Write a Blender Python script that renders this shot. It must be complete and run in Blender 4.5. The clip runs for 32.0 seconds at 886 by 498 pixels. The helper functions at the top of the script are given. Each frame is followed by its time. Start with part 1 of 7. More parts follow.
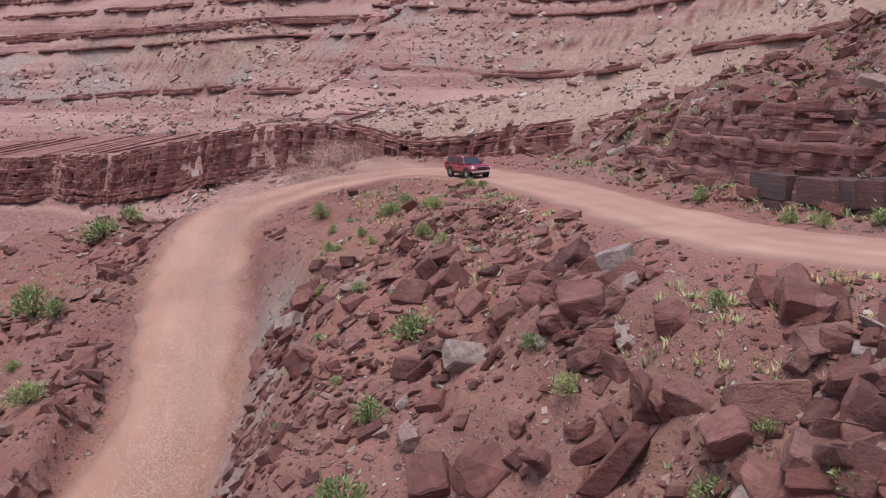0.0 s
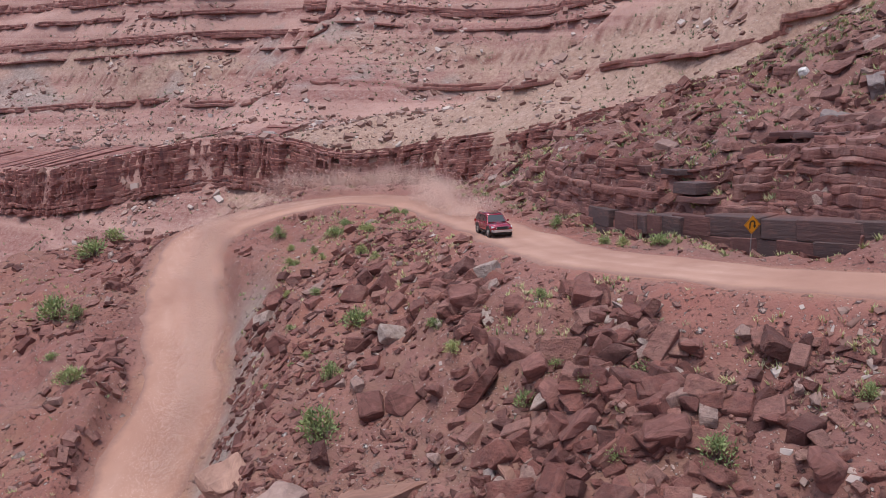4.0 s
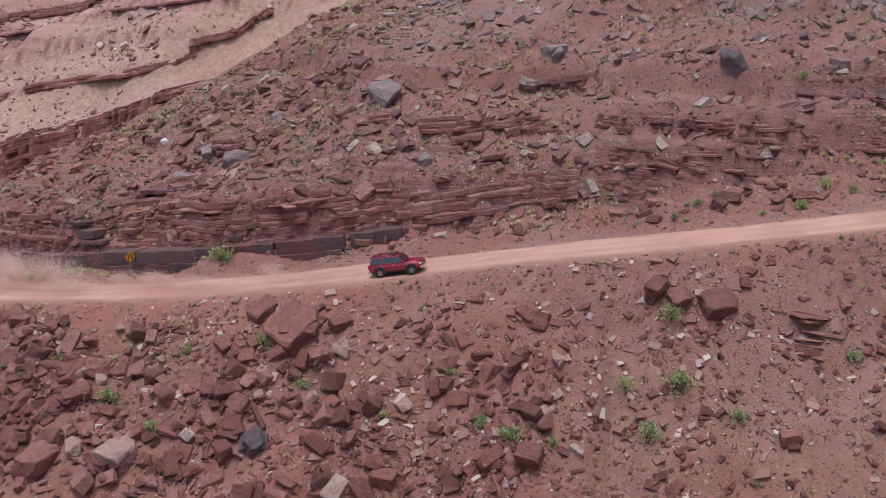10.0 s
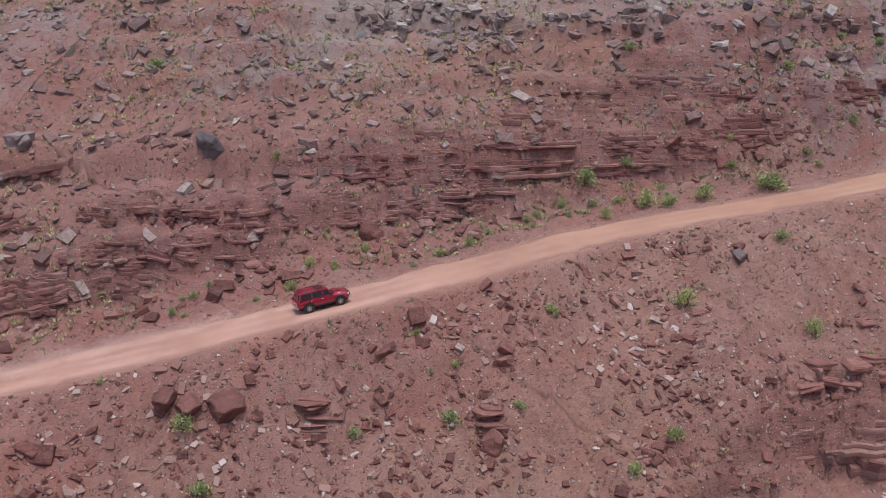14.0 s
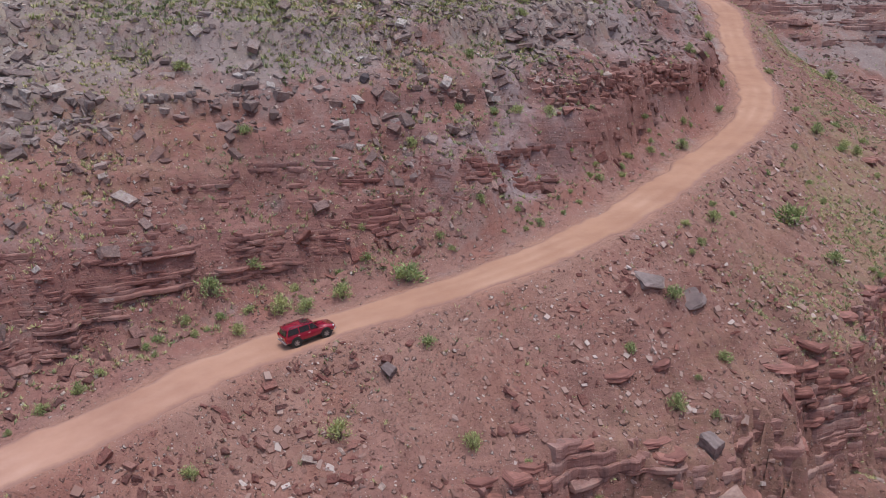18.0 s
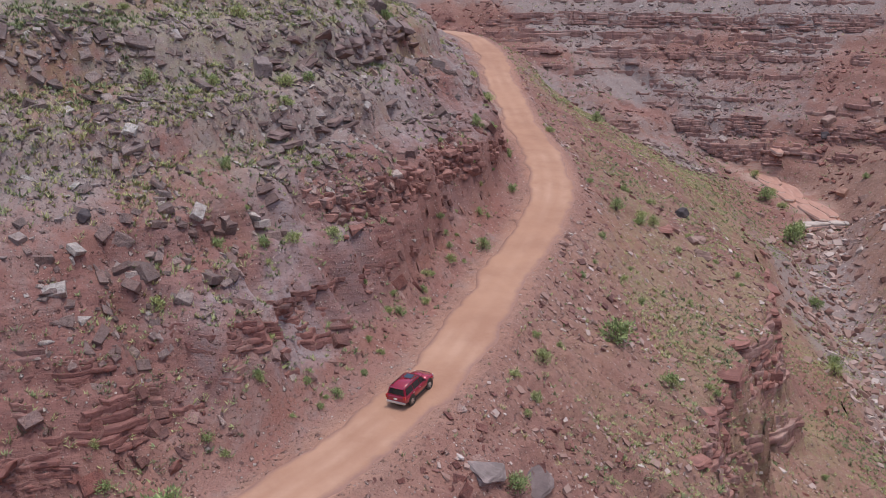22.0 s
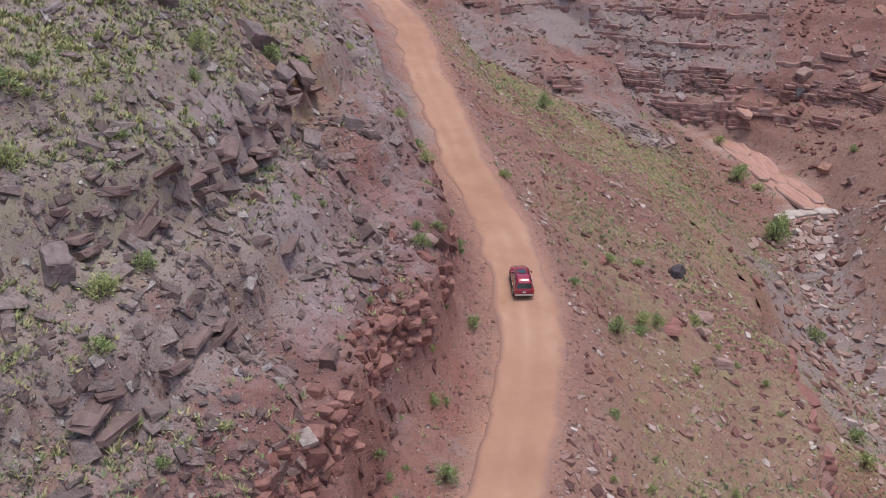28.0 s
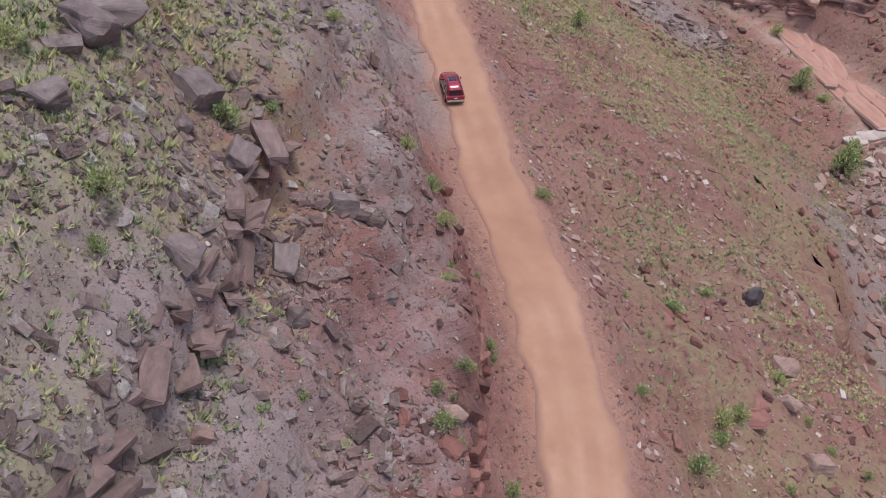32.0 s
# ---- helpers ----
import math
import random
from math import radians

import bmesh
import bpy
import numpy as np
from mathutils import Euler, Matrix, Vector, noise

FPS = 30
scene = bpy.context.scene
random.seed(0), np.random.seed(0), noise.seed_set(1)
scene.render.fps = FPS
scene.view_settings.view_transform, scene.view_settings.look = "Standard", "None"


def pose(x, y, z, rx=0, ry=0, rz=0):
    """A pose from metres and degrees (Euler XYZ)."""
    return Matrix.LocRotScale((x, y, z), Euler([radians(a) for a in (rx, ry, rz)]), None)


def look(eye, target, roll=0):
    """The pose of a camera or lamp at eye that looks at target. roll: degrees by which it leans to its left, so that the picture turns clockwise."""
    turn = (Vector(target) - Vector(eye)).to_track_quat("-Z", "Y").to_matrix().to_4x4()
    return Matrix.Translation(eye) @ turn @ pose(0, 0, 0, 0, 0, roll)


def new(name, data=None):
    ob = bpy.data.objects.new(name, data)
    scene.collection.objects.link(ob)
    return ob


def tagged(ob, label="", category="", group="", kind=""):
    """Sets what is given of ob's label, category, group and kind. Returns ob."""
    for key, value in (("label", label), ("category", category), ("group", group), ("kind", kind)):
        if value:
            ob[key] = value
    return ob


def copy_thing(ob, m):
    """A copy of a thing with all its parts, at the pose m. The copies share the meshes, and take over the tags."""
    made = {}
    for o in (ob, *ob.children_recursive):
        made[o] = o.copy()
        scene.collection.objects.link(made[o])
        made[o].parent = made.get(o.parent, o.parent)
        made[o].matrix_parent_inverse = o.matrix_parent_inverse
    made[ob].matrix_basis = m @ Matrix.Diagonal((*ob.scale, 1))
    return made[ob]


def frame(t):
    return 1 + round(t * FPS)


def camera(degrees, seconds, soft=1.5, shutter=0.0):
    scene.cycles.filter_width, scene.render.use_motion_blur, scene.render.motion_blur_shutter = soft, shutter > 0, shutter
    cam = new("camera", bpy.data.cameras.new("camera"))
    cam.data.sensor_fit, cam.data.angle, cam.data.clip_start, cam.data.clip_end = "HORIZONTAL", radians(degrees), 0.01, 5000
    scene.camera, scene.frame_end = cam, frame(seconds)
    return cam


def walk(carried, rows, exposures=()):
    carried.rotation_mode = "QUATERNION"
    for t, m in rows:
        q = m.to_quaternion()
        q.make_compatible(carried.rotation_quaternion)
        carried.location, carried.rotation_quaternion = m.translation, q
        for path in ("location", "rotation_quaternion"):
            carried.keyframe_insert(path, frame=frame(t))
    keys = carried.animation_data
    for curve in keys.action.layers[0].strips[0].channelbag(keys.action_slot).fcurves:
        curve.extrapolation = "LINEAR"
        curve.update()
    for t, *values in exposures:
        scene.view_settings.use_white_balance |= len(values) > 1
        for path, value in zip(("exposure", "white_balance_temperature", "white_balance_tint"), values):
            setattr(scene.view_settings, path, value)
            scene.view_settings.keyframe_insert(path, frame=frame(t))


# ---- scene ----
cam = camera(47.6, 32.0, 0.9)
METRES, EYE, TILT, LEAN, TURN = 182.0, 60.0, -14.0, 0.3, 0.0
ROWS = [
    (0.0, 0.0, 0.0, 0.0, -0.0, 0.0, 0.0),
    (0.5, -0.0, -0.0126, 0.0011, -0.5, 0.03, 0.14),
    (1.0, -0.0001, -0.0251, 0.0019, -1.04, 0.05, 0.28),
    (1.5, -0.0001, -0.0397, 0.0026, -1.4, 0.08, 0.38),
    (2.0, -0.0003, -0.0549, 0.0032, -1.75, 0.1, 0.47),
    (2.5, -0.0005, -0.0707, 0.0037, -2.04, 0.13, 0.54),
    (4.5, -0.0019, -0.1377, 0.0047, -5.13, 0.1, 1.3),
    (5.0, -0.0028, -0.1551, 0.0048, -6.5, 0.08, 1.63),
    (5.5, -0.0041, -0.1726, 0.005, -7.99, 0.03, 1.98),
    (6.0, -0.0059, -0.1902, 0.0052, -9.55, -0.04, 2.36),
    (6.5, -0.0081, -0.2078, 0.0054, -11.25, -0.12, 2.73),
    (7.0, -0.0106, -0.2253, 0.0056, -14.03, -0.26, 3.3),
    (7.5, -0.014, -0.2429, 0.0059, -16.88, -0.44, 3.93),
    (8.0, -0.0182, -0.2603, 0.0061, -19.67, -0.63, 4.49),
    (8.5, -0.023, -0.2773, 0.0067, -22.44, -0.91, 5.08),
    (9.0, -0.0274, -0.2913, 0.0079, -25.34, -1.31, 5.64),
    (9.5, -0.0292, -0.2994, 0.011, -29.79, -1.81, 6.53),
    (10.0, -0.0297, -0.3023, 0.0156, -34.32, -2.39, 7.4),
    (10.5, -0.0297, -0.3038, 0.0205, -38.43, -2.99, 8.18),
    (11.0, -0.0297, -0.3048, 0.0254, -42.33, -3.58, 8.88),
    (11.5, -0.0297, -0.3055, 0.0302, -46.26, -4.18, 9.55),
    (12.0, -0.0296, -0.3065, 0.035, -50.17, -4.84, 10.21),
    (12.5, -0.0295, -0.3071, 0.04, -54.09, -5.56, 10.81),
    (13.0, -0.0292, -0.3074, 0.045, -57.38, -6.17, 11.28),
    (13.5, -0.0284, -0.3079, 0.0501, -60.51, -6.79, 11.71),
    (14.0, -0.0274, -0.308, 0.0554, -63.56, -7.44, 12.08),
    (14.5, -0.0255, -0.3079, 0.0606, -66.6, -8.1, 12.42),
    (15.0, -0.0223, -0.3069, 0.0659, -69.68, -8.82, 12.7),
    (15.5, -0.0172, -0.3059, 0.0715, -72.74, -9.55, 12.97),
    (17.5, 0.0198, -0.2971, 0.0948, -84.18, -12.36, 13.58),
    (18.0, 0.0331, -0.2947, 0.1005, -86.38, -12.91, 13.65),
    (18.5, 0.0476, -0.2926, 0.1063, -88.37, -13.44, 13.71),
    (19.0, 0.0631, -0.291, 0.1119, -90.19, -13.93, 13.75),
    (19.5, 0.0793, -0.2898, 0.1177, -92.05, -14.41, 13.76),
    (20.0, 0.0962, -0.2889, 0.1235, -94.08, -14.93, 13.74),
    (20.5, 0.1136, -0.2885, 0.129, -96.16, -15.41, 13.69),
    (21.0, 0.1313, -0.2884, 0.1345, -98.18, -15.87, 13.64),
    (21.5, 0.1496, -0.2891, 0.1397, -100.11, -16.33, 13.56),
    (22.0, 0.1678, -0.2901, 0.1448, -101.96, -16.77, 13.49),
    (22.5, 0.1865, -0.2919, 0.1498, -103.6, -17.17, 13.42),
    (23.0, 0.2056, -0.2941, 0.1546, -104.82, -17.47, 13.38),
    (23.5, 0.2248, -0.297, 0.1592, -105.93, -17.73, 13.32),
    (24.0, 0.244, -0.3006, 0.1642, -106.97, -17.98, 13.24),
    (24.5, 0.2635, -0.3044, 0.1688, -107.78, -18.13, 13.25),
    (25.0, 0.2834, -0.3092, 0.1743, -107.91, -18.17, 13.25),
    (25.5, 0.3034, -0.3146, 0.1802, -108.02, -18.2, 13.25),
    (26.0, 0.3231, -0.3201, 0.1855, -108.13, -18.98, 13.35),
    (26.5, 0.3431, -0.3261, 0.1912, -108.2, -20.73, 13.4),
    (28.5, 0.4246, -0.3517, 0.2134, -108.37, -27.66, 13.55),
    (29.0, 0.4453, -0.3584, 0.2188, -108.4, -29.37, 13.57),
    (29.5, 0.4658, -0.3652, 0.2244, -108.42, -31.12, 13.58),
    (30.0, 0.4864, -0.3721, 0.2298, -108.46, -32.86, 13.62),
    (30.5, 0.507, -0.3791, 0.2353, -108.48, -34.43, 13.61),
    (31.0, 0.5275, -0.3861, 0.2409, -108.5, -35.88, 13.61),
    (31.5, 0.5479, -0.3932, 0.2463, -108.53, -37.13, 13.64),
    (32.0, 0.5683, -0.4001, 0.2519, -108.53, -38.43, 13.59),
]
walk(cam, [(t, pose(0, 0, EYE, TILT, LEAN, TURN) @ pose(METRES * x, METRES * y, METRES * z, 90 + pitch, roll, yaw)) for t, x, y, z, yaw, pitch, roll in ROWS])

# ---- light ----
world = bpy.data.worlds.new("overcast_sky")
scene.world = world
world.use_nodes = True
wn = world.node_tree.nodes
sky = wn.new("ShaderNodeTexSky")
sky.sky_type, sky.sun_disc = "NISHITA", False
sky.sun_elevation, sky.sun_rotation = radians(80), radians(230)
sky.air_density, sky.dust_density = 1.0, 3.0
world.node_tree.links.new(sky.outputs[0], wn["Background"].inputs[0])
wn["Background"].inputs[1].default_value = 0.212
sun_data = bpy.data.lights.new("sun", "SUN")
sun_data.energy, sun_data.angle, sun_data.color = 1.45, radians(18), (1.0, 0.96, 0.92)
sun = new("sun", sun_data)
SUN_WAY = Vector((math.sin(radians(230)) * math.cos(radians(80)), math.cos(radians(230)) * math.cos(radians(80)), math.sin(radians(80))))
sun.matrix_world = look((0, 0, 300), Vector((0, 0, 300)) - SUN_WAY)

# ---- the lie of the land ----
ROAD = [(-30, -14, 24.5), (-19.2, 20, 31), (-15.7, 43, 35.8), (-15.8, 56.5, 38), (-17.9, 70, 41), (-17.6, 77.6, 43), (-13.4, 82.2, 44.2),
        (-7, 83.2, 45.4), (-1.2, 80.6, 46.4), (4.0, 73.3, 47.2), (7.4, 61.5, 48.4), (10.2, 48.3, 49.6), (12.3, 38.0, 50.9), (17.2, 29.7, 52),
        (22.5, 23.3, 53), (29.0, 17.0, 54.2), (35.8, 10.8, 55.5), (41.6, 4.5, 57.1), (46.8, -1.5, 58.4), (52.0, -7.0, 59.6), (59.6, -13.7, 61),
        (69.9, -22.6, 63), (77.4, -28.5, 64.2), (83.9, -38.1, 66), (89.2, -47.5, 67.9), (98.5, -57.3, 70.2), (109.3, -64, 71.6), (120.3, -69.9, 72.9), (129.4, -75, 74.3),
        (139.8, -80, 76), (153.4, -83.6, 77.9)]
ROAD += [(168.8, -85.1, 79.8), (189.9, -88.2, 83), (208, -90.6, 86.8), (220, -91.2, 89.3), (229, -89.4, 90.7), (235.5, -84, 91.3), (239.5, -74, 91.4), (241, -58, 90.8), (240, -40, 89.5)]
HALF = 2.8


def spline(points, step):
    """Catmull-Rom through the points, resampled at even steps."""
    p = np.array(points, float)
    p = np.vstack([2 * p[0] - p[1], p, 2 * p[-1] - p[-2]])
    out = []
    for i in range(1, len(p) - 2):
        t = np.linspace(0, 1, 40, endpoint=False)[:, None]
        a, b, c, d = p[i - 1], p[i], p[i + 1], p[i + 2]
        out.append(0.5 * (2 * b + (c - a) * t + (2 * a - 5 * b + 4 * c - d) * t ** 2 + (3 * b - a - 3 * c + d) * t ** 3))
    out = np.vstack(out + [p[-2:-1]])
    s = np.r_[0, np.cumsum(np.linalg.norm(np.diff(out[:, :2], axis=0), axis=1))]
    at = np.arange(0, s[-1], step)
    return np.stack([np.interp(at, s, out[:, k]) for k in range(3)], 1)


road = spline(ROAD, 1.0)
APEX = int(np.argmin(np.hypot(road[:, 0] - 5.0, road[:, 1] - 74)))
LOW = road[: APEX + 4]
# The hillside's base line: the upper leg, carried on north as a falling spur.
spur = spline([(-34, 400, -60), (-30, 300, -48), (-24, 220, -28), (-14, 150, 16), (-5, 116, 43), (-1, 100, 45.5), (1.5, 86, 46.5), tuple(road[APEX])], 1.0)
BASE = np.vstack([spur, road[APEX:]])
SPUR = len(spur)
# The same line with its bends smoothed away, which the far slopes follow.
pad = np.pad(BASE, ((70, 70), (0, 0)), mode="reflect", reflect_type="odd")
bell = np.exp(-0.5 * (np.arange(-70, 71) / 24.0) ** 2)
CALM = np.stack([np.convolve(pad[:, c], bell / bell.sum(), "valid") for c in range(3)], 1)
WASH = spline([(-300, -60, 2), (-100, -95, 6), (-20, -112, 10), (40, -114, 16), (90, -116, 25), (130, -128, 34), (154, -135, 40), (181, -147, 46.5), (198, -155, 52.5),
               (212, -158, 56.5), (230, -156, 60), (240, -150.5, 63.5), (250, -145.5, 68), (262, -138.5, 74), (275, -131, 79), (300, -117, 86), (360, -90, 105)], 2.0)
HEAD = spline([(150, -270, 60), (205, -201, 60), (239, -153, 62), (260, -123, 64), (271, -95, 70), (272, -50, 74), (262, 0, 76), (250, 60, 76)], 2.0)
RIM = spline([(-700, 520, -20), (-420, 470, -12), (-250, 425, -4), (-150, 394, 3), (-120, 384, 5), (-95, 367, 11), (-67, 352, 18), (-43, 347, 19), (0, 333, 15.5), (20, 322, 19), (55, 300, 27), (75, 285, 34), (95, 250, 46), (150, 220, 60), (300, 200, 90)], 4.0)


def near(line, x, y):
    """For each place: its signed distance to a line (left is positive), the nearest sample and the line's height there."""
    tan = np.gradient(line[:, :2], axis=0)
    run = np.linalg.norm(tan, axis=1)
    tan /= run[:, None]
    grade = np.gradient(line[:, 2]) / run
    n = len(x)
    dist, idx, z, far = np.empty(n), np.empty(n, int), np.empty(n), np.empty(n)
    for a in range(0, n, 20000):
        b = slice(a, a + 20000)
        dx, dy = x[b, None] - line[None, :, 0], y[b, None] - line[None, :, 1]
        k = np.argmin(dx * dx + dy * dy, 1)
        r = np.arange(len(k))
        ax, ay = dx[r, k], dy[r, k]
        side = tan[k, 0] * ay - tan[k, 1] * ax
        along = np.clip(tan[k, 0] * ax + tan[k, 1] * ay, -run[k], run[k])
        dist[b], idx[b], z[b] = np.where(side >= 0, 1, -1) * np.hypot(ax, ay), k, line[k, 2] + grade[k] * along
        far[b] = k + along / run[k]
    return dist, idx, z, far


def lattice(ix, iy, seed):
    h = (ix.astype(np.int64) * 374761393 + iy.astype(np.int64) * 668265263 + seed * 974634777) & 0xFFFFFFFF
    h = ((h ^ (h >> 13)) * 1274126177) & 0xFFFFFFFF
    h = h ^ (h >> 16)
    return (h & 0xFFFF) / 32767.5 - 1


def vnoise(x, y, seed=0):
    """Smooth value noise, about -1 to 1."""
    ix, iy = np.floor(x), np.floor(y)
    fx, fy = x - ix, y - iy
    fx, fy = fx * fx * (3 - 2 * fx), fy * fy * (3 - 2 * fy)
    a, b = lattice(ix, iy, seed), lattice(ix + 1, iy, seed)
    c, d = lattice(ix, iy + 1, seed), lattice(ix + 1, iy + 1, seed)
    return (a + (b - a) * fx) * (1 - fy) + (c + (d - c) * fx) * fy


def fbm(x, y, size, octaves=4, seed=0, gain=0.5):
    out, amp = 0, 1.0
    for o in range(octaves):
        k = 2.03 ** o / size
        out, amp = out + amp * vnoise(x * k + 17.3 * o, y * k - 9.1 * o, seed + o), amp * gain
    return out


def smax(a, b, k):
    h = np.clip(0.5 + 0.5 * (a - b) / k, 0, 1)
    return b + (a - b) * h + k * h * (1 - h)


# Beds of hard and soft rock, by height: hard ones stand as steps, soft ones lie as slopes.
beds = np.random.default_rng(5)
bed_z, bed_g = [-200.0], [-200.0]
while bed_z[-1] < 400:
    thick = beds.uniform(1.0, 2.8)
    hard = beds.uniform(0.55, 0.85)
    bed_z += [bed_z[-1] + thick * (1 - hard), bed_z[-1] + thick]
    bed_g += [bed_g[-1] + thick * hard * 0.75 + thick * 0.1, bed_g[-1] + thick]


def ledges(bands, steep):
    """A map of heights that stands the given bands up as risers and lays the rest back."""
    a, b = [-500.0], [-500.0]
    for low, high in bands:
        mid, half = 0.5 * (low + high), 0.5 * (high - low)
        a += [mid - half / steep, mid + half / steep]
        b += [low, high]
    return a + [500.0], b + [500.0]


HARD = [(61.7, 63.3), (64.1, 66.1), (67.4, 70.3), (74.3, 76.1), (79.5, 82.0), (85.2, 88.0), (90.8, 94.6), (97, 98.6)]
HARD_IN, HARD_OUT = ledges(HARD, 2.8)
CANYON_IN, CANYON_OUT = ledges([(13, 15), (25, 27.5), (36, 38), (43, 47), (55, 57), (64, 69), (78, 81), (90, 96), (108, 112), (125, 133)], 3.0)
RAVINE_IN, RAVINE_OUT = ledges([(64, 66), (67, 71.5), (73, 74.5), (79.5, 81.5), (83, 85), (87, 89), (90.5, 93.5), (101, 104)], 2.6)


def along(idx, table):
    """A value along the base line, from (x of the road, value) pairs."""
    xs, vs = zip(*table)
    return np.interp(BASE[idx, 0], xs, vs)


# The hillside above the road, section by section: x of the road, then (distance, height) of ditch, apron, wall, steep beds and
# slope, and the rise beyond.
SECTIONS = [
    (0, 6.0, 9.0, 0.9, 10.0, 1.6, 20, 5.0, 36, 10, 0.35),
    (5, 6.0, 8.0, 0.8, 9.6, 2.4, 18, 6.0, 36, 12.5, 0.35),
    (10, 5.0, 6.6, 0.5, 8.0, 5.0, 13.2, 7.6, 40, 19, 0.4),
    (15, 5.3, 7.0, 0.5, 8.4, 5.8, 13.5, 7.8, 40, 20, 0.45),
    (28, 5.0, 7.2, 0.4, 9.0, 5.4, 14.0, 8.0, 40, 23, 0.5),
    (38, 5.0, 8.0, 0.9, 10.0, 5.2, 15.0, 8.2, 40, 24.5, 0.5),
    (55, 5.5, 9.0, 2.0, 11.0, 5.8, 14.5, 7.6, 40, 25.5, 0.5),
    (73, 5.8, 9.3, 2.2, 11.3, 6.0, 15.0, 9.6, 40, 25, 0.5),
    (82, 5.0, 8.2, 2.6, 10.2, 6.2, 16.0, 11.4, 38, 25, 0.5),
    (91, 4.6, 6.4, 2.6, 8.2, 7.4, 14.0, 13.4, 34, 28, 0.5),
    (100, 4.6, 6.6, 2.0, 8.2, 7.0, 13.0, 12.4, 26, 24, 0.5),
    (112, 4.6, 6.8, 2.2, 8.1, 7.2, 12.0, 12.6, 23, 22.5, 0.55),
    (122, 4.4, 6.9, 2.4, 8.0, 8.6, 13.0, 14.0, 21, 23.4, 0.6),
    (135, 4.2, 6.2, 2.1, 7.3, 7.6, 12.3, 11.6, 21, 23, 0.5),
    (150, 4.0, 5.4, 2.1, 6.4, 6.4, 13.5, 14.0, 22, 24, 0.5),
    (172, 3.8, 5.4, 1.8, 6.5, 5.2, 11.5, 11.6, 24, 22, 0.5),
    (208, 3.8, 6.0, 1.4, 7.2, 3.6, 12, 8, 24, 16, 0.5),
    (245, 3.8, 6.0, 1.0, 8.0, 2.4, 12, 5, 24, 11, 0.4),
]


def uphill(k, d):
    """Height above the road of the slope uphill from it, and the section's numbers there."""
    p = [along(k, [(row[0], row[c]) for row in SECTIONS]) for c in range(1, 11)]
    knots = [(p[0], 0.06 * (p[0] - HALF)), (p[1], p[2]), (p[3], p[4]), (p[5], p[6]), (p[7], p[8])]
    h = 0.06 * np.clip(d - HALF, 0, p[0] - HALF)
    for (a, za), (b, zb) in zip(knots, knots[1:]):
        h = h + (zb - za) / (b - a) * np.clip(d - a, 0, b - a)
    return h + p[9] * np.maximum(d - p[7], 0), p


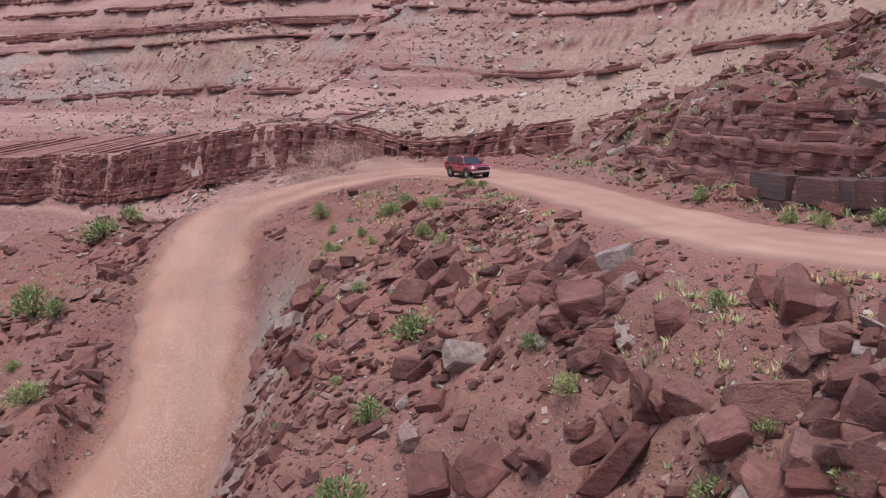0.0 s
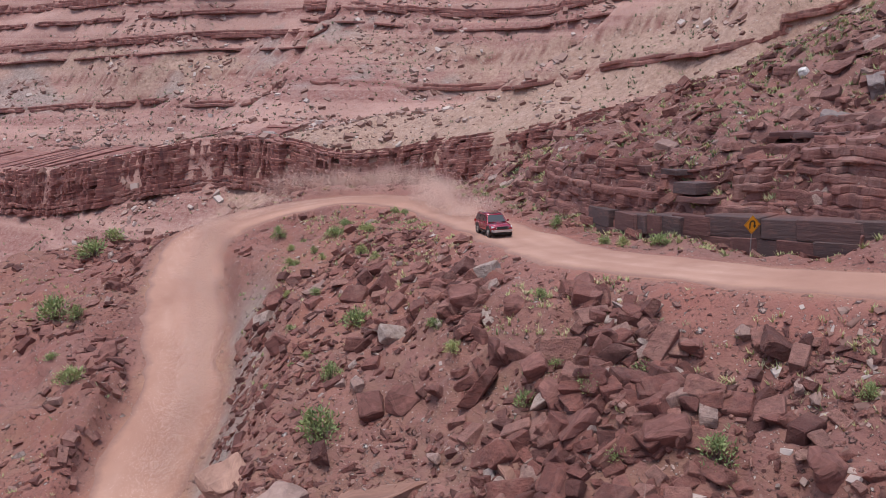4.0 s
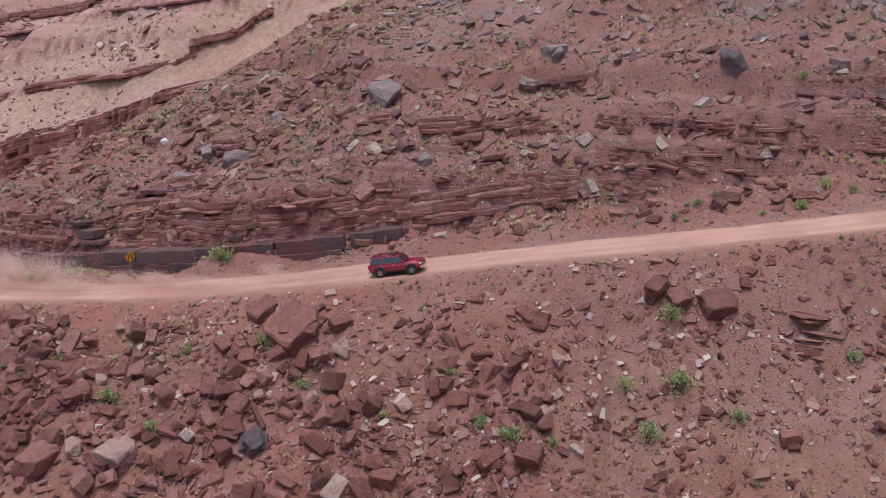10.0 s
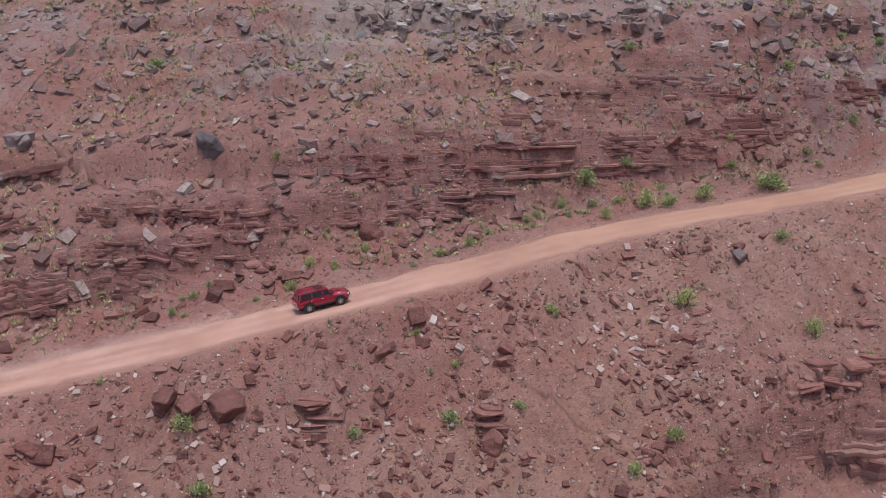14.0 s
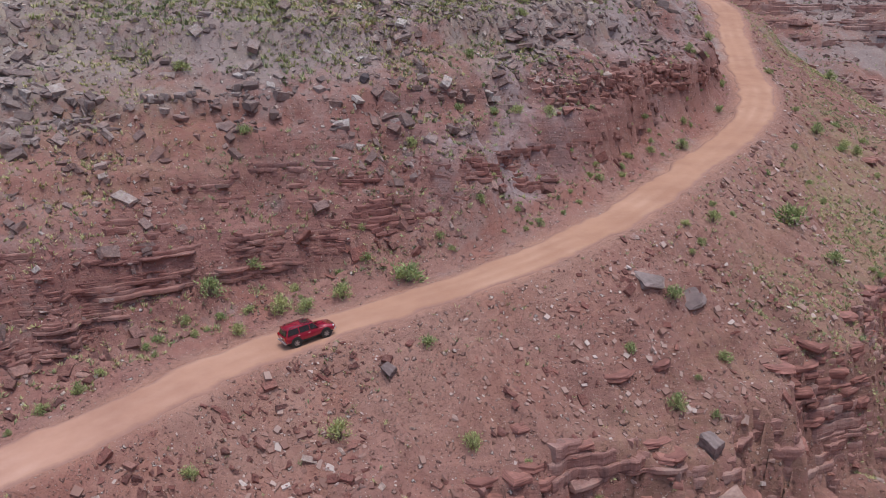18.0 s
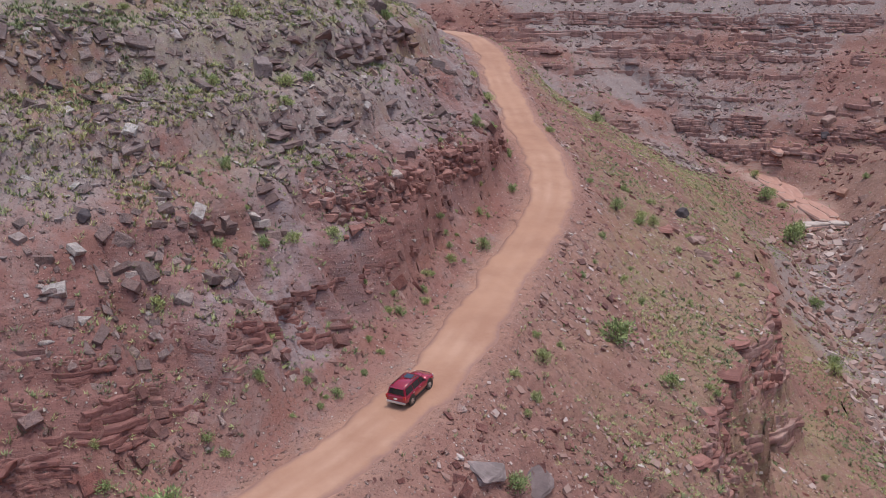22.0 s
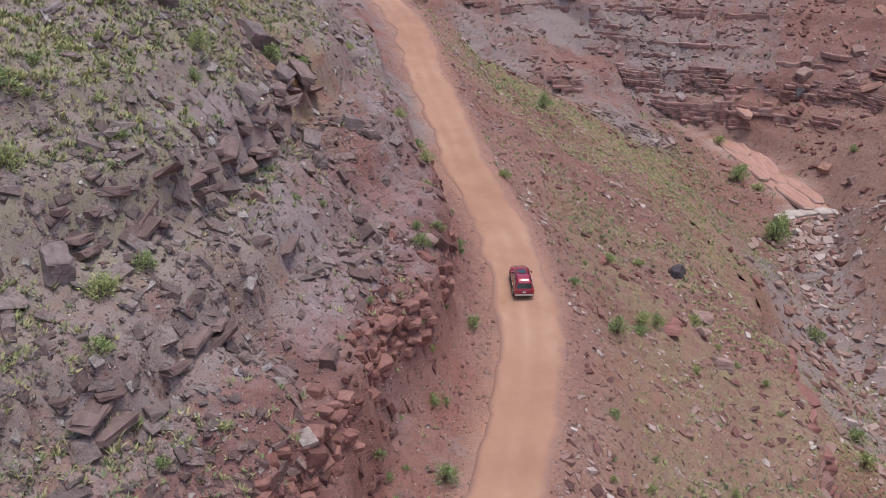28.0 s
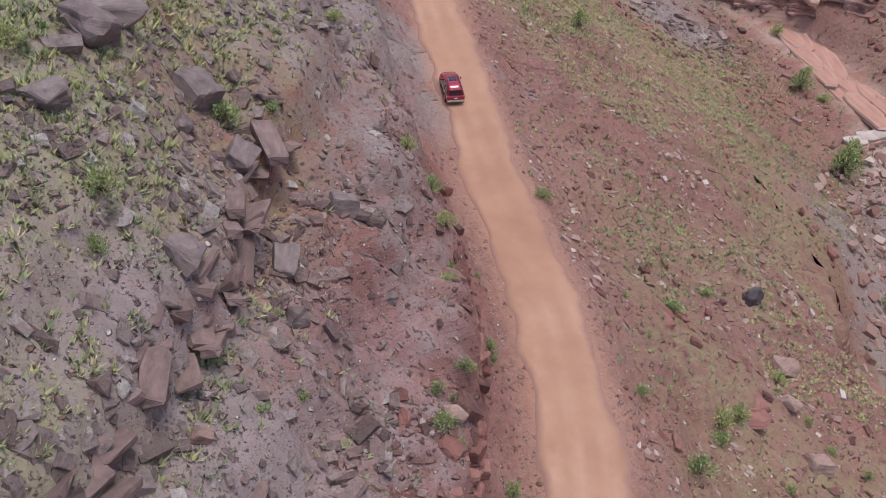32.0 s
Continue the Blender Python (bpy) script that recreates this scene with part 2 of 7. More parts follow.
def land(x, y):
    """Height of the ground, and masks: how much of it is bare rock, road, wash, and far wall."""
    d0, k0, z0, s0 = near(BASE, x, y)
    d1, k, z1, s1 = near(CALM, x, y)
    far_off = np.clip((np.abs(d0) - 5) / 11, 0, 1)
    far_off = far_off * far_off * (3 - 2 * far_off)
    d, zr = d0 + (d1 - d0) * far_off, z0 + (z1 - z0) * far_off
    wob = 1.3 * fbm(x, y, 13, 3, 3)
    v = np.maximum(-d - HALF, 0)
    # Uphill: ditch, apron, wall, steep beds, slope, bench.
    cleft = np.clip((d - 5) / 2, 0, 1) * np.clip((20 - d) / 5, 0, 1) * np.clip((x - 42) / 12, 0, 1) * (y < 60)
    carve = 1.5 * np.maximum(0.42 - np.abs(vnoise(s0 / 3.4, d / 25, 151)), 0) + 0.45 * vnoise(s0 / 1.3, d / 6, 153) + 0.6 * vnoise(s0 / 6.0, d / 12, 155)
    up, shape = uphill(k, d - np.clip(wob, -1, 1) * np.clip((d - 4) / 4, 0, 1) * 0.7 - cleft * carve)
    q2, wide, face = d - shape[1], shape[3] - shape[1], shape[7]
    # Downhill: shoulder, slope, rim, cliff, slope.
    fall = along(k, [(-5, 0.14), (2, 0.22), (6, 0.36), (12, 0.46), (22, 0.56), (30, 0.72), (38, 0.84), (66, 0.82), (75, 0.8), (84, 0.64), (93, 0.66), (112, 0.62), (135, 0.58), (150, 0.58), (165, 0.62), (180, 0.64), (200, 0.58), (222, 0.42), (240, 0.38)])
    edge = along(k, [(5, 90), (14, 40), (30, 26), (60, 20), (72, 15.5), (80, 12), (83.5, 11.1), (85.4, 12.6), (87.2, 14.1), (90, 16.3), (94, 18.7), (96.9, 16.5), (98.4, 20), (101.6, 16.2), (105, 18.2), (108.2, 19.6), (110.8, 20.9), (112, 18), (119, 17.9), (123, 20), (127, 21.6), (132, 20.3), (136, 25), (148, 27.5), (157, 29.5), (175, 34), (200, 60)]) + 0.3 * wob + 0.7 * np.tanh(3 * vnoise(x / 3.6, y / 3.6, 19))
    drop = along(k, [(14, 1), (30, 2), (70, 1.5), (80, 5), (86, 8), (95, 10), (110, 12), (150, 13), (175, 8), (200, 0)])
    v2 = np.maximum(v - edge, 0)
    block = 0.55 * lattice(np.floor(s1 / 2.3 + 0.9 * vnoise(x / 4, y / 4, 81)), np.floor(d / 9), 83)
    v2 = np.maximum(v - edge - block, 0)
    wide2 = drop / 21
    steps = sum(7.0 * np.clip(v2 - k3 * (wide2 + 0.7 + 0.5 * vnoise(s1 / 6, d * 0 + k3, 85)), 0, wide2) for k3 in range(3))
    down = fall * np.minimum(v, edge + block) + steps + 0.6 * np.maximum(v2 - drop / 7 - 1.6, 0) + 0.25 * np.minimum(v2, drop / 7 + 1.6)
    h = zr + np.where(d > 0, up, -down)
    h -= 1.1 * np.maximum(y - np.interp(x, [-24, -8], [113.5, 90.5]) - 0.33 * np.maximum(x - 12, 0) + 2 * wob, 0) * (y > 80)
    off = np.clip((np.abs(d) - HALF - 0.6) / 4, 0, 1)
    h += off * (0.8 * fbm(x, y, 8, 5, 11, 0.55) + 1.6 * np.clip(np.abs(d) / 40, 0, 1) * fbm(x, y, 38, 3, 21))
    # Rills run straight down the slope below the road, flutes down the wall above it.
    rill = 1 - np.abs(vnoise(s1 / 3.3 + 0.02 * d, d / 40, 131)) - 0.45
    deep = along(k, [(12, 0.0), (30, 0.3), (42, 1.1), (110, 1.1), (130, 0.6), (170, 0.45)])
    h -= np.clip((v - 2.5) / 6, 0, 1) * deep * np.maximum(rill, 0) * 2.1
    small = 1 - np.abs(vnoise(s1 / 1.25 + 0.03 * d, d / 14, 137)) - 0.4
    h -= np.clip((v - 1.5) / 3, 0, 1) * np.clip(deep, 0.25, 1) * np.maximum(small, 0) * 0.95 * (y < 70)
    small = 1 - np.abs(vnoise(s0 / 1.1 + 0.02 * d, d / 10, 139)) - 0.45
    h -= np.clip(q2 / 1.5, 0, 1) * np.maximum(small, 0) * np.where(d > 0, 0.5, 0.0) * np.clip((34 - d) / 10, 0, 1) * (y < 60)
    flute = 1 - np.abs(vnoise(s0 / 1.9, d / 30, 133)) - 0.5
    h -= np.where((q2 > 0) & (d < face), 1.0, 0.0) * np.maximum(flute, 0) * 0.35
    # The far side of the ravine and its bed.
    e, _, zw, _ = near(WASH, x, y)
    e = -e + 5 * vnoise(x / 31, y / 31, 8)
    far = np.maximum(e - 4, 0)
    lean = np.interp(x, [205, 218, 236], [1.05, 0.9, 0.72])
    opp = zw + lean * np.minimum(far, 28) + np.interp(x, [222, 236], [0, 1]) * np.minimum(far * 3.0, 5) + 0.6 * np.maximum(far - 28, 0) + 0.4 * fbm(x, y, 5, 3, 31) + np.clip(far / 30, 0, 1) * 5 * fbm(x, y, 45, 3, 33)
    opp = opp - np.maximum(opp - 190, 0) * 0.9 - 0.45 * np.maximum(-e - 14, 0)
    t, _, zh, sh = near(HEAD, x, y)
    t = -t + 2.2 * vnoise(x / 13, y / 13, 9) + 0.9 * vnoise(x / 4, y / 4, 10)
    head = zh + 3 * np.clip(t / 1.8, 0, 1) + np.where(t > 0, 0.82, 1.1) * np.minimum(t, 60) + np.clip(t / 20, 0, 1) * 2.5 * fbm(x, y, 30, 3, 35)
    opp = np.where(x > 205, np.maximum(opp, head), opp)
    opp = opp + np.where(x > 205, 0.8, 0.0) * (np.interp(opp + 0.7 * fbm(x, y, 20, 3, 37), RAVINE_IN, RAVINE_OUT) - opp - 0.7 * fbm(x, y, 20, 3, 37))
    h = smax(h, opp, 1.2)
    # The canyon wall to the north.
    m = (y > 90) | (x < -60)
    wall = np.full_like(h, -1e3)
    em, _, zm, sm = near(RIM, x[m], y[m])
    xm, ym = x[m], y[m]
    em = em + 12 * fbm(xm, ym, 60, 3, 41)
    top = np.maximum(em, 0)
    spur_line, gully = np.abs(vnoise(sm / 52 - 0.006 * top, top / 300, 55)), np.abs(vnoise(sm / 17 - 0.012 * top, top / 120, 57))
    w = zm - 1 + 0.33 * np.minimum(top, 110) + 0.55 * np.maximum(top - 110, 0) + np.clip(top / 50, 0, 1) * (7 * fbm(xm, ym, 70, 4, 51) + 58 * (0.42 - spur_line) + 15 * (0.4 - gully)) - 3.5 * np.clip(-em, 0, 5) - 0.55 * np.clip(-em - 5, 0, 60)
    rise = w - zm + 1.5 * fbm(xm, ym, 40, 3, 53)
    tread = np.interp(rise, CANYON_IN, CANYON_OUT) - rise
    w = np.minimum(w + 0.85 * tread * np.clip(top / 20, 0, 1) * np.clip(0.95 + 0.6 * fbm(xm, ym, 90, 3, 59), 0.55, 1), 330)
    banded, level, tan_soil, scree = np.zeros_like(h), np.zeros_like(h), np.zeros_like(h), np.zeros_like(h)
    tan_soil[m] = np.clip(2.1 - spur_line * 2.8, 0, 1) * np.clip((34 + 14 * fbm(xm, ym, 55, 3, 171) - rise) / 8, 0, 1)
    scree[m] = 0.75 * np.clip((spur_line - 0.55) * 4 + 1.4 * fbm(xm, ym, 26, 4, 173), 0, 1) * np.clip((rise - 4) / 10, 0, 1) + 0.6 * np.clip((rise - 95) / 25, 0, 1) * np.clip(0.4 + fbm(xm, ym, 60, 3, 175), 0, 1)
    level[m] = rise
    banded[m] = np.interp(rise, np.repeat(CANYON_IN[1:-1], 2) + np.tile([-0.4, 0.1, -0.1, 0.4], len(CANYON_IN[1:-1]) // 2), np.tile([0, 1, 1, 0], len(CANYON_IN[1:-1]) // 2))
    wall[m] = np.maximum(w, -42)
    h = np.maximum(h, np.maximum(wall, -45 + 0 * h))
    # Level hard bands crop out of the slope above the road, broken into blocks by joints.
    joint = lattice(np.floor(s0 / 1.9 + 0.8 * vnoise(x / 3, y / 3, 63)), np.floor(d / 1.7), 65)
    warp = 0.8 * fbm(x, y, 24, 3, 67) + 0.32 * joint + 0.25 * vnoise(x / 1.6, y / 1.6, 68)
    bare = np.where((q2 > -0.5) & (d0 > 4), 1.0, 0.0) * np.clip((x - 40) / 10, 0, 1) * np.clip(0.62 + 0.75 * fbm(x, y, 13, 3, 69) + 0.5 * (d < face - 3), 0, 1) * np.clip((48 - d) / 8, 0, 1) * (y < 60)
    h = h + bare * (np.interp(h + warp, HARD_IN, HARD_OUT) - h - warp)
    # Beds show as steps on bare rock.
    rock = np.clip(0.35 + 0.5 * fbm(x, y, 22, 3, 61) + np.where((q2 > 0) & (d < face - 4), 0.6, 0) + np.where((v2 > 0) & (v2 < drop / 7 + 3), 0.7, 0), 0, 1) * off
    zwarp = h + 0.5 * fbm(x, y, 30, 2, 71)
    step = np.interp(zwarp, bed_z, bed_g) - zwarp
    gone = np.clip((np.hypot(x - 90, y + 20) - 170) / 60, 0, 1)
    h = h + 0.75 * step * rock * (1 - gone) * (1 - 0.25 * bare)
    crag = np.where(d > 0, np.clip((q2 + 0.6) / 1.2, 0, 1) * np.clip((shape[5] + 3 - d) / 3, 0, 1), 0.0) * (y < 70)
    h = h + crag * (0.42 * fbm(s0 * 0.8, d, 2.6, 3, 141, 0.6) - 0.55 * np.maximum(0.35 - np.abs(vnoise(s0 / 2.1, h / 3.5, 143)), 0))
    # Cut and fill for the lower leg.
    dl, _, zl, _ = near(LOW, x, y)
    a = np.maximum(np.abs(dl) - HALF - 0.9, 0)
    h = np.clip(h, zl - 0.62 * a - 0.25 * np.minimum(a, 1) , zl + 1.25 * a + 0.15 * (a > 0))
    lane = np.minimum(np.abs(d0) + 400 * (k0 < SPUR), np.maximum(np.abs(dl) - 0.5, 0))
    bed = np.where((np.abs(dl) < np.abs(d0)) | (k0 < SPUR), zl, z0)
    flat = np.clip((lane - HALF - 0.35) / 1.3, 0, 1)
    h = h * flat + bed * (1 - flat) - 0.06 * (1 - flat)
    h += np.clip((lane - HALF - 0.3) / 2, 0, 1) * 0.3 * fbm(x, y, 2.1, 3, 91, 0.7)
    cut = np.where(d > 0, np.clip((q2 + 0.4) / 0.8, 0, 1) * np.clip((shape[5] + 1.8 - d) / 2, 0, 1), 0.0)
    return h, rock, lane, np.where(opp > h - 1, np.clip(1.4 - np.abs(e) / 4, 0, 1) * np.clip((x - 192) / 6, 0, 1) * np.clip((240 - x) / 8, 0, 1), 0), np.where(wall > h - 3, 1.0, 0.0), d, e, np.where(d > 0, np.exp(-((q2 - wide - 0.8) / 1.3) ** 2), -1.0 * ((v > edge - 2.2) & (v < edge + drop / 7 + 5) & (drop > 1.5))), cut, banded, level, tan_soil, scree


def ticks(*spans):
    """Grid lines from (start, end, step at the start, step at the end) spans."""
    out = []
    for a, b, sa, sb in spans:
        v = a
        while v < b - 0.25 * sb:
            out.append(v)
            v += sa + (sb - sa) * (v - a) / (b - a)
    return np.array(out + [spans[-1][1]])


# ---- materials ----
def shader(name, rough=0.9):
    m = bpy.data.materials.new(name)
    m.use_nodes = True
    m.node_tree.nodes["Principled BSDF"].inputs["Roughness"].default_value = rough
    return m


class Nodes:
    """Brief calls for building a node tree."""

    def __init__(self, m):
        self.t, self.n = m.node_tree, m.node_tree.nodes
        self.b = self.n["Principled BSDF"]

    def link(self, a, b):
        self.t.links.new(a, b)

    def coord(self, kind="Object"):
        return self.n.new("ShaderNodeTexCoord").outputs[kind]

    def attr(self, name):
        a = self.n.new("ShaderNodeAttribute")
        a.attribute_name = name
        return a.outputs["Fac"]

    def noise(self, vec, scale, detail=4, rough=0.6, stretch=None):
        if stretch:
            mp = self.n.new("ShaderNodeMapping")
            mp.inputs["Scale"].default_value = stretch
            self.link(vec, mp.inputs["Vector"])
            vec = mp.outputs[0]
        x = self.n.new("ShaderNodeTexNoise")
        x.inputs["Scale"].default_value, x.inputs["Detail"].default_value, x.inputs["Roughness"].default_value = scale, detail, rough
        self.link(vec, x.inputs["Vector"])
        return x.outputs["Fac"]

    def pebbles(self, vec, scale):
        """Cells: a chance number for each, and the distance from its middle."""
        v = self.n.new("ShaderNodeTexVoronoi")
        v.distance = "MANHATTAN"
        wob = self.n.new("ShaderNodeTexNoise")
        wob.inputs["Scale"].default_value = scale * 2.2
        self.link(vec, wob.inputs["Vector"])
        bend = self.n.new("ShaderNodeVectorMath")
        bend.operation = "MULTIPLY_ADD"
        bend.inputs[1].default_value = (0.55 / scale,) * 3
        self.link(wob.outputs["Color"], bend.inputs[0])
        self.link(vec, bend.inputs[2])
        vec = bend.outputs[0]
        v.inputs["Scale"].default_value = scale
        self.link(vec, v.inputs["Vector"])
        sep = self.n.new("ShaderNodeSeparateColor")
        self.link(v.outputs["Color"], sep.inputs[0])
        return sep.outputs[0], v.outputs["Distance"]

    def ramp(self, fac, stops, kind="LINEAR"):
        r = self.n.new("ShaderNodeValToRGB")
        r.color_ramp.interpolation = kind
        els = r.color_ramp.elements
        for i, (p, c) in enumerate(stops):
            el = els[i] if i < 2 else els.new(p)
            el.position, el.color = p, (*(c if hasattr(c, "__len__") else (c, c, c)), 1)
        self.link(fac, r.inputs[0])
        return r.outputs[0]

    def mix(self, fac, a, b, mode="MIX"):
        x = self.n.new("ShaderNodeMix")
        x.data_type, x.blend_type = "RGBA", mode
        for v, s in ((fac, x.inputs[0]), (a, x.inputs[6]), (b, x.inputs[7])):
            if hasattr(v, "is_linked"):
                self.link(v, s)
            else:
                s.default_value = (*v, 1) if hasattr(v, "__len__") else v
        return x.outputs[2]

    def math(self, op, a, b=0.0, clamp=False):
        x = self.n.new("ShaderNodeMath")
        x.operation, x.use_clamp = op, clamp
        for v, s in ((a, x.inputs[0]), (b, x.inputs[1])):
            if hasattr(v, "is_linked"):
                self.link(v, s)
            else:
                s.default_value = v
        return x.outputs[0]

    def bump(self, height, strength, distance):
        x = self.n.new("ShaderNodeBump")
        x.inputs["Strength"].default_value, x.inputs["Distance"].default_value = strength, distance
        self.link(height, x.inputs["Height"])
        self.link(x.outputs[0], self.b.inputs["Normal"])

    def colour(self, c):
        self.link(c, self.b.inputs["Base Color"])


RED, MAROON = (0.275, 0.132, 0.112), (0.165, 0.075, 0.068)


def ground_material():
    m = shader("red_desert_soil", 0.95)
    n = Nodes(m)
    p = n.coord()
    z = n.n.new("ShaderNodeSeparateXYZ")
    n.link(p, z.inputs[0])
    patch = n.noise(p, 0.07, 5, 0.62)
    grain = n.noise(p, 1.9, 6, 0.7)
    soil = n.mix(n.ramp(grain, [(0.35, 0.0), (0.7, 1.0)]), (0.165, 0.070, 0.060), (0.315, 0.155, 0.132))
    soil = n.mix(n.ramp(patch, [(0.40, 0.0), (0.62, 1.0)]), soil, (0.28, 0.150, 0.125))
    soil = n.mix(n.ramp(n.noise(p, 0.16, 5, 0.65), [(0.46, 0.0), (0.64, 0.85)]), soil, (0.25, 0.100, 0.078))
    soil = n.mix(n.math("MULTIPLY", n.attr("brown"), n.ramp(n.noise(p, 0.11, 5, 0.65), [(0.35, 1.0), (0.7, 0.55)])), soil, n.mix(n.ramp(grain, [(0.35, 0.0), (0.7, 1.0)]), (0.215, 0.126, 0.093), (0.405, 0.252, 0.190)))
    soil = n.mix(n.math("MULTIPLY", n.attr("rust"), n.ramp(n.noise(p, 0.2, 5, 0.65), [(0.38, 0.25), (0.62, 0.9)])), soil, n.mix(grain, (0.225, 0.080, 0.063), (0.40, 0.168, 0.130)))
    bed = n.noise(p, 1.0, 4, 0.65, (0.06, 0.06, 2.2))
    stone = n.mix(n.ramp(bed, [(0.35, 0.0), (0.65, 1.0)]), MAROON, RED)
    thin = n.noise(p, 1.0, 5, 0.75, (0.45, 0.45, 4.2))
    stone = n.mix(n.ramp(thin, [(0.38, 0.45), (0.5, 0.0)]), stone, (0.11, 0.05, 0.046))
    stone = n.mix(n.ramp(n.noise(p, 0.5, 5, 0.7), [(0.5, 0.0), (0.68, 0.6)]), stone, (0.31, 0.165, 0.142))
    base = n.mix(n.attr("rock"), soil, stone)
    greys = n.ramp(n.math("ADD", n.attr("grey"), n.math("MULTIPLY", n.math("SUBTRACT", n.noise(p, 0.45, 6, 0.7), 0.5), 1.5)), [(0.25, 0.0), (0.75, 1.0)])
    base = n.mix(greys, base, n.mix(grain, (0.19, 0.145, 0.138), (0.335, 0.268, 0.252)))
    base = n.mix(n.attr("ash"), base, n.mix(grain, (0.235, 0.168, 0.15), (0.40, 0.315, 0.285)))
    base = n.mix(n.math("MULTIPLY", n.attr("mauve"), n.ramp(n.noise(p, 0.9, 5, 0.7), [(0.3, 0.3), (0.6, 1.0)])), base, n.mix(grain, (0.205, 0.157, 0.160), (0.40, 0.33, 0.332)))
    farbed = n.noise(p, 1.0, 5, 0.6, (0.004, 0.004, 0.22))
    speck = n.noise(p, 0.6, 7, 0.82)
    patchy = n.math("MULTIPLY", n.math("SUBTRACT", n.noise(p, 0.06, 5, 0.7), 0.5), 1.4)
    farwall = n.mix(n.ramp(farbed, [(0.42, 0.0), (0.58, 1.0)]), (0.265, 0.116, 0.102), (0.44, 0.255, 0.215))
    farwall = n.mix(n.ramp(speck, [(0.42, 0.0), (0.68, 0.7)]), farwall, (0.50, 0.335, 0.29))
    tan_soil = n.ramp(n.math("ADD", n.attr("tan"), patchy), [(0.3, 0.0), (0.7, 0.95)])
    farwall = n.mix(tan_soil, farwall, n.mix(n.ramp(speck, [(0.35, 0.0), (0.65, 1.0)]), (0.27, 0.165, 0.125), (0.52, 0.36, 0.285)))
    talus = n.ramp(n.math("ADD", n.attr("talus"), patchy), [(0.35, 0.0), (0.8, 0.85)])
    farwall = n.mix(talus, farwall, n.mix(n.ramp(speck, [(0.35, 0.0), (0.65, 1.0)]), (0.20, 0.145, 0.13), (0.44, 0.36, 0.325)))
    farwall = n.mix(n.math("MULTIPLY", n.attr("band"), 0.9), farwall, n.mix(n.noise(p, 1.0, 4, 0.65, (0.12, 0.12, 0.9)), (0.13, 0.046, 0.042), (0.29, 0.115, 0.098)))
    for scale in (0.35, 0.8):
        cell, edge = n.pebbles(p, scale)
        farwall = n.mix(n.math("MULTIPLY", n.ramp(edge, [(0.10, 1.0), (0.3, 0.0)]), n.ramp(cell, [(0.62, 0.0), (0.66, 0.9)])), farwall, n.ramp(cell, [(0.66, (0.17, 0.10, 0.09)), (0.85, (0.34, 0.25, 0.22)), (1.0, (0.52, 0.46, 0.42))]))
    base = n.mix(n.attr("far"), base, farwall)
    base = n.mix(n.math("MULTIPLY", n.attr("wash"), 0.7), base, n.mix(n.ramp(n.noise(p, 1.0, 4, 0.6, (0.15, 0.15, 1.6)), [(0.42, 0.0), (0.56, 1.0)]), (0.37, 0.19, 0.145), (0.50, 0.37, 0.31)))
    base = n.mix(n.attr("dust"), base, (0.42, 0.230, 0.160))
    turf = n.math("MULTIPLY", n.attr("turf"), n.ramp(n.noise(p, 0.8, 5, 0.7), [(0.38, 0.0), (0.58, 0.85)]))
    base = n.mix(turf, base, n.mix(n.noise(p, 2.5, 4), (0.20, 0.19, 0.09), (0.34, 0.325, 0.15)))
    # Gravel too small to lie there as stones of its own.
    rel = None
    for scale, share in ((1.5, 0.26), (3.2, 0.45), (6.5, 0.55)):
        cell, edge = n.pebbles(p, scale)
        body = n.math("MULTIPLY", n.ramp(edge, [(0.24, 1.0), (0.44, 0.0)]), n.ramp(cell, [(1.0 - share - 0.02, 0.0), (1.0 - share, 1.0)]))
        tone = n.ramp(cell, [(1 - share, (0.16, 0.082, 0.070)), (1 - share * 0.65, (0.24, 0.13, 0.11)), (1 - share * 0.3, (0.38, 0.26, 0.225)), (1.0, (0.60, 0.53, 0.49))])
        calm = n.math("MULTIPLY", body, n.math("SUBTRACT", 1.0, n.math("MULTIPLY", n.attr("dust"), 0.8)))
        base = n.mix(n.math("MULTIPLY", calm, 0.95), base, tone)
        lift = n.math("MULTIPLY", calm, 1.2 / scale)
        rel = lift if rel is None else n.math("ADD", rel, lift)
    n.colour(base)
    layers = n.math("MULTIPLY", n.math("MULTIPLY", n.math("ADD", thin, bed), n.attr("rock")), 0.22)
    n.bump(n.math("ADD", n.math("ADD", rel, layers), n.math("MULTIPLY", n.math("ADD", grain, n.noise(p, 7, 3)), 0.16)), 1.0, 0.5)
    return m


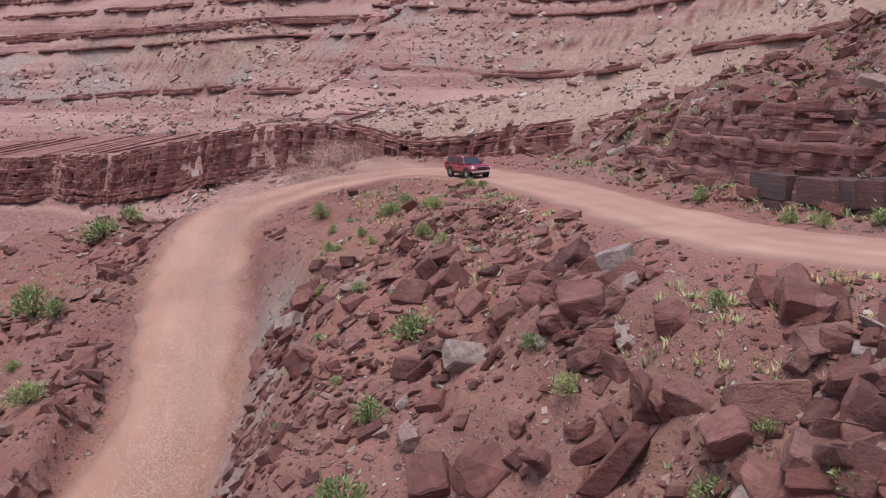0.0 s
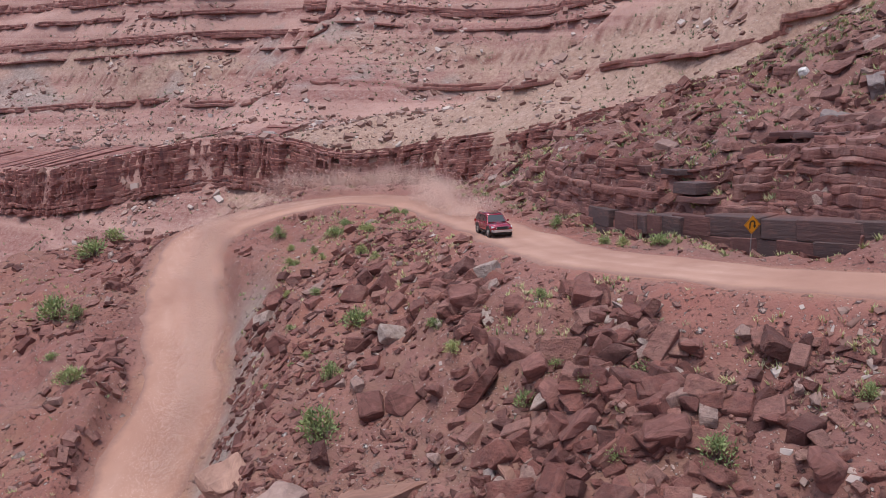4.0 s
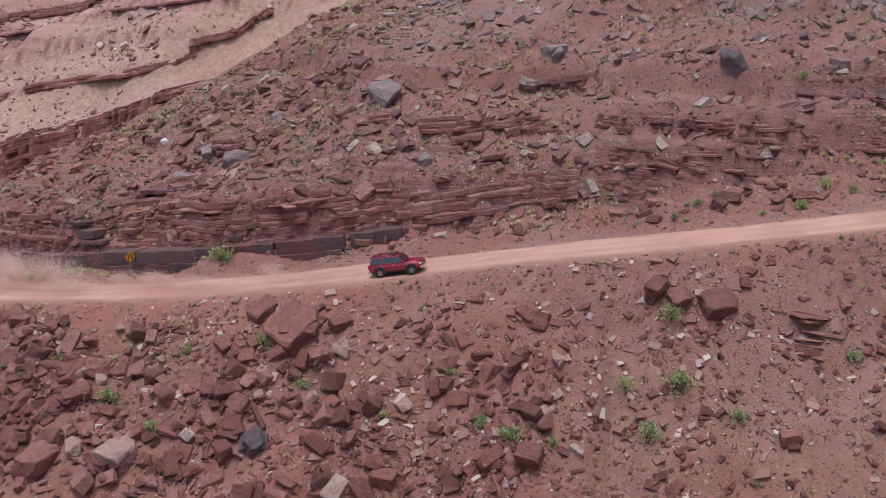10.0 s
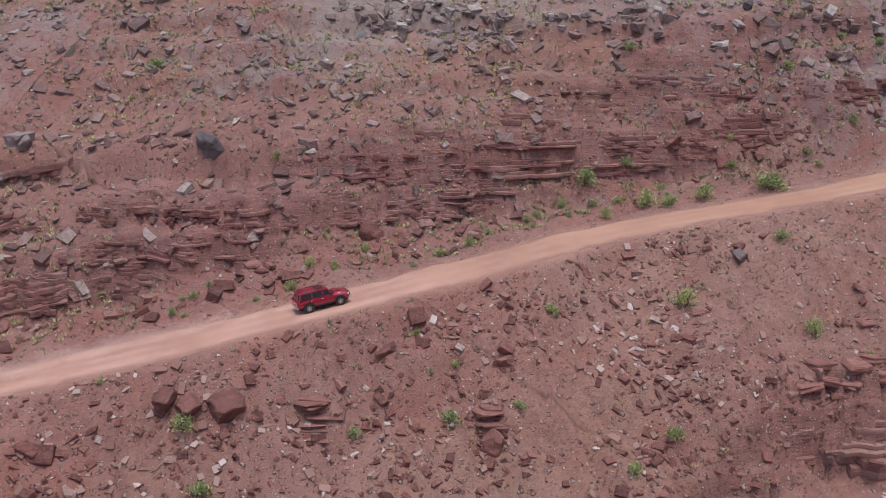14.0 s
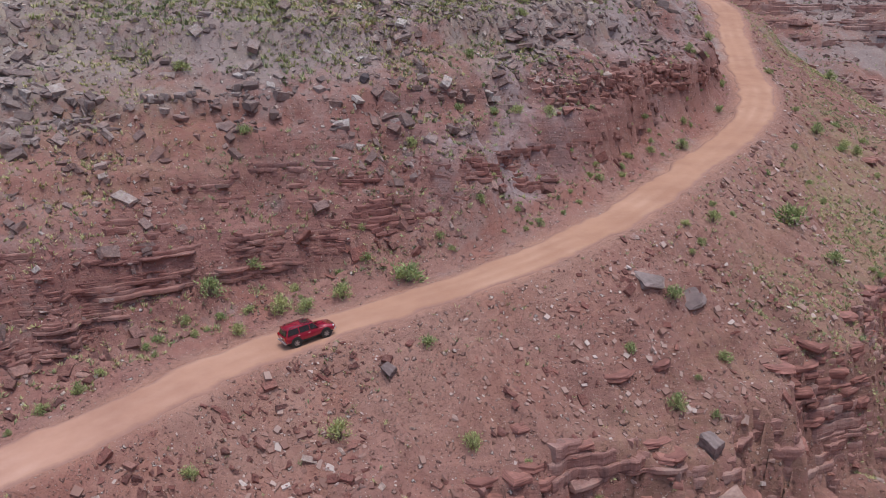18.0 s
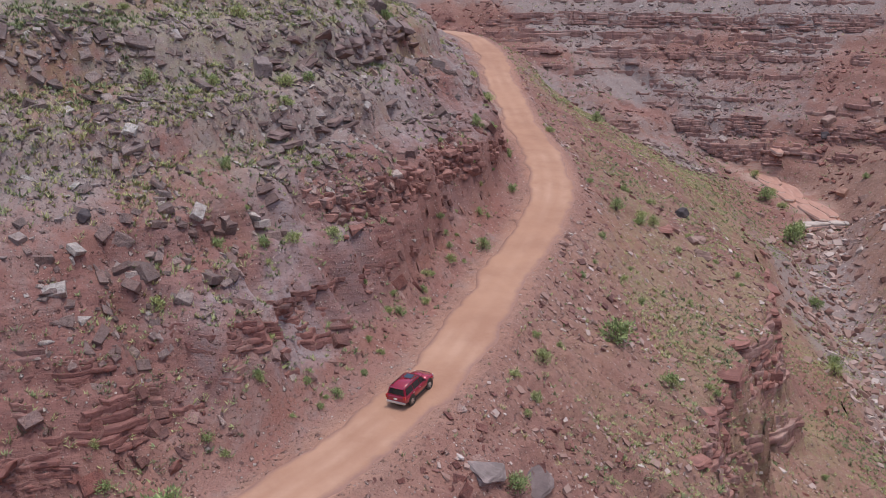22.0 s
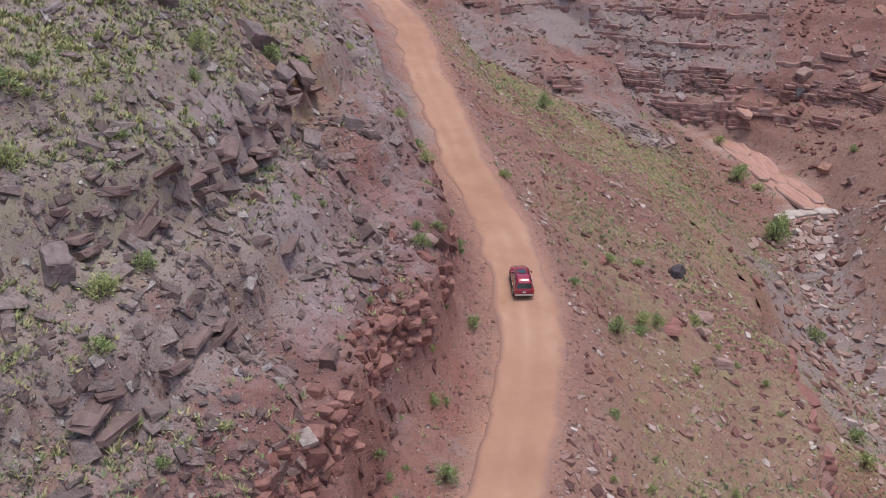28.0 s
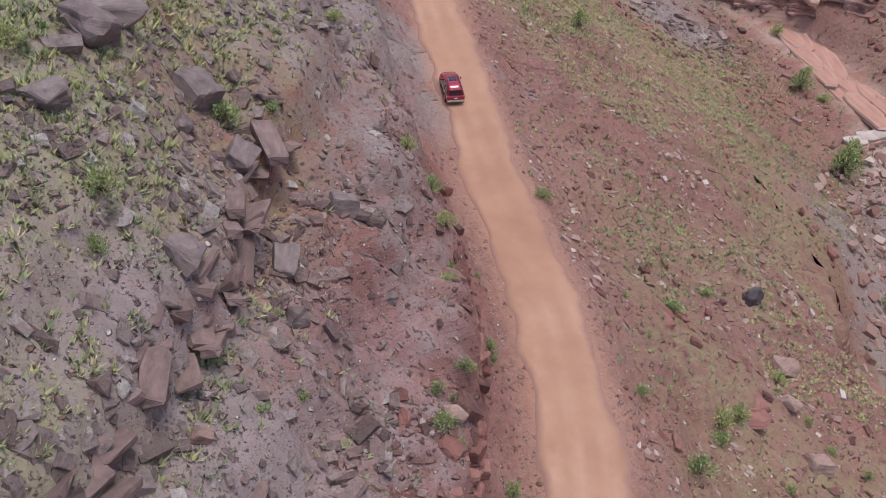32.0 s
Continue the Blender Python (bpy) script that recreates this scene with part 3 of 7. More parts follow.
def road_material():
    m = shader("packed_red_dirt", 0.95)
    n = Nodes(m)
    p = n.coord()
    big = n.noise(p, 0.18, 4)
    fine = n.noise(p, 3.0, 6, 0.7)
    ochre = n.attr("ochre")
    c = n.mix(n.ramp(big, [(0.35, 0.0), (0.65, 1.0)]), n.mix(ochre, (0.35, 0.186, 0.138), (0.33, 0.175, 0.112)), n.mix(ochre, (0.462, 0.267, 0.2), (0.42, 0.24, 0.155)))
    c = n.mix(n.math("MULTIPLY", n.attr("track"), n.ramp(n.noise(p, 0.35, 4), [(0.35, 0.1), (0.65, 0.9)])), c, n.mix(ochre, (0.57, 0.375, 0.3), (0.49, 0.31, 0.22)))
    c = n.mix(n.math("MULTIPLY", fine, 0.35), c, (0.36, 0.19, 0.145))
    verge = n.math("ADD", n.attr("edge"), n.math("MULTIPLY", n.math("SUBTRACT", n.noise(p, 0.7, 5, 0.7), 0.5), 1.3))
    c = n.mix(n.ramp(verge, [(0.35, 0.0), (0.95, 0.9)]), c, n.mix(fine, (0.22, 0.118, 0.096), (0.33, 0.19, 0.155)))
    n.colour(c)
    n.bump(fine, 0.35, 0.05)
    return m


GROUND, DIRT = ground_material(), road_material()

# ---- ground and road ----
# A coarse grid for the distance, with three fine ones let into it: the head of the ravine, the hairpin, and the hillside along the road.
SPANS_X = ((-3500, -700, 500, 60), (-700, -330, 60, 4.0), (-330, -50, 3.6, 3.0), (-50, 60, 3.0, 3.0), (60, 190, 3.0, 3.0), (190, 310, 3.0, 3.0), (310, 420, 3, 8), (420, 700, 8, 60), (700, 3500, 60, 500))
SPANS_Y = ((-3500, -700, 500, 60), (-700, -235, 60, 4), (-235, -125, 4, 4), (-125, -45, 4, 4), (-45, -40, 2.5, 2.5), (-40, 25, 4, 4), (25, 100, 4, 4), (100, 280, 4, 3), (280, 560, 2.2, 2.4), (560, 900, 3, 40), (900, 3500, 60, 500))
GRIDS = [(ticks(*SPANS_X), ticks(*SPANS_Y)), (ticks((190, 310, 0.9, 0.9)), ticks((-235, -40, 0.9, 0.9))), (ticks((-50, 60, 0.42, 0.42)), ticks((-45, 100, 0.42, 0.42))), (ticks((60, 190, 0.42, 0.42)), ticks((-125, 25, 0.42, 0.42)))]
COUNTS = [len(u) * len(v) for u, v in GRIDS]
STARTS = [sum(COUNTS[:g]) for g in range(len(GRIDS))]
flat_x = np.concatenate([np.tile(u, len(v)) for u, v in GRIDS])
flat_y = np.concatenate([np.repeat(v, len(u)) for u, v in GRIDS])
HEIGHT, rock_mask, lane_dist, wash_mask, far_mask, side_dist, ravine_dist, crest_mask, cut_mask, band_mask, rise_over_rim, tan_mask, talus_mask = land(flat_x, flat_y)


def sheet(name, verts, faces, material, smooth=True):
    me = bpy.data.meshes.new(name)
    me.vertices.add(len(verts))
    me.vertices.foreach_set("co", np.asarray(verts, np.float32).ravel())
    nf, sides = faces.shape
    me.loops.add(nf * sides)
    me.loops.foreach_set("vertex_index", faces.astype(np.int32).ravel())
    me.polygons.add(nf)
    me.polygons.foreach_set("loop_start", np.arange(0, nf * sides, sides, dtype=np.int32))
    me.polygons.foreach_set("use_smooth", np.full(nf, smooth))
    me.update(calc_edges=True)
    me.materials.append(material)
    return me


def paint(me, name, values):
    me.attributes.new(name, "FLOAT", "POINT").data.foreach_set("value", np.asarray(values, np.float32))


def grid_faces():
    """Quads of the grids: the coarse one leaves out what the fine ones cover, and these hang a short skirt over their seams."""
    out, skirt_from, skirt = [], [], []
    total = sum(COUNTS)
    for g, (u, v) in enumerate(GRIDS):
        q = np.arange(COUNTS[g]).reshape(len(v), len(u)) + STARTS[g]
        f = np.stack([q[:-1, :-1], q[:-1, 1:], q[1:, 1:], q[1:, :-1]], -1)
        if g == 0:
            cx, cy = np.meshgrid(0.5 * (u[1:] + u[:-1]), 0.5 * (v[1:] + v[:-1]))
            keep = np.ones(cx.shape, bool)
            for a, b in GRIDS[1:]:
                keep &= ~((cx > a[0]) & (cx < a[-1]) & (cy > b[0]) & (cy < b[-1]))
            out.append(f[keep])
            continue
        out.append(f.reshape(-1, 4))
        ring = np.concatenate([q[0, :-1], q[:-1, -1], q[-1, :0:-1], q[:0:-1, 0]])
        low = np.arange(len(ring)) + total + len(skirt_from)
        skirt_from += list(ring)
        skirt.append(np.stack([ring, low, np.roll(low, -1), np.roll(ring, -1)], 1))
    return np.vstack(out + skirt), np.array(skirt_from)


quads, skirt_from = grid_faces()
skirted = lambda values: np.concatenate([values, values[skirt_from]])
points = np.stack([skirted(flat_x), skirted(flat_y), np.concatenate([HEIGHT, HEIGHT[skirt_from] - 1.5])], 1)
used = np.unique(quads)
renumber = np.zeros(len(points), int)
renumber[used] = np.arange(len(used))
ground_mesh = sheet("ground", points[used], renumber[quads], GROUND)


def mark(name, values):
    paint(ground_mesh, name, skirted(np.asarray(values, float))[used])


mark("rock", rock_mask * np.where((side_dist < -45) & (flat_y < 0), np.interp(flat_x, [215, 230], [0.25, 0.7]), np.where(side_dist > 4, np.interp(flat_x, [20, 60], [0.5, 0.25]) + 0.65 * cut_mask, 0.75)))
mark("far", far_mask)
mark("band", band_mask * far_mask)
mark("tan", tan_mask * far_mask)
mark("talus", np.clip(talus_mask, 0, 1) * far_mask)
mark("wash", wash_mask)
mark("dust", np.clip(0.45 - (lane_dist - HALF) / 1.6, 0, 1) * np.clip(0.75 + 0.5 * fbm(flat_x, flat_y, 3, 2, 7), 0, 1))
above = np.where(side_dist > 4, np.clip((HEIGHT - np.interp(flat_x, [30, 60, 85, 100, 120], [63, 69, 76, 81, 82.5])) / 4, 0, 1), 0.0)
grey_mask = above * np.clip(np.interp(flat_x, [80, 110], [0.25, 0.4]) * fbm(flat_x, flat_y, 17, 5, 101, 0.6) + np.interp(flat_x, [20, 55, 85, 100, 112, 200], [-0.3, 0.12, 0.5, 0.8, 0.85, 0.7]), 0, 1.0)
grey_mask += (1 - above) * np.where(side_dist > 0, np.interp(flat_x, [25, 60, 110, 150], [0.0, 0.15, 0.35, 0.6]), np.interp(flat_x, [25, 60, 110, 150], [0.0, 0.04, 0.12, 0.3])) * np.clip(0.6 + 0.8 * fbm(flat_x, flat_y, 9, 4, 105), 0, 1.4)
over = (side_dist < -45) & (flat_x > 150) & (flat_y < 0)
grey_mask = np.where(over, np.clip(0.78 + 0.9 * fbm(flat_x, flat_y, 26, 4, 103) + np.clip((HEIGHT - 88) / 20, -0.2, 0.5) - 0.2 * rock_mask - np.clip(ravine_dist / 12, 0, 0.9) * (flat_x < 222) - 0.5 * np.exp(-((HEIGHT - 86.5) / 6.5) ** 2), 0, 0.95), grey_mask) * (1 - far_mask)
channel = np.exp(-(ravine_dist / 7.5) ** 2) * np.clip((204 - flat_x) / 5, 0, 1) * (flat_x > 60) * (flat_y < 0) * (side_dist < -25)
grey_mask = np.maximum(grey_mask, channel)
turf = np.where(side_dist > 0, np.interp(flat_x, [75, 95, 120, 135, 160], [0.1, 0.35, 0.5, 0.85, 1.1]), np.interp(flat_x, [100, 125, 140], [0.15, 0.5, 0.65])) * (1 - far_mask) * np.clip(0.55 + 0.9 * fbm(flat_x, flat_y, 10, 3, 301), 0, 1) * np.where(side_dist > 0, np.clip((side_dist - 11) / 10, 0, 0.8), np.clip((-side_dist - 4) / 8, 0, 1) * np.clip((52 + side_dist) / 12, 0, 1))
brown = np.interp(flat_x, [40, 80, 120, 150], [0.1, 0.5, 0.65, 0.4]) * (flat_y < 60) * np.where(side_dist > 4, 0.3, 1.0)
low_dist = near(LOW[:110], flat_x, flat_y)[0]
mark("ash", np.clip((-low_dist - 3.0) / 1.2, 0, 1) * np.clip((8.0 + low_dist) / 1.5, 0, 1) * np.clip((66 - flat_y) / 6, 0, 1) * np.clip(0.9 + 0.8 * fbm(flat_x, flat_y, 5, 3, 401), 0, 1))
mud = np.exp(-((flat_x - 100.5) / 5) ** 2 - ((flat_y + 46.5) / 6) ** 2) + 0.8 * np.exp(-((flat_x - 112) / 6) ** 2 - ((flat_y + 50) / 5) ** 2) + 0.8 * np.exp(-((flat_x - 133) / 6) ** 2 - ((flat_y + 63) / 4) ** 2) + 0.3 * np.clip((flat_x - 116) / 10, 0, 1) * np.clip((24 - side_dist) / 6, 0, 1) * np.clip((HEIGHT - 82) / 2, 0, 1)
mark("mauve", np.where(side_dist > 6.5, np.clip(mud * (0.8 + 0.9 * fbm(flat_x, flat_y, 3, 4, 403)), 0, 0.9), 0))
mark("rust", np.interp(flat_x, [15, 45], [1, 0]) * np.where(side_dist > 4, 0.2, 1) * (flat_y > -20) * (1 - far_mask))
mark("brown", np.where(over & (ravine_dist > 4) & (flat_x < 225), 1.0, brown))
mark("turf", turf * (1 - channel))
mark("grey", grey_mask * 0.85)
ground = tagged(new("ground", ground_mesh), "red desert hillside of soil, scree and layered rock", "ground", kind="structure")


def cells(x, y):
    """Which grid holds each place, finest first, and the cell in it."""
    which = np.zeros(len(x), int)
    for g in range(1, len(GRIDS)):
        u, v = GRIDS[g]
        which = np.where((x > u[0]) & (x < u[-1]) & (y > v[0]) & (y < v[-1]), g, which)
    for g, (u, v) in enumerate(GRIDS):
        m = np.where(which == g)[0]
        if len(m):
            i, j = np.clip(np.searchsorted(u, x[m]) - 1, 0, len(u) - 2), np.clip(np.searchsorted(v, y[m]) - 1, 0, len(v) - 2)
            yield m, u, v, i, j, STARTS[g] + j * len(u) + i


def height_at(x, y):
    """Ground height by bilinear look-up in the grids."""
    x, y = np.atleast_1d(np.asarray(x, float)), np.atleast_1d(np.asarray(y, float))
    out = np.empty(len(x))
    for m, u, v, i, j, c in cells(x, y):
        fx, fy, n = np.clip((x[m] - u[i]) / (u[i + 1] - u[i]), 0, 1), np.clip((y[m] - v[j]) / (v[j + 1] - v[j]), 0, 1), len(u)
        out[m] = (HEIGHT[c] * (1 - fx) + HEIGHT[c + 1] * fx) * (1 - fy) + (HEIGHT[c + n] * (1 - fx) + HEIGHT[c + n + 1] * fx) * fy
    return out


def build_road():
    line = spline(ROAD, 0.6)
    tan = np.gradient(line[:, :2], axis=0)
    tan /= np.linalg.norm(tan, axis=1)[:, None]
    nor = np.stack([-tan[:, 1], tan[:, 0]], 1)
    cols = np.array([-1.0, -0.93, -0.8, -0.62, -0.45, -0.28, -0.12, 0.05, 0.2, 0.36, 0.52, 0.68, 0.82, 0.93, 1.0])
    s = np.arange(len(line)) * 0.6
    wide = np.interp(s, [0, 105, 125, 260, 290], [0.3, 0.3, -0.15, -0.25, -0.5])
    left = HALF + wide + 0.3 + 0.5 * vnoise(s / 4, s * 0, 5) + 0.25 * vnoise(s / 1.1, s * 0, 6)
    right = HALF + wide + 0.3 + 0.5 * vnoise(s / 4, s * 0 + 9, 5) + 0.25 * vnoise(s / 1.1, s * 0 + 9, 6)
    w = np.where(cols[None] > 0, cols[None] * left[:, None], cols[None] * right[:, None])
    x, y = line[:, 0:1] + nor[:, 0:1] * w, line[:, 1:2] + nor[:, 1:2] * w
    drift = 0.5 * vnoise(s / 18, s * 0, 14)[:, None]
    rut = sum(np.exp(-((w - c - drift) / 0.55) ** 2) for c in (-1.6, 0.2, 1.7))
    z = line[:, 2:3] + 0.05 - 0.03 * rut + 0.02 * vnoise(x / 1.3, y / 1.3, 77) 
    near_edge = np.abs(cols)[None] > 0.9
    z = np.where(near_edge, np.minimum(z, height_at(x.ravel(), y.ravel()).reshape(z.shape) + np.where(np.abs(cols)[None] > 0.98, -0.12, 0.03)), z)
    n, c = w.shape
    g = np.arange(n * c).reshape(n, c)
    f = np.stack([g[:-1, :-1], g[1:, :-1], g[1:, 1:], g[:-1, 1:]], -1).reshape(-1, 4)[:, ::-1]
    me = sheet("road", np.stack([x, y, z], -1).reshape(-1, 3), f, DIRT)
    paint(me, "edge", np.repeat(np.clip((np.abs(cols) - 0.66) / 0.27, 0, 1)[None], n, 0).ravel())
    paint(me, "track", (np.clip(rut, 0, 1) * np.clip(0.6 + 0.6 * vnoise(s / 7, s * 0, 19), 0.1, 1)[:, None]).ravel())
    paint(me, "ochre", np.clip((x - 55) / 35, 0, 1).ravel())
    return tagged(new("road", me), "graded pinkish dirt road with pale wheel tracks", "road", kind="structure")


build_road()


# ---- loose rock ----
def hull(points):
    bm = bmesh.new()
    for p in points:
        bm.verts.new(p)
    out = bmesh.ops.convex_hull(bm, input=bm.verts)
    loose = [v for v in bm.verts if not v.link_faces]
    bmesh.ops.delete(bm, geom=loose, context="VERTS")
    return bm


def block_points(rng, chips=0):
    """Corners of a rough block within about -0.5 to 0.5, some of them broken off."""
    pts = []
    for c in ((x, y, z) for x in (-1, 1) for y in (-1, 1) for z in (-1, 1)):
        p = np.array(c) * 0.5 * rng.uniform(0.7, 1.0, 3)
        if chips and rng.random() < chips:
            for k in range(3):
                q = p.copy()
                q[k] *= rng.uniform(0.4, 0.75)
                pts.append(q)
        else:
            pts.append(p)
    return pts


def shard_points(rng, n=11):
    """Points of an irregular broken stone that fills about -0.5 to 0.5."""
    p = rng.uniform(-1, 1, (n, 3))
    p *= (0.5 * rng.uniform(0.75, 1.0, n) / np.abs(p).max(1))[:, None]
    p[:, 2] = np.clip(p[:, 2], -0.5, 0.5 * rng.uniform(0.5, 1.0))
    return list(p)


def arrays(bm):
    bmesh.ops.triangulate(bm, faces=bm.faces)
    bm.verts.ensure_lookup_table()
    v = np.array([x.co for x in bm.verts])
    f = np.array([[x.index for x in face.verts] for face in bm.faces])
    bm.free()
    return v, f


shapes = np.random.default_rng(11)
CHIPS = [arrays(hull(block_points(shapes) if k % 2 else shard_points(shapes, 8))) for k in range(16)]
LUMPS = [arrays(hull(block_points(shapes, 0.6) if k % 3 else shard_points(shapes, 11))) for k in range(18)]


def worn_block(rng):
    """A block with its edges worn off."""
    bm = hull(block_points(rng, 0.3) if rng.random() < 0.7 else shard_points(rng, 10))
    bmesh.ops.dissolve_limit(bm, angle_limit=radians(8), verts=bm.verts, edges=bm.edges)
    bmesh.ops.bevel(bm, geom=bm.edges[:], offset=0.045, segments=1, affect="EDGES")
    return arrays(bm)


WORN = [worn_block(shapes) for k in range(20)]


def turned(yaw, tx, ty):
    """Rotation matrices: about z by yaw, then leaning along the slope (tx, ty)."""
    n = len(yaw)
    nz = np.stack([-tx, -ty, np.ones(n)], 1)
    nz /= np.linalg.norm(nz, axis=1)[:, None]
    ax = np.stack([np.cos(yaw), np.sin(yaw), np.zeros(n)], 1)
    ax -= nz * (ax * nz).sum(1)[:, None]
    ax /= np.linalg.norm(ax, axis=1)[:, None]
    ay = np.cross(nz, ax)
    return np.stack([ax, ay, nz], 2)


def scatter(name, kinds, place, turn, size, material, rng, label, category="", extra=None, kind="stuff", smooth=False):
    """Many copies of small shapes joined into one mesh. place (n, 3), turn (n, 3, 3), size (n, 3)."""
    which = rng.integers(0, len(kinds), len(place))
    vs, fs, per, base = [], [], [], 0
    for k, (v, f) in enumerate(kinds):
        m = np.where(which == k)[0]
        if not len(m):
            continue
        p = np.einsum("nij,nvj->nvi", turn[m], v[None] * size[m, None, :]) + place[m, None, :]
        vs.append(p.reshape(-1, 3))
        fs.append((f[None] + (np.arange(len(m)) * len(v))[:, None, None] + base).reshape(-1, 3))
        per.append(np.repeat(m, len(v)))
        base += len(m) * len(v)
    me = sheet(name, np.vstack(vs), np.vstack(fs), material, smooth)
    for key, val in (extra or {}).items():
        paint(me, key, val[np.concatenate(per)])
    return tagged(new(name, me), label, category, kind=kind)


def slope_at(x, y, e=0.7):
    return (height_at(x + e, y) - height_at(x - e, y)) / (2 * e), (height_at(x, y + e) - height_at(x, y - e)) / (2 * e)


def look_up(grid, x, y):
    x, y = np.atleast_1d(np.asarray(x, float)), np.atleast_1d(np.asarray(y, float))
    out = np.empty(len(x))
    for m, _, _, _, _, c in cells(x, y):
        out[m] = grid[c]
    return out


def stone_material(name):
    m = shader(name, 0.9)
    n = Nodes(m)
    p = n.coord()
    pick = n.n.new("ShaderNodeNewGeometry").outputs["Random Per Island"]
    c = n.ramp(pick, [(0.0, (0.12, 0.044, 0.037)), (0.35, (0.205, 0.073, 0.058)), (0.68, (0.30, 0.116, 0.092)), (0.92, (0.37, 0.19, 0.153)), (0.98, (0.48, 0.38, 0.33))])
    c = n.mix(n.attr("grey"), c, n.ramp(pick, [(0.0, (0.155, 0.116, 0.109)), (0.5, (0.255, 0.200, 0.187)), (0.9, (0.38, 0.315, 0.293)), (0.97, (0.52, 0.48, 0.45))]))
    bed = n.noise(p, 1.4, 4, 0.65, (0.35, 0.35, 3.0))
    c = n.mix(n.ramp(bed, [(0.35, 0.25), (0.55, 0.0)]), c, (0.085, 0.042, 0.042))
    c = n.mix(n.ramp(n.noise(p, 2.6, 6, 0.75), [(0.38, 0.45), (0.55, 0.0)]), c, (0.08, 0.038, 0.036))
    c = n.mix(n.ramp(n.noise(p, 0.9, 6, 0.7), [(0.5, 0.0), (0.72, 0.5)]), c, (0.37, 0.205, 0.165))
    n.colour(c)
    n.bump(n.math("ADD", n.noise(p, 3.2, 6, 0.72), n.math("MULTIPLY", bed, 0.4)), 1.0, 0.25)
    return m


def chip_material():
    m = shader("pale_stone_chips", 0.9)
    n = Nodes(m)
    pick = n.n.new("ShaderNodeNewGeometry").outputs["Random Per Island"]
    c = n.ramp(pick, [(0.0, (0.19, 0.095, 0.078)), (0.4, (0.30, 0.18, 0.148)), (0.8, (0.42, 0.31, 0.27)), (1.0, (0.62, 0.55, 0.51))])
    n.colour(n.mix(n.math("MULTIPLY", n.noise(n.coord(), 4.0, 5, 0.7), 0.5), c, (0.20, 0.11, 0.09)))
    return m


CHIP = chip_material()
STONE = stone_material("broken_sandstone")


def greyness(x, y):
    return np.clip(look_up(grey_mask, x, y) * np.interp(x, [118, 140], [1.2, 0.85]) + 0.03 + np.interp(x, [25, 50, 75], [0.05, 0.3, 0.5]) * (look_up(side_dist, x, y) > 9) * (y < 60), 0, 1)


def strew(name, n, box, low, high, power, keep, label, seed, kinds=CHIPS, flatness=(0.3, 0.75), sink=0.12, material=None, tumble=0.22, lean=0.8):
    """Rocks over a stretch of ground. keep(x, y, d, rock): chance to stay. Sizes run from low to high, mostly small."""
    rng = np.random.default_rng(seed)
    x, y = rng.uniform(box[0], box[1], n), rng.uniform(box[2], box[3], n)
    lane, d, rock = look_up(lane_dist, x, y), look_up(side_dist, x, y), look_up(rock_mask, x, y)
    m = (rng.random(n) < keep(x, y, d, rock)) & (lane > HALF + 0.9)
    x, y = x[m], y[m]
    k = len(x)
    a = low * (high / low) ** (rng.random(k) ** power)
    tx, ty = slope_at(x, y)
    turn = turned(rng.uniform(0, 6.3, k), tx * lean + rng.normal(0, tumble, k), ty * lean + rng.normal(0, tumble, k))
    size = np.stack([a * rng.uniform(0.9, 1.5, k), a * rng.uniform(0.6, 1.0, k), a * rng.uniform(*flatness, k)], 1)
    place = np.stack([x, y, height_at(x, y) + sink * size[:, 2]], 1)
    return scatter(name, kinds, place, turn, size, material or STONE, rng, label, "rocks", {"grey": greyness(x, y)})


clump = lambda x, y, size, seed: np.clip(0.5 + 0.9 * fbm(x, y, size, 3, seed), 0, 1)

strew("talus_boulders", 42000, (-12, 62, -30, 58), 0.3, 1.9, 2.3, lambda x, y, d, r: np.where((d < np.interp(x, [0, 25, 40], [-10, -7, -4.5])) & (d > -34), clump(x, y, 9, 201) ** 1.8 * 0.3 * np.interp(x, [26, 36], [1, 0.25]), 0.0),
      "field of angular red sandstone boulders below the road", 1, WORN, (0.3, 0.8), 0.2, None, 0.45)
strew("hairpin_talus", 9000, (4, 20, 18, 44), 0.3, 2.0, 2.2, lambda x, y, d, r: np.where((d < -5.5) & (d > -30), 0.6 * clump(x, y, 4, 241), 0.0), "angular red blocks heaped inside the bend", 15, WORN, (0.3, 0.8), 0.2, None, 0.45)
strew("near_talus", 16000, (10, 36, -8, 30), 0.25, 1.8, 2.2, lambda x, y, d, r: np.where((d < -8) & (d > -40), 0.26 * clump(x, y, 5, 239), 0.0), "angular red blocks heaped below the road", 14, WORN, (0.3, 0.8), 0.2, None, 0.45)
strew("talus_rubble", 120000, (-14, 70, -45, 60), 0.16, 0.85, 1.5, lambda x, y, d, r: np.where((d < -5) & (d > -36), 0.5 * clump(x, y, 6, 213) * np.interp(x, [26, 40], [1, 0.5]), 0.0), "small broken red rubble between the boulders", 7, CHIPS, (0.25, 0.7), 0.12, None, 0.4)
strew("lower_scree", 150000, (10, 215, -135, 20), 0.13, 0.8, 2.0, lambda x, y, d, r: np.where((d < -3.5) & (d > -34), 0.6 * clump(x, y, 5, 203) ** 1.5, 0.0), "loose red and pale scree on the slope below the road", 2, CHIPS, (0.2, 0.6), 0.12, CHIP)
strew("lower_blocks", 70000, (26, 200, -135, 15), 0.22, 1.0, 2.2, lambda x, y, d, r: np.where((d < -3.8) & (d > -36), np.interp(x, [70, 85], [0.9, 0.45]) * clump(x, y, 6, 261) ** 1.9, 0.0), "tumbled red and grey slabs on the slope below the road", 18, CHIPS, (0.2, 0.5), 0.1, None, 0.3)
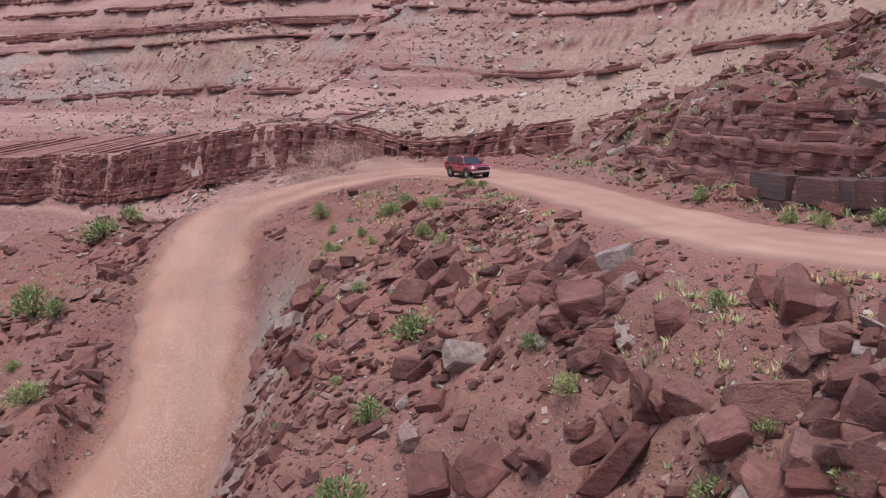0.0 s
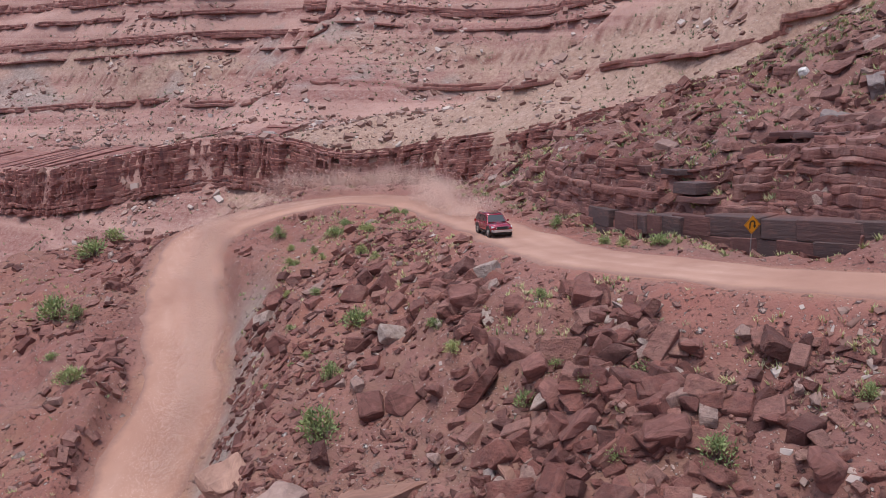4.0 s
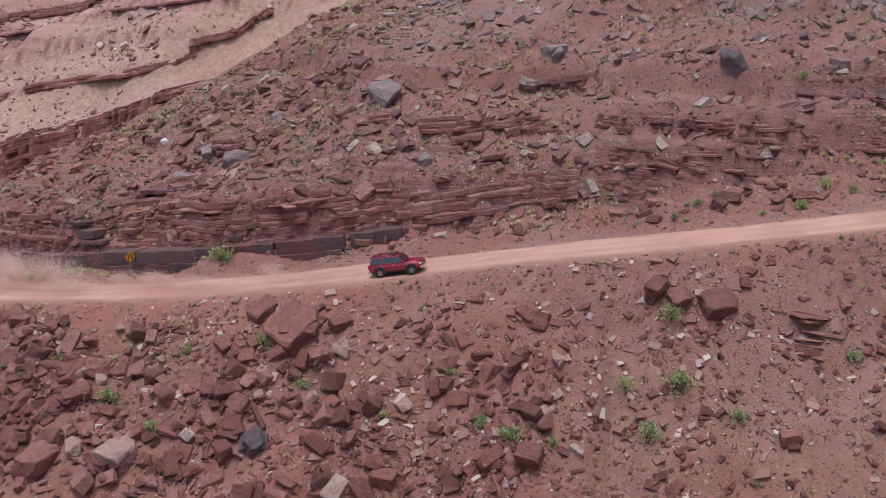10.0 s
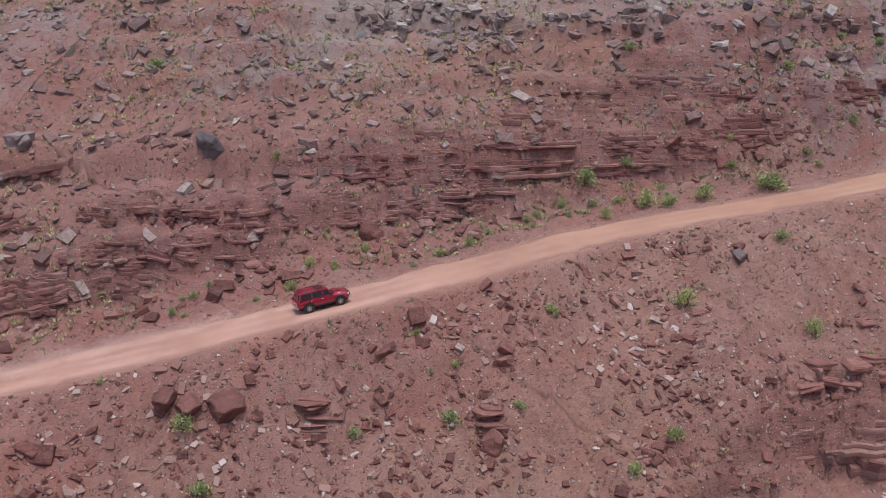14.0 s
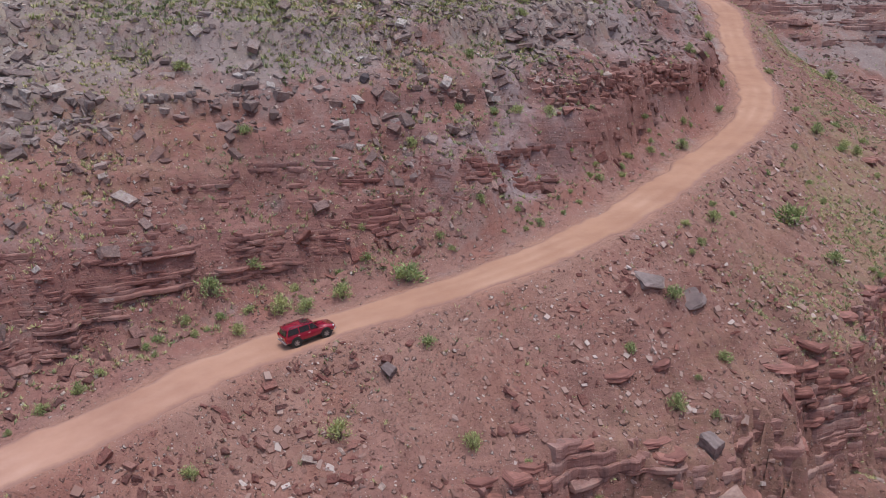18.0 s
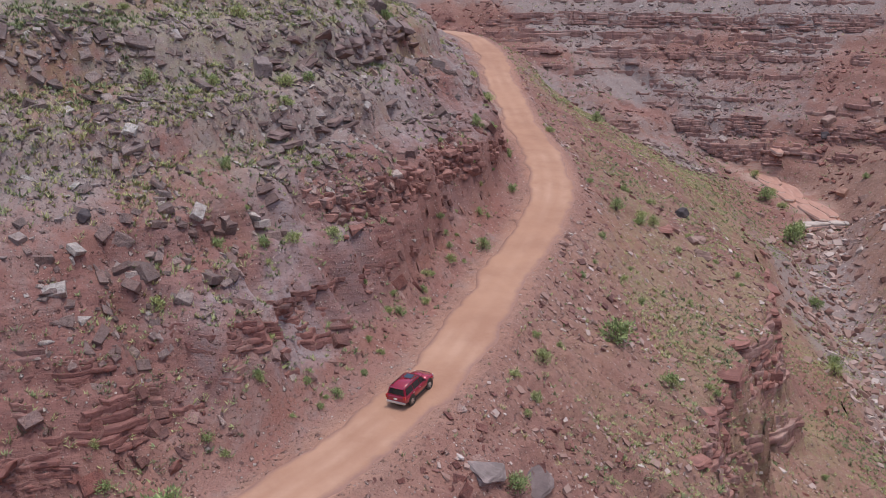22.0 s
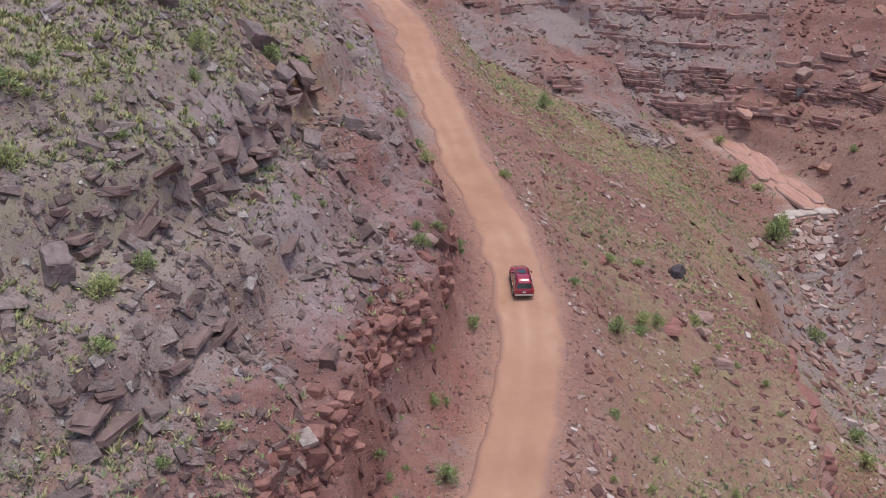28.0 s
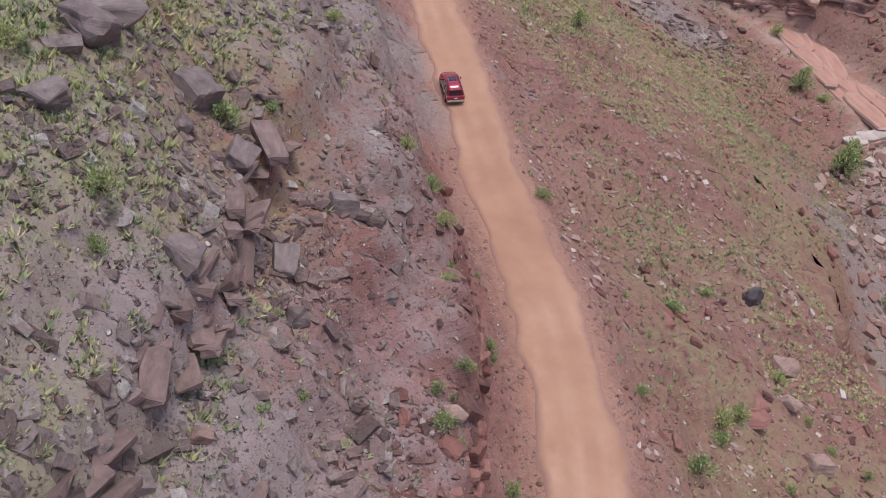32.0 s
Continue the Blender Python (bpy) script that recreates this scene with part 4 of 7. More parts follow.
strew("pale_chips", 170000, (-14, 215, -135, 80), 0.08, 0.36, 2.0, lambda x, y, d, r: np.where((d < -3.2) & (d > -34), 0.6 * clump(x, y, 7, 233), 0.0), "small pale stone chips on the slope below the road", 10, CHIPS, (0.15, 0.5), 0.2, CHIP)
strew("cut_rubble", 15000, (6, 48, 20, 100), 0.25, 2.0, 2.0, lambda x, y, d, r: np.where((d > 7.5) & (d < 30), 0.3 * clump(x, y, 6, 237), 0.0), "tumbled maroon slabs on the cut above the sign", 13, LUMPS, (0.12, 0.45), 0.15, None, 0.3)
strew("hairpin_scree", 26000, (-50, 15, 20, 110), 0.14, 1.3, 2.2, lambda x, y, d, r: np.interp(x, [-20, -14], [1.0, 0.5]) * clump(x, y, 6, 215), "loose stones round the hairpin", 8)
strew("upper_scree", 175000, (8, 230, -95, 100), 0.15, 1.5, 2.6, lambda x, y, d, r: np.where((d > 5.5) & (d < 50), np.maximum(clump(x, y, 6, 205), np.interp(x, [70, 85], [0.5, 0])) ** np.interp(x, [90, 112], [1.3, 2.4]) * np.interp(x, [15, 40, 60, 90, 112], [0.4, 0.75, 0.9, 0.9, 0.7]), 0.0), "broken grey and red slabs strewn over the slope above the road", 3, CHIPS, (0.18, 0.6), 0.15, None, 0.3)
def on_bands(x, y, bands):
    """1 at the given levels, falling off over their half heights."""
    z = height_at(x, y)
    return np.max([np.exp(-((z - mid) / half) ** 2) for mid, half in bands], 0)


strew("ledge_blocks", 90000, (100, 185, -88, 5), 0.2, 1.5, 2.3, lambda x, y, d, r: np.where((d > 8) & (d < 40), 1.0 * np.maximum(on_bands(x, y, ((93, 2.0),)), on_bands(x, y, ((87, 1.3),)) * np.clip(1.2 - np.abs(x - 117) / 12, 0, 1)) * clump(x, y, 7, 229) ** 2, 0.0), "broken purple-grey slabs of the upper ledges", 16, LUMPS, (0.14, 0.45), 0.1, None, 0.34, 0.5)
strew("shelf_blocks", 60000, (82, 185, -88, 5), 0.4, 1.3, 1.2, lambda x, y, d, r: np.where((d > 5) & (d < 32), 0.5 * on_bands(x, y, ((81, 1.0),)) * clump(x, y, 6, 259) ** 1.2, 0.0), "stacked red blocks along the shelf above the cut", 17, LUMPS, (0.5, 0.95), 0.1, None, 0.16, 0.15)
strew("mud_rubble", 60000, (112, 190, -90, -20), 0.16, 0.9, 2.0, lambda x, y, d, r: np.where((d > 7) & (d < 32), 0.75 * clump(x, y, 4, 263) ** 1.3, 0.0), "small purple-grey rubble on the muddy upper slope", 19, CHIPS, (0.2, 0.6), 0.12, None, 0.35)
strew("roadside_scree", 110000, (-30, 200, -110, 95), 0.10, 0.36, 1.6, lambda x, y, d, r: np.where(np.abs(d) < 9, 0.5, 0.0), "stones along the verges of the dirt road", 4)
strew("ravine_rocks", 62000, (170, 310, -235, -95), 0.25, 1.6, 2.8, lambda x, y, d, r: np.where((d < -40) | ((d < -9) & (x > 226)), 0.55 * clump(x, y, 10, 207) * np.interp(x, [205, 228], [0.16, 1]), 0.0) * (look_up(wash_mask, x, y) < 0.2), "grey boulders and scree on the far side of the ravine", 5)
strew("channel_boulders", 34000, (60, 206, -165, -100), 0.25, 1.7, 2.0, lambda x, y, d, r: look_up(channel, x, y) * np.clip(1.1 - look_up(channel, x, y) * 0.4, 0, 1) * np.interp(x, [60, 110, 140], [0.2, 0.5, 1.0]) * 0.9, "pale pinkish-grey boulders choking the stream bed", 12, LUMPS, (0.35, 0.8), 0.15, CHIP, 0.4)
strew("canyon_rocks", 36000, (-260, 190, 285, 560), 0.55, 3.4, 2.8, lambda x, y, d, r: clump(x, y, 22, 209) ** 2 * 0.9, "fallen blocks on the far canyon slopes", 6, CHIPS, (0.4, 0.8), 0.15, CHIP)


# ---- cliffs and ledges of layered rock ----
def cliff_material(name, dark, light, pale, amount):
    m = shader(name, 0.88)
    n = Nodes(m)
    p = n.coord()
    bed = n.noise(p, 1.0, 5, 0.7, (0.12, 0.12, 2.6))
    c = n.mix(n.ramp(bed, [(0.34, 0.0), (0.66, 1.0)]), dark, light)
    streak = n.noise(p, 1.0, 4, 0.6, (0.7, 0.7, 0.12))
    c = n.mix(n.ramp(streak, [(0.54, 0.0), (0.70, 0.65)]), c, (0.075, 0.045, 0.048))
    c = n.mix(n.ramp(n.noise(p, 0.22, 5, 0.65), [(0.48, 0.0), (0.66, amount)]), c, pale)
    c = n.mix(n.attr("grey"), c, n.mix(bed, (0.155, 0.115, 0.112), (0.27, 0.212, 0.202)))
    cell, edge = n.pebbles(p, 2.3)
    c = n.mix(n.math("MULTIPLY", n.ramp(edge, [(0.12, 1.0), (0.3, 0.0)]), 0.35), c, pale)
    n.colour(c)
    n.bump(n.math("ADD", n.math("MULTIPLY", bed, 1.2), n.noise(p, 4.0, 6, 0.72)), 0.9, 0.16)
    return m


CUT = cliff_material("maroon_bedded_rock", (0.16, 0.066, 0.059), (0.31, 0.142, 0.120), (0.40, 0.25, 0.215), 0.5)
BANDED = cliff_material("red_banded_rock", (0.21, 0.100, 0.086), (0.37, 0.205, 0.174), (0.42, 0.31, 0.272), 0.6)
CANYON = cliff_material("far_canyon_rock", (0.175, 0.070, 0.062), (0.33, 0.142, 0.120), (0.42, 0.26, 0.215), 0.5)


def strewn_ledges(broken, slabs, tinge, rng):
    """Flat slabs left lying along the beds of an outcrop."""
    q = np.array(broken)
    a = slabs[1] * (slabs[2] / slabs[1]) ** (rng.random(len(q)) ** 1.6)
    size = np.stack([a * rng.uniform(0.9, 1.6, len(q)), a * rng.uniform(0.6, 1.0, len(q)), a * rng.uniform(0.16, 0.5, len(q))], 1)
    turn = turned(q[:, 3], rng.normal(0, 0.2, len(q)), rng.normal(0, 0.2, len(q)))
    return scatter("ledge_slabs", LUMPS, q[:, :3], turn, size, STONE, rng, "broken slabs lying along the rock ledges", "rocks", {"grey": greyness(q[:, 0], q[:, 1]) * tinge})


def strata(name, line, side, reach, step, bounds, thick, relief, joint, mask, material, label, seed, fine=0.25, falling=False, share=1.0, columns=0.0, pattern=(), flutes=0.0, slabs=None, lead=0.0, tinge=0.9, calm=0, sway=0.0, rough=0.0, tone=None):
    """Beds of rock along a line: each stands out by its hardness, broken by upright joints, and sinks into the slope where mask is low."""
    rng = np.random.default_rng(seed)
    run = np.r_[0, np.cumsum(np.linalg.norm(np.diff(line[:, :2], axis=0), axis=1))]
    at = np.arange(0, run[-1], step)
    c = np.stack([np.interp(at, run, line[:, k]) for k in range(3)], 1)
    tan = np.gradient(c[:, :2], axis=0)
    tan /= np.linalg.norm(tan, axis=1)[:, None]
    nor = side * np.stack([-tan[:, 1], tan[:, 0]], 1)
    D = np.arange(reach[0], reach[1], fine)
    X, Y = c[:, 0:1] + nor[:, 0:1] * D, c[:, 1:2] + nor[:, 1:2] * D
    H = height_at(X.ravel(), Y.ravel()).reshape(X.shape) - c[:, 2:3]
    H = np.maximum.accumulate(-H if falling else H, 1) + D[None] * 1e-4
    edges, strong = [bounds[0]], []
    while edges[-1] < bounds[1]:
        band = next((b for b in pattern if edges[-1] < b[0]), (0, *thick, 0.0, 1.0))
        edges.append(edges[-1] + rng.uniform(band[1], band[2]))
        strong.append(rng.uniform(band[3], band[4]))
    broken = []
    edges = np.array(edges)
    mid = 0.5 * (edges[1:] + edges[:-1])
    where = np.stack([np.interp(mid, H[k], D) for k in range(len(c))])
    if calm:
        bell = np.hanning(calm + 2)[1:-1]
        where = np.stack([np.convolve(np.pad(w, (calm // 2, calm - 1 - calm // 2), mode="edge"), bell / bell.sum(), "valid") for w in where.T], 1)
    gone = np.stack([(mid < H[k, 0]) | (mid > H[k, -1]) for k in range(len(c))])
    steep = np.gradient(mid)[None] / np.maximum(np.gradient(where, axis=1), 0.05)
    rows = []
    for b in range(len(mid)):
        hard = strong[b]
        size = joint * rng.uniform(0.6, 1.6)
        shift = 0.6 * vnoise(at / 5, at * 0 + b, seed)
        u = at / size + 37.7 * b + shift
        cell = np.floor(u)
        blocky = np.clip(hard * 1.6 - 0.55, 0.12, 1) * np.clip(0.6 + vnoise(at / 9, at * 0 + b, seed + 3), 0.15, 1)
        out = relief * (hard * 0.85 - 0.35 + 0.5 * blocky * lattice(cell, cell * 0 + b, seed + 1) + (0.1 + 0.14 * max(hard, 0)) * lattice(np.floor(at / (joint * 0.43) + 5.1 * b), at * 0 + b, seed + 2) + 0.45 * vnoise(at / 3.7, at * 0 + 0.4 * b, seed + 4))
        worn = lattice(cell + 91, cell * 0 + b, seed + 6)
        out -= relief * np.clip(worn - 0.1, 0, 1) * np.clip(hard + 0.4, 0, 1.2) * 1.3
        out -= relief * 0.3 * blocky * (np.minimum(u - cell, 1 - u + cell) < 0.10)
        px, py = c[:, 0] + nor[:, 0] * where[:, b], c[:, 1] + nor[:, 1] * where[:, b]
        out += columns * (lattice(np.floor(at / 4.1 + 0.7 * vnoise(at / 9, at * 0, 3)), at * 0, seed) * 0.6 + vnoise(at / 13, at * 0 + 5, seed))
        out += rough * (0.5 * vnoise(at / 4.3, at * 0 + 0.22 * b, seed + 12) + 0.55 * vnoise(at / 1.5, at * 0 + 0.45 * b, seed + 13) + 0.5 * vnoise(at / 0.6, at * 0 + 0.9 * b, seed + 14))
        out += lead - flutes * (1.1 - hard) * np.maximum(0.62 - np.abs(vnoise(at / 2.3, at * 0 + 0.07 * b, seed + 11)) * 1.6, 0)
        keep = mask(px, py, mid[b] + 0 * px, steep[:, b]) * (0.5 + 0.9 * vnoise(at / 6, at * 0 + 0.35 * b, seed + 5) + 0.35)
        shown = hard > (1 - share)
        live = (keep > 0.42) & shown & ~gone[:, b]
        out = np.where(live, out, -relief * 0.8 - 0.7 - 1.6 / np.maximum(steep[:, b], 0.2))
        d = where[:, b] + (out if falling else -out)
        back = -1 if falling else 1
        t = edges[b + 1] - edges[b]
        lo, hi = (-edges[b], -edges[b + 1]) if falling else (edges[b], edges[b + 1])
        zs = [(lo, 0.16), (lo + (hi - lo) * 0.14, 0.0), (lo + (hi - lo) * 0.8, 0.02), (hi, 0.14)]
        jig = 0.10 * t * vnoise(at / 1.3, at * 0 + 9.1 * b, seed + 8) + 0.22 * t * lattice(cell + 7, cell * 0 + b, seed + 7) + sway * (vnoise(at / 13, at * 0, seed + 9) + 0.5 * vnoise(at / 4.5, at * 0, seed + 10))
        for z, inset in zs:
            rows.append((d + back * inset * relief, z + jig, live))
        if slabs and hard > 0.5:
            pick = np.where(live & (rng.random(len(at)) < slabs[0]))[0]
            for i in pick:
                reachd = d[i] + (0.15 if falling else -0.15) * rng.uniform(-1, 1)
                broken.append((*(c[i, :2] + nor[i] * reachd), c[i, 2] + hi - rng.uniform(0, 0.25), math.atan2(tan[i, 1], tan[i, 0]) + rng.normal(0, 0.35)))
    d = np.stack([r[0] for r in rows], 1)
    z = np.stack([r[1] for r in rows], 1) + c[:, 2:3]
    x, y = c[:, 0:1] + nor[:, 0:1] * d, c[:, 1:2] + nor[:, 1:2] * d
    n, k = d.shape
    g = np.arange(n * k).reshape(n, k)
    f = np.stack([g[:-1, :-1], g[1:, :-1], g[1:, 1:], g[:-1, 1:]], -1).reshape(-1, 4)
    if (side > 0) == falling:
        f = f[:, ::-1]
    under = z + 0.6 < height_at(x.ravel(), y.ravel()).reshape(z.shape)
    hid = under.ravel()[f].all(1) | ~np.stack([r[2] for r in rows], 1).ravel()[f].any(1)
    f = f[~hid]
    used = np.unique(f)
    back_to = np.zeros(n * k, int)
    back_to[used] = np.arange(len(used))
    v = np.stack([x, y, z], -1).reshape(-1, 3)[used]
    me = sheet(name, v, back_to[f], material, False)
    paint(me, "grey", tone(*v.T) if tone else np.clip(greyness(v[:, 0], v[:, 1]) - 0.1, 0, 1) * tinge)
    if broken:
        strewn_ledges(broken, slabs, tinge, rng)
    return tagged(new(name, me), label, "cliff", kind="structure")


upper = road[APEX + 4:]
strata("rock_wall_road", upper[upper[:, 0] < 44], 1, (HALF + 1.0, 30), 0.33, (0.5, 11.5), (0.14, 0.7), 0.42, 1.0,
       lambda x, y, z, k: np.clip((k - 0.7) * 2.5, 0, 1) * 0.95 + 0.5 * (x < 40) * clump(x, y, 7, 231), CUT, "layered maroon rock cut beside the hairpin sign", 31,
       flutes=0.5, slabs=(0.05, 0.3, 1.2), calm=7, lead=0.4, tinge=0.3, sway=0.15, rough=0.45)


def mud_tone(x, y, z):
    """Red below the shelf, purple-grey above it and in patches of mud."""
    return np.clip(np.clip((z - 82.2) / 1.5, 0, 0.85) * np.interp(x, [80, 100], [0.5, 1]) + np.interp(x, [85, 97], [0.1, 0.55]) * np.clip(1.3 * fbm(x + y, z * 2.0, 9, 3, 251), 0, 1) * np.clip((z - 73) / 2, 0, 1) * np.clip((80 - z) / 1, 0, 1), 0, 0.9)


# Level beds that the road climbs across: dark lower ledges, soft mudstone, a lip, the red shelf, and purple-grey ledges above it.
beds_line = upper[(upper[:, 0] > 40) & (upper[:, 0] < 182)] * (1, 1, 0)
strata("rock_wall_beds", beds_line, 1, (HALF + 1.2, 26), 0.33, (59, 76.2), (0.3, 0.8), 0.3, 0.7,
       lambda x, y, z, k: 1.5 * look_up(cut_mask, x, y) * np.clip((k - 0.7) * 1.6, 0, 1) * (0.75 + 0.4 * clump(x, y, 8, 253)),
       CUT, "level maroon beds and ledges of the cut above the road", 37, 0.3, slabs=(0.03, 0.3, 1.0), calm=3, lead=0.18, sway=0.12, flutes=0.6, rough=0.4, tone=mud_tone,
       pattern=((61.5, 0.2, 0.6, 0.0, 0.6), (65.5, 0.12, 0.4, 0.15, 1.0), (70.4, 0.12, 0.38, 0.15, 1.0), (74.2, 0.2, 0.6, 0.1, 0.6), (76.2, 0.15, 0.45, 0.3, 1.0)))
strata("rock_wall_rim", road[(road[:, 0] > 80) & (road[:, 0] < 172)] * (1, 1, 0) + (0, 0, 100), -1, (9, 46), 0.3, (28, 62), (0.2, 1.3), 0.55, 1.6,
       lambda x, y, z, k: 1.3 * np.clip((k - 1.1) * 2.0, 0, 1) * (look_up(crest_mask, x, y) < -0.5) * np.clip((x + 0.4 * y - 46) / 6, 0.2, 1), BANDED, "jutting red ledges of the lower cliff", 33, 0.3, True, 0.9, 0.25, lead=0.1, slabs=(0.03, 0.4, 1.4), calm=3, flutes=0.4, rough=0.35, sway=0.06)
bank = HEAD[(HEAD[:, 1] > -190) & (HEAD[:, 1] < -20)] * (1, 1, 0) + (0, 0, 50)
strata("rock_wall_ravine", bank, -1, (-6, 60), 0.5, (12, 62), (0.5, 1.8), 0.55, 2.0,
       lambda x, y, z, k: np.where(z < 23, 1.2 * np.clip((k - 0.5) * 2, 0, 1), 1.4 * np.clip((k - 0.5) * 2.0, 0, 1) * np.clip(2.2 * clump(x, y, 26, 225) - 0.35, 0, 1)), BANDED, "banded red ledges across the ravine", 34, 0.4, False, 0.85, slabs=(0.012, 0.5, 1.5), tinge=0.3, calm=3, lead=0.4, sway=0.2, rough=0.6,
       pattern=((14, 0.4, 1.0, 0.0, 0.5), (22.5, 0.25, 0.9, 0.3, 1.0), (29.5, 0.6, 1.4, 0.0, 0.45), (31.5, 0.3, 0.7, 0.5, 1.0), (34, 0.8, 1.6, -0.4, 0.3), (36, 0.3, 0.8, 0.5, 1.0), (38.5, 0.8, 1.6, -0.4, 0.3), (44, 0.3, 0.9, 0.3, 1.0), (62, 0.8, 1.8, 0.0, 0.5)))
north_rim = RIM[(RIM[:, 0] > -420) & (RIM[:, 0] < 140)]
strata("rock_wall_canyon_rim", north_rim, 1, (-48, 48), 0.8, (-19, 0.4), (0.4, 1.3), 0.6, 2.2,
       lambda x, y, z, k: np.clip((k - 0.8) * 2, 0, 1) + 1.5, CANYON, "red columned cliff of the far canyon", 35, 0.6, False, 1.0, 2.6, flutes=4.6, lead=3.4, rough=0.9, sway=0.3)
strata("rock_wall_canyon", north_rim, 1, (4, 330), 1.6, (11, 134), (0.8, 4.0), 1.5, 4.5,
       lambda x, y, z, k: np.clip((k - 0.3) * 4, 0, 1) * (1.7 + 0.9 * clump(x, y, 60, 227)), CANYON, "long red ledges banding the far canyon slopes", 36, 1.2, False, 0.6, lead=2.0, sway=0.3, rough=1.5, flutes=1.6, calm=5,
       pattern=((13, 0.8, 1.2, 0.0, 0.2), (15.2, 0.8, 1.6, 0.5, 1.0), (25, 4, 5, -0.5, 0.0), (27.6, 0.8, 1.6, 0.5, 1.0), (36, 4, 5, -0.5, 0.0), (38, 0.8, 1.4, 0.5, 1.0), (43, 2, 3, -0.5, 0.0), (47, 0.9, 2.0, 0.5, 1.0), (55, 4, 5, -0.5, 0.0), (57, 0.8, 1.4, 0.5, 1.0),
                (64, 3, 4, -0.5, 0.0), (69, 1, 2.4, 0.5, 1.0), (78, 4, 5, -0.5, 0.0), (81, 1, 2, 0.5, 1.0), (90, 4, 5, -0.5, 0.0), (96, 1.2, 3, 0.5, 1.0), (108, 4, 6, -0.5, 0.0), (112, 1.2, 2.4, 0.5, 1.0), (125, 5, 7, -0.5, 0.0), (134, 1.5, 3, 0.5, 1.0)))


def part(name, bm, material, parent, label="", smooth=False):
    """Link a bmesh as one mesh object under a thing or a part."""
    me = bpy.data.meshes.new(name)
    bm.to_mesh(me)
    bm.free()
    me.materials.append(material)
    if smooth:
        me.polygons.foreach_set("use_smooth", np.ones(len(me.polygons), bool))
    ob = new(name, me)
    ob.parent = parent
    return tagged(ob, label)


def loft(sections, close=True):
    """A skin over rings of points, with both ends capped."""
    bm = bmesh.new()
    rings = [[bm.verts.new(p) for p in ring] for ring in sections]
    n = len(rings[0])
    for a, b in zip(rings, rings[1:]):
        for k in range(n):
            bm.faces.new((a[k], a[(k + 1) % n], b[(k + 1) % n], b[k]))
    if close:
        bm.faces.new(rings[0][::-1])
        bm.faces.new(rings[-1])
    bmesh.ops.recalc_face_normals(bm, faces=bm.faces)
    return bm


def box(x0, x1, y0, y1, z0, z1, bevel=0.0):
    bm = bmesh.new()
    bmesh.ops.create_cube(bm, size=1, matrix=Matrix.Translation(((x0 + x1) / 2, (y0 + y1) / 2, (z0 + z1) / 2)) @ Matrix.Diagonal((x1 - x0, y1 - y0, z1 - z0, 1)))
    if bevel:
        bmesh.ops.bevel(bm, geom=bm.edges[:], offset=bevel, segments=2, affect="EDGES")
    return bm


def plate(points, thick, way):
    """A pane with the given outline and thickness."""
    way = Vector(way)
    return loft([[Vector(p) for p in points], [Vector(p) + way * thick for p in points]])


def drum(r, x0, x1, segments=24, bevel=0.0):
    """A cylinder across the car, along y."""
    bm = bmesh.new()
    bmesh.ops.create_cone(bm, cap_ends=True, segments=segments, radius1=r, radius2=r, depth=x1 - x0, matrix=Matrix.Translation((0, (x0 + x1) / 2, 0)) @ Matrix.Rotation(radians(90), 4, "X"))
    if bevel:
        rim = [e for e in bm.edges if len(e.link_faces) == 2 and any(len(f.verts) > 4 for f in e.link_faces)]
        bmesh.ops.bevel(bm, geom=rim, offset=bevel, segments=2, affect="EDGES")
    return bm


def plain(name, colour, rough, metal=0.0, coat=0.0):
    m = shader(name, rough)
    n = Nodes(m)
    g = n.noise(n.coord(), 6.0, 3)
    n.colour(n.mix(n.math("MULTIPLY", g, 0.25), colour, tuple(c * 0.7 for c in colour)))
    n.b.inputs["Metallic"].default_value = metal
    n.b.inputs["Coat Weight"].default_value = coat
    n.b.inputs["Coat Roughness"].default_value = 0.06
    return m


def dusted(name, colour, rough, metal=0.0, coat=0.0):
    """Paint or rubber with road dust on its lower half."""
    m = plain(name, colour, rough, metal, coat)
    n = Nodes(m)
    z = n.n.new("ShaderNodeSeparateXYZ")
    n.link(n.coord(), z.inputs[0])
    low = n.ramp(n.math("ADD", z.outputs[2], n.math("MULTIPLY", n.noise(n.coord(), 4.0), 0.4)), [(0.55, 0.3), (0.95, 0.0)])
    old = n.b.inputs["Base Color"].links[0].from_socket
    n.colour(n.mix(low, old, (0.36, 0.20, 0.155)))
    return m


PAINT = dusted("dark_red_metallic_paint", (0.31, 0.007, 0.032), 0.2, 0.12, 1.0)
GLASS = plain("tinted_car_glass", (0.012, 0.016, 0.022), 0.04, 0.0, 1.0)
RUBBER = plain("dusty_tyre_rubber", (0.060, 0.048, 0.044), 0.85)
ALLOY = plain("silver_alloy", (0.50, 0.49, 0.48), 0.35, 0.8)
TRIM = plain("black_trim", (0.02, 0.02, 0.02), 0.55)
CHROME = plain("satin_silver_bumper", (0.62, 0.62, 0.62), 0.3, 0.6)
LAMP = plain("clear_lamp_lens", (0.72, 0.74, 0.76), 0.1, 0.0, 1.0)
TAIL = plain("red_lamp_lens", (0.40, 0.012, 0.012), 0.15, 0.0, 1.0)
WHITE = plain("white_plate", (0.75, 0.75, 0.73), 0.5)


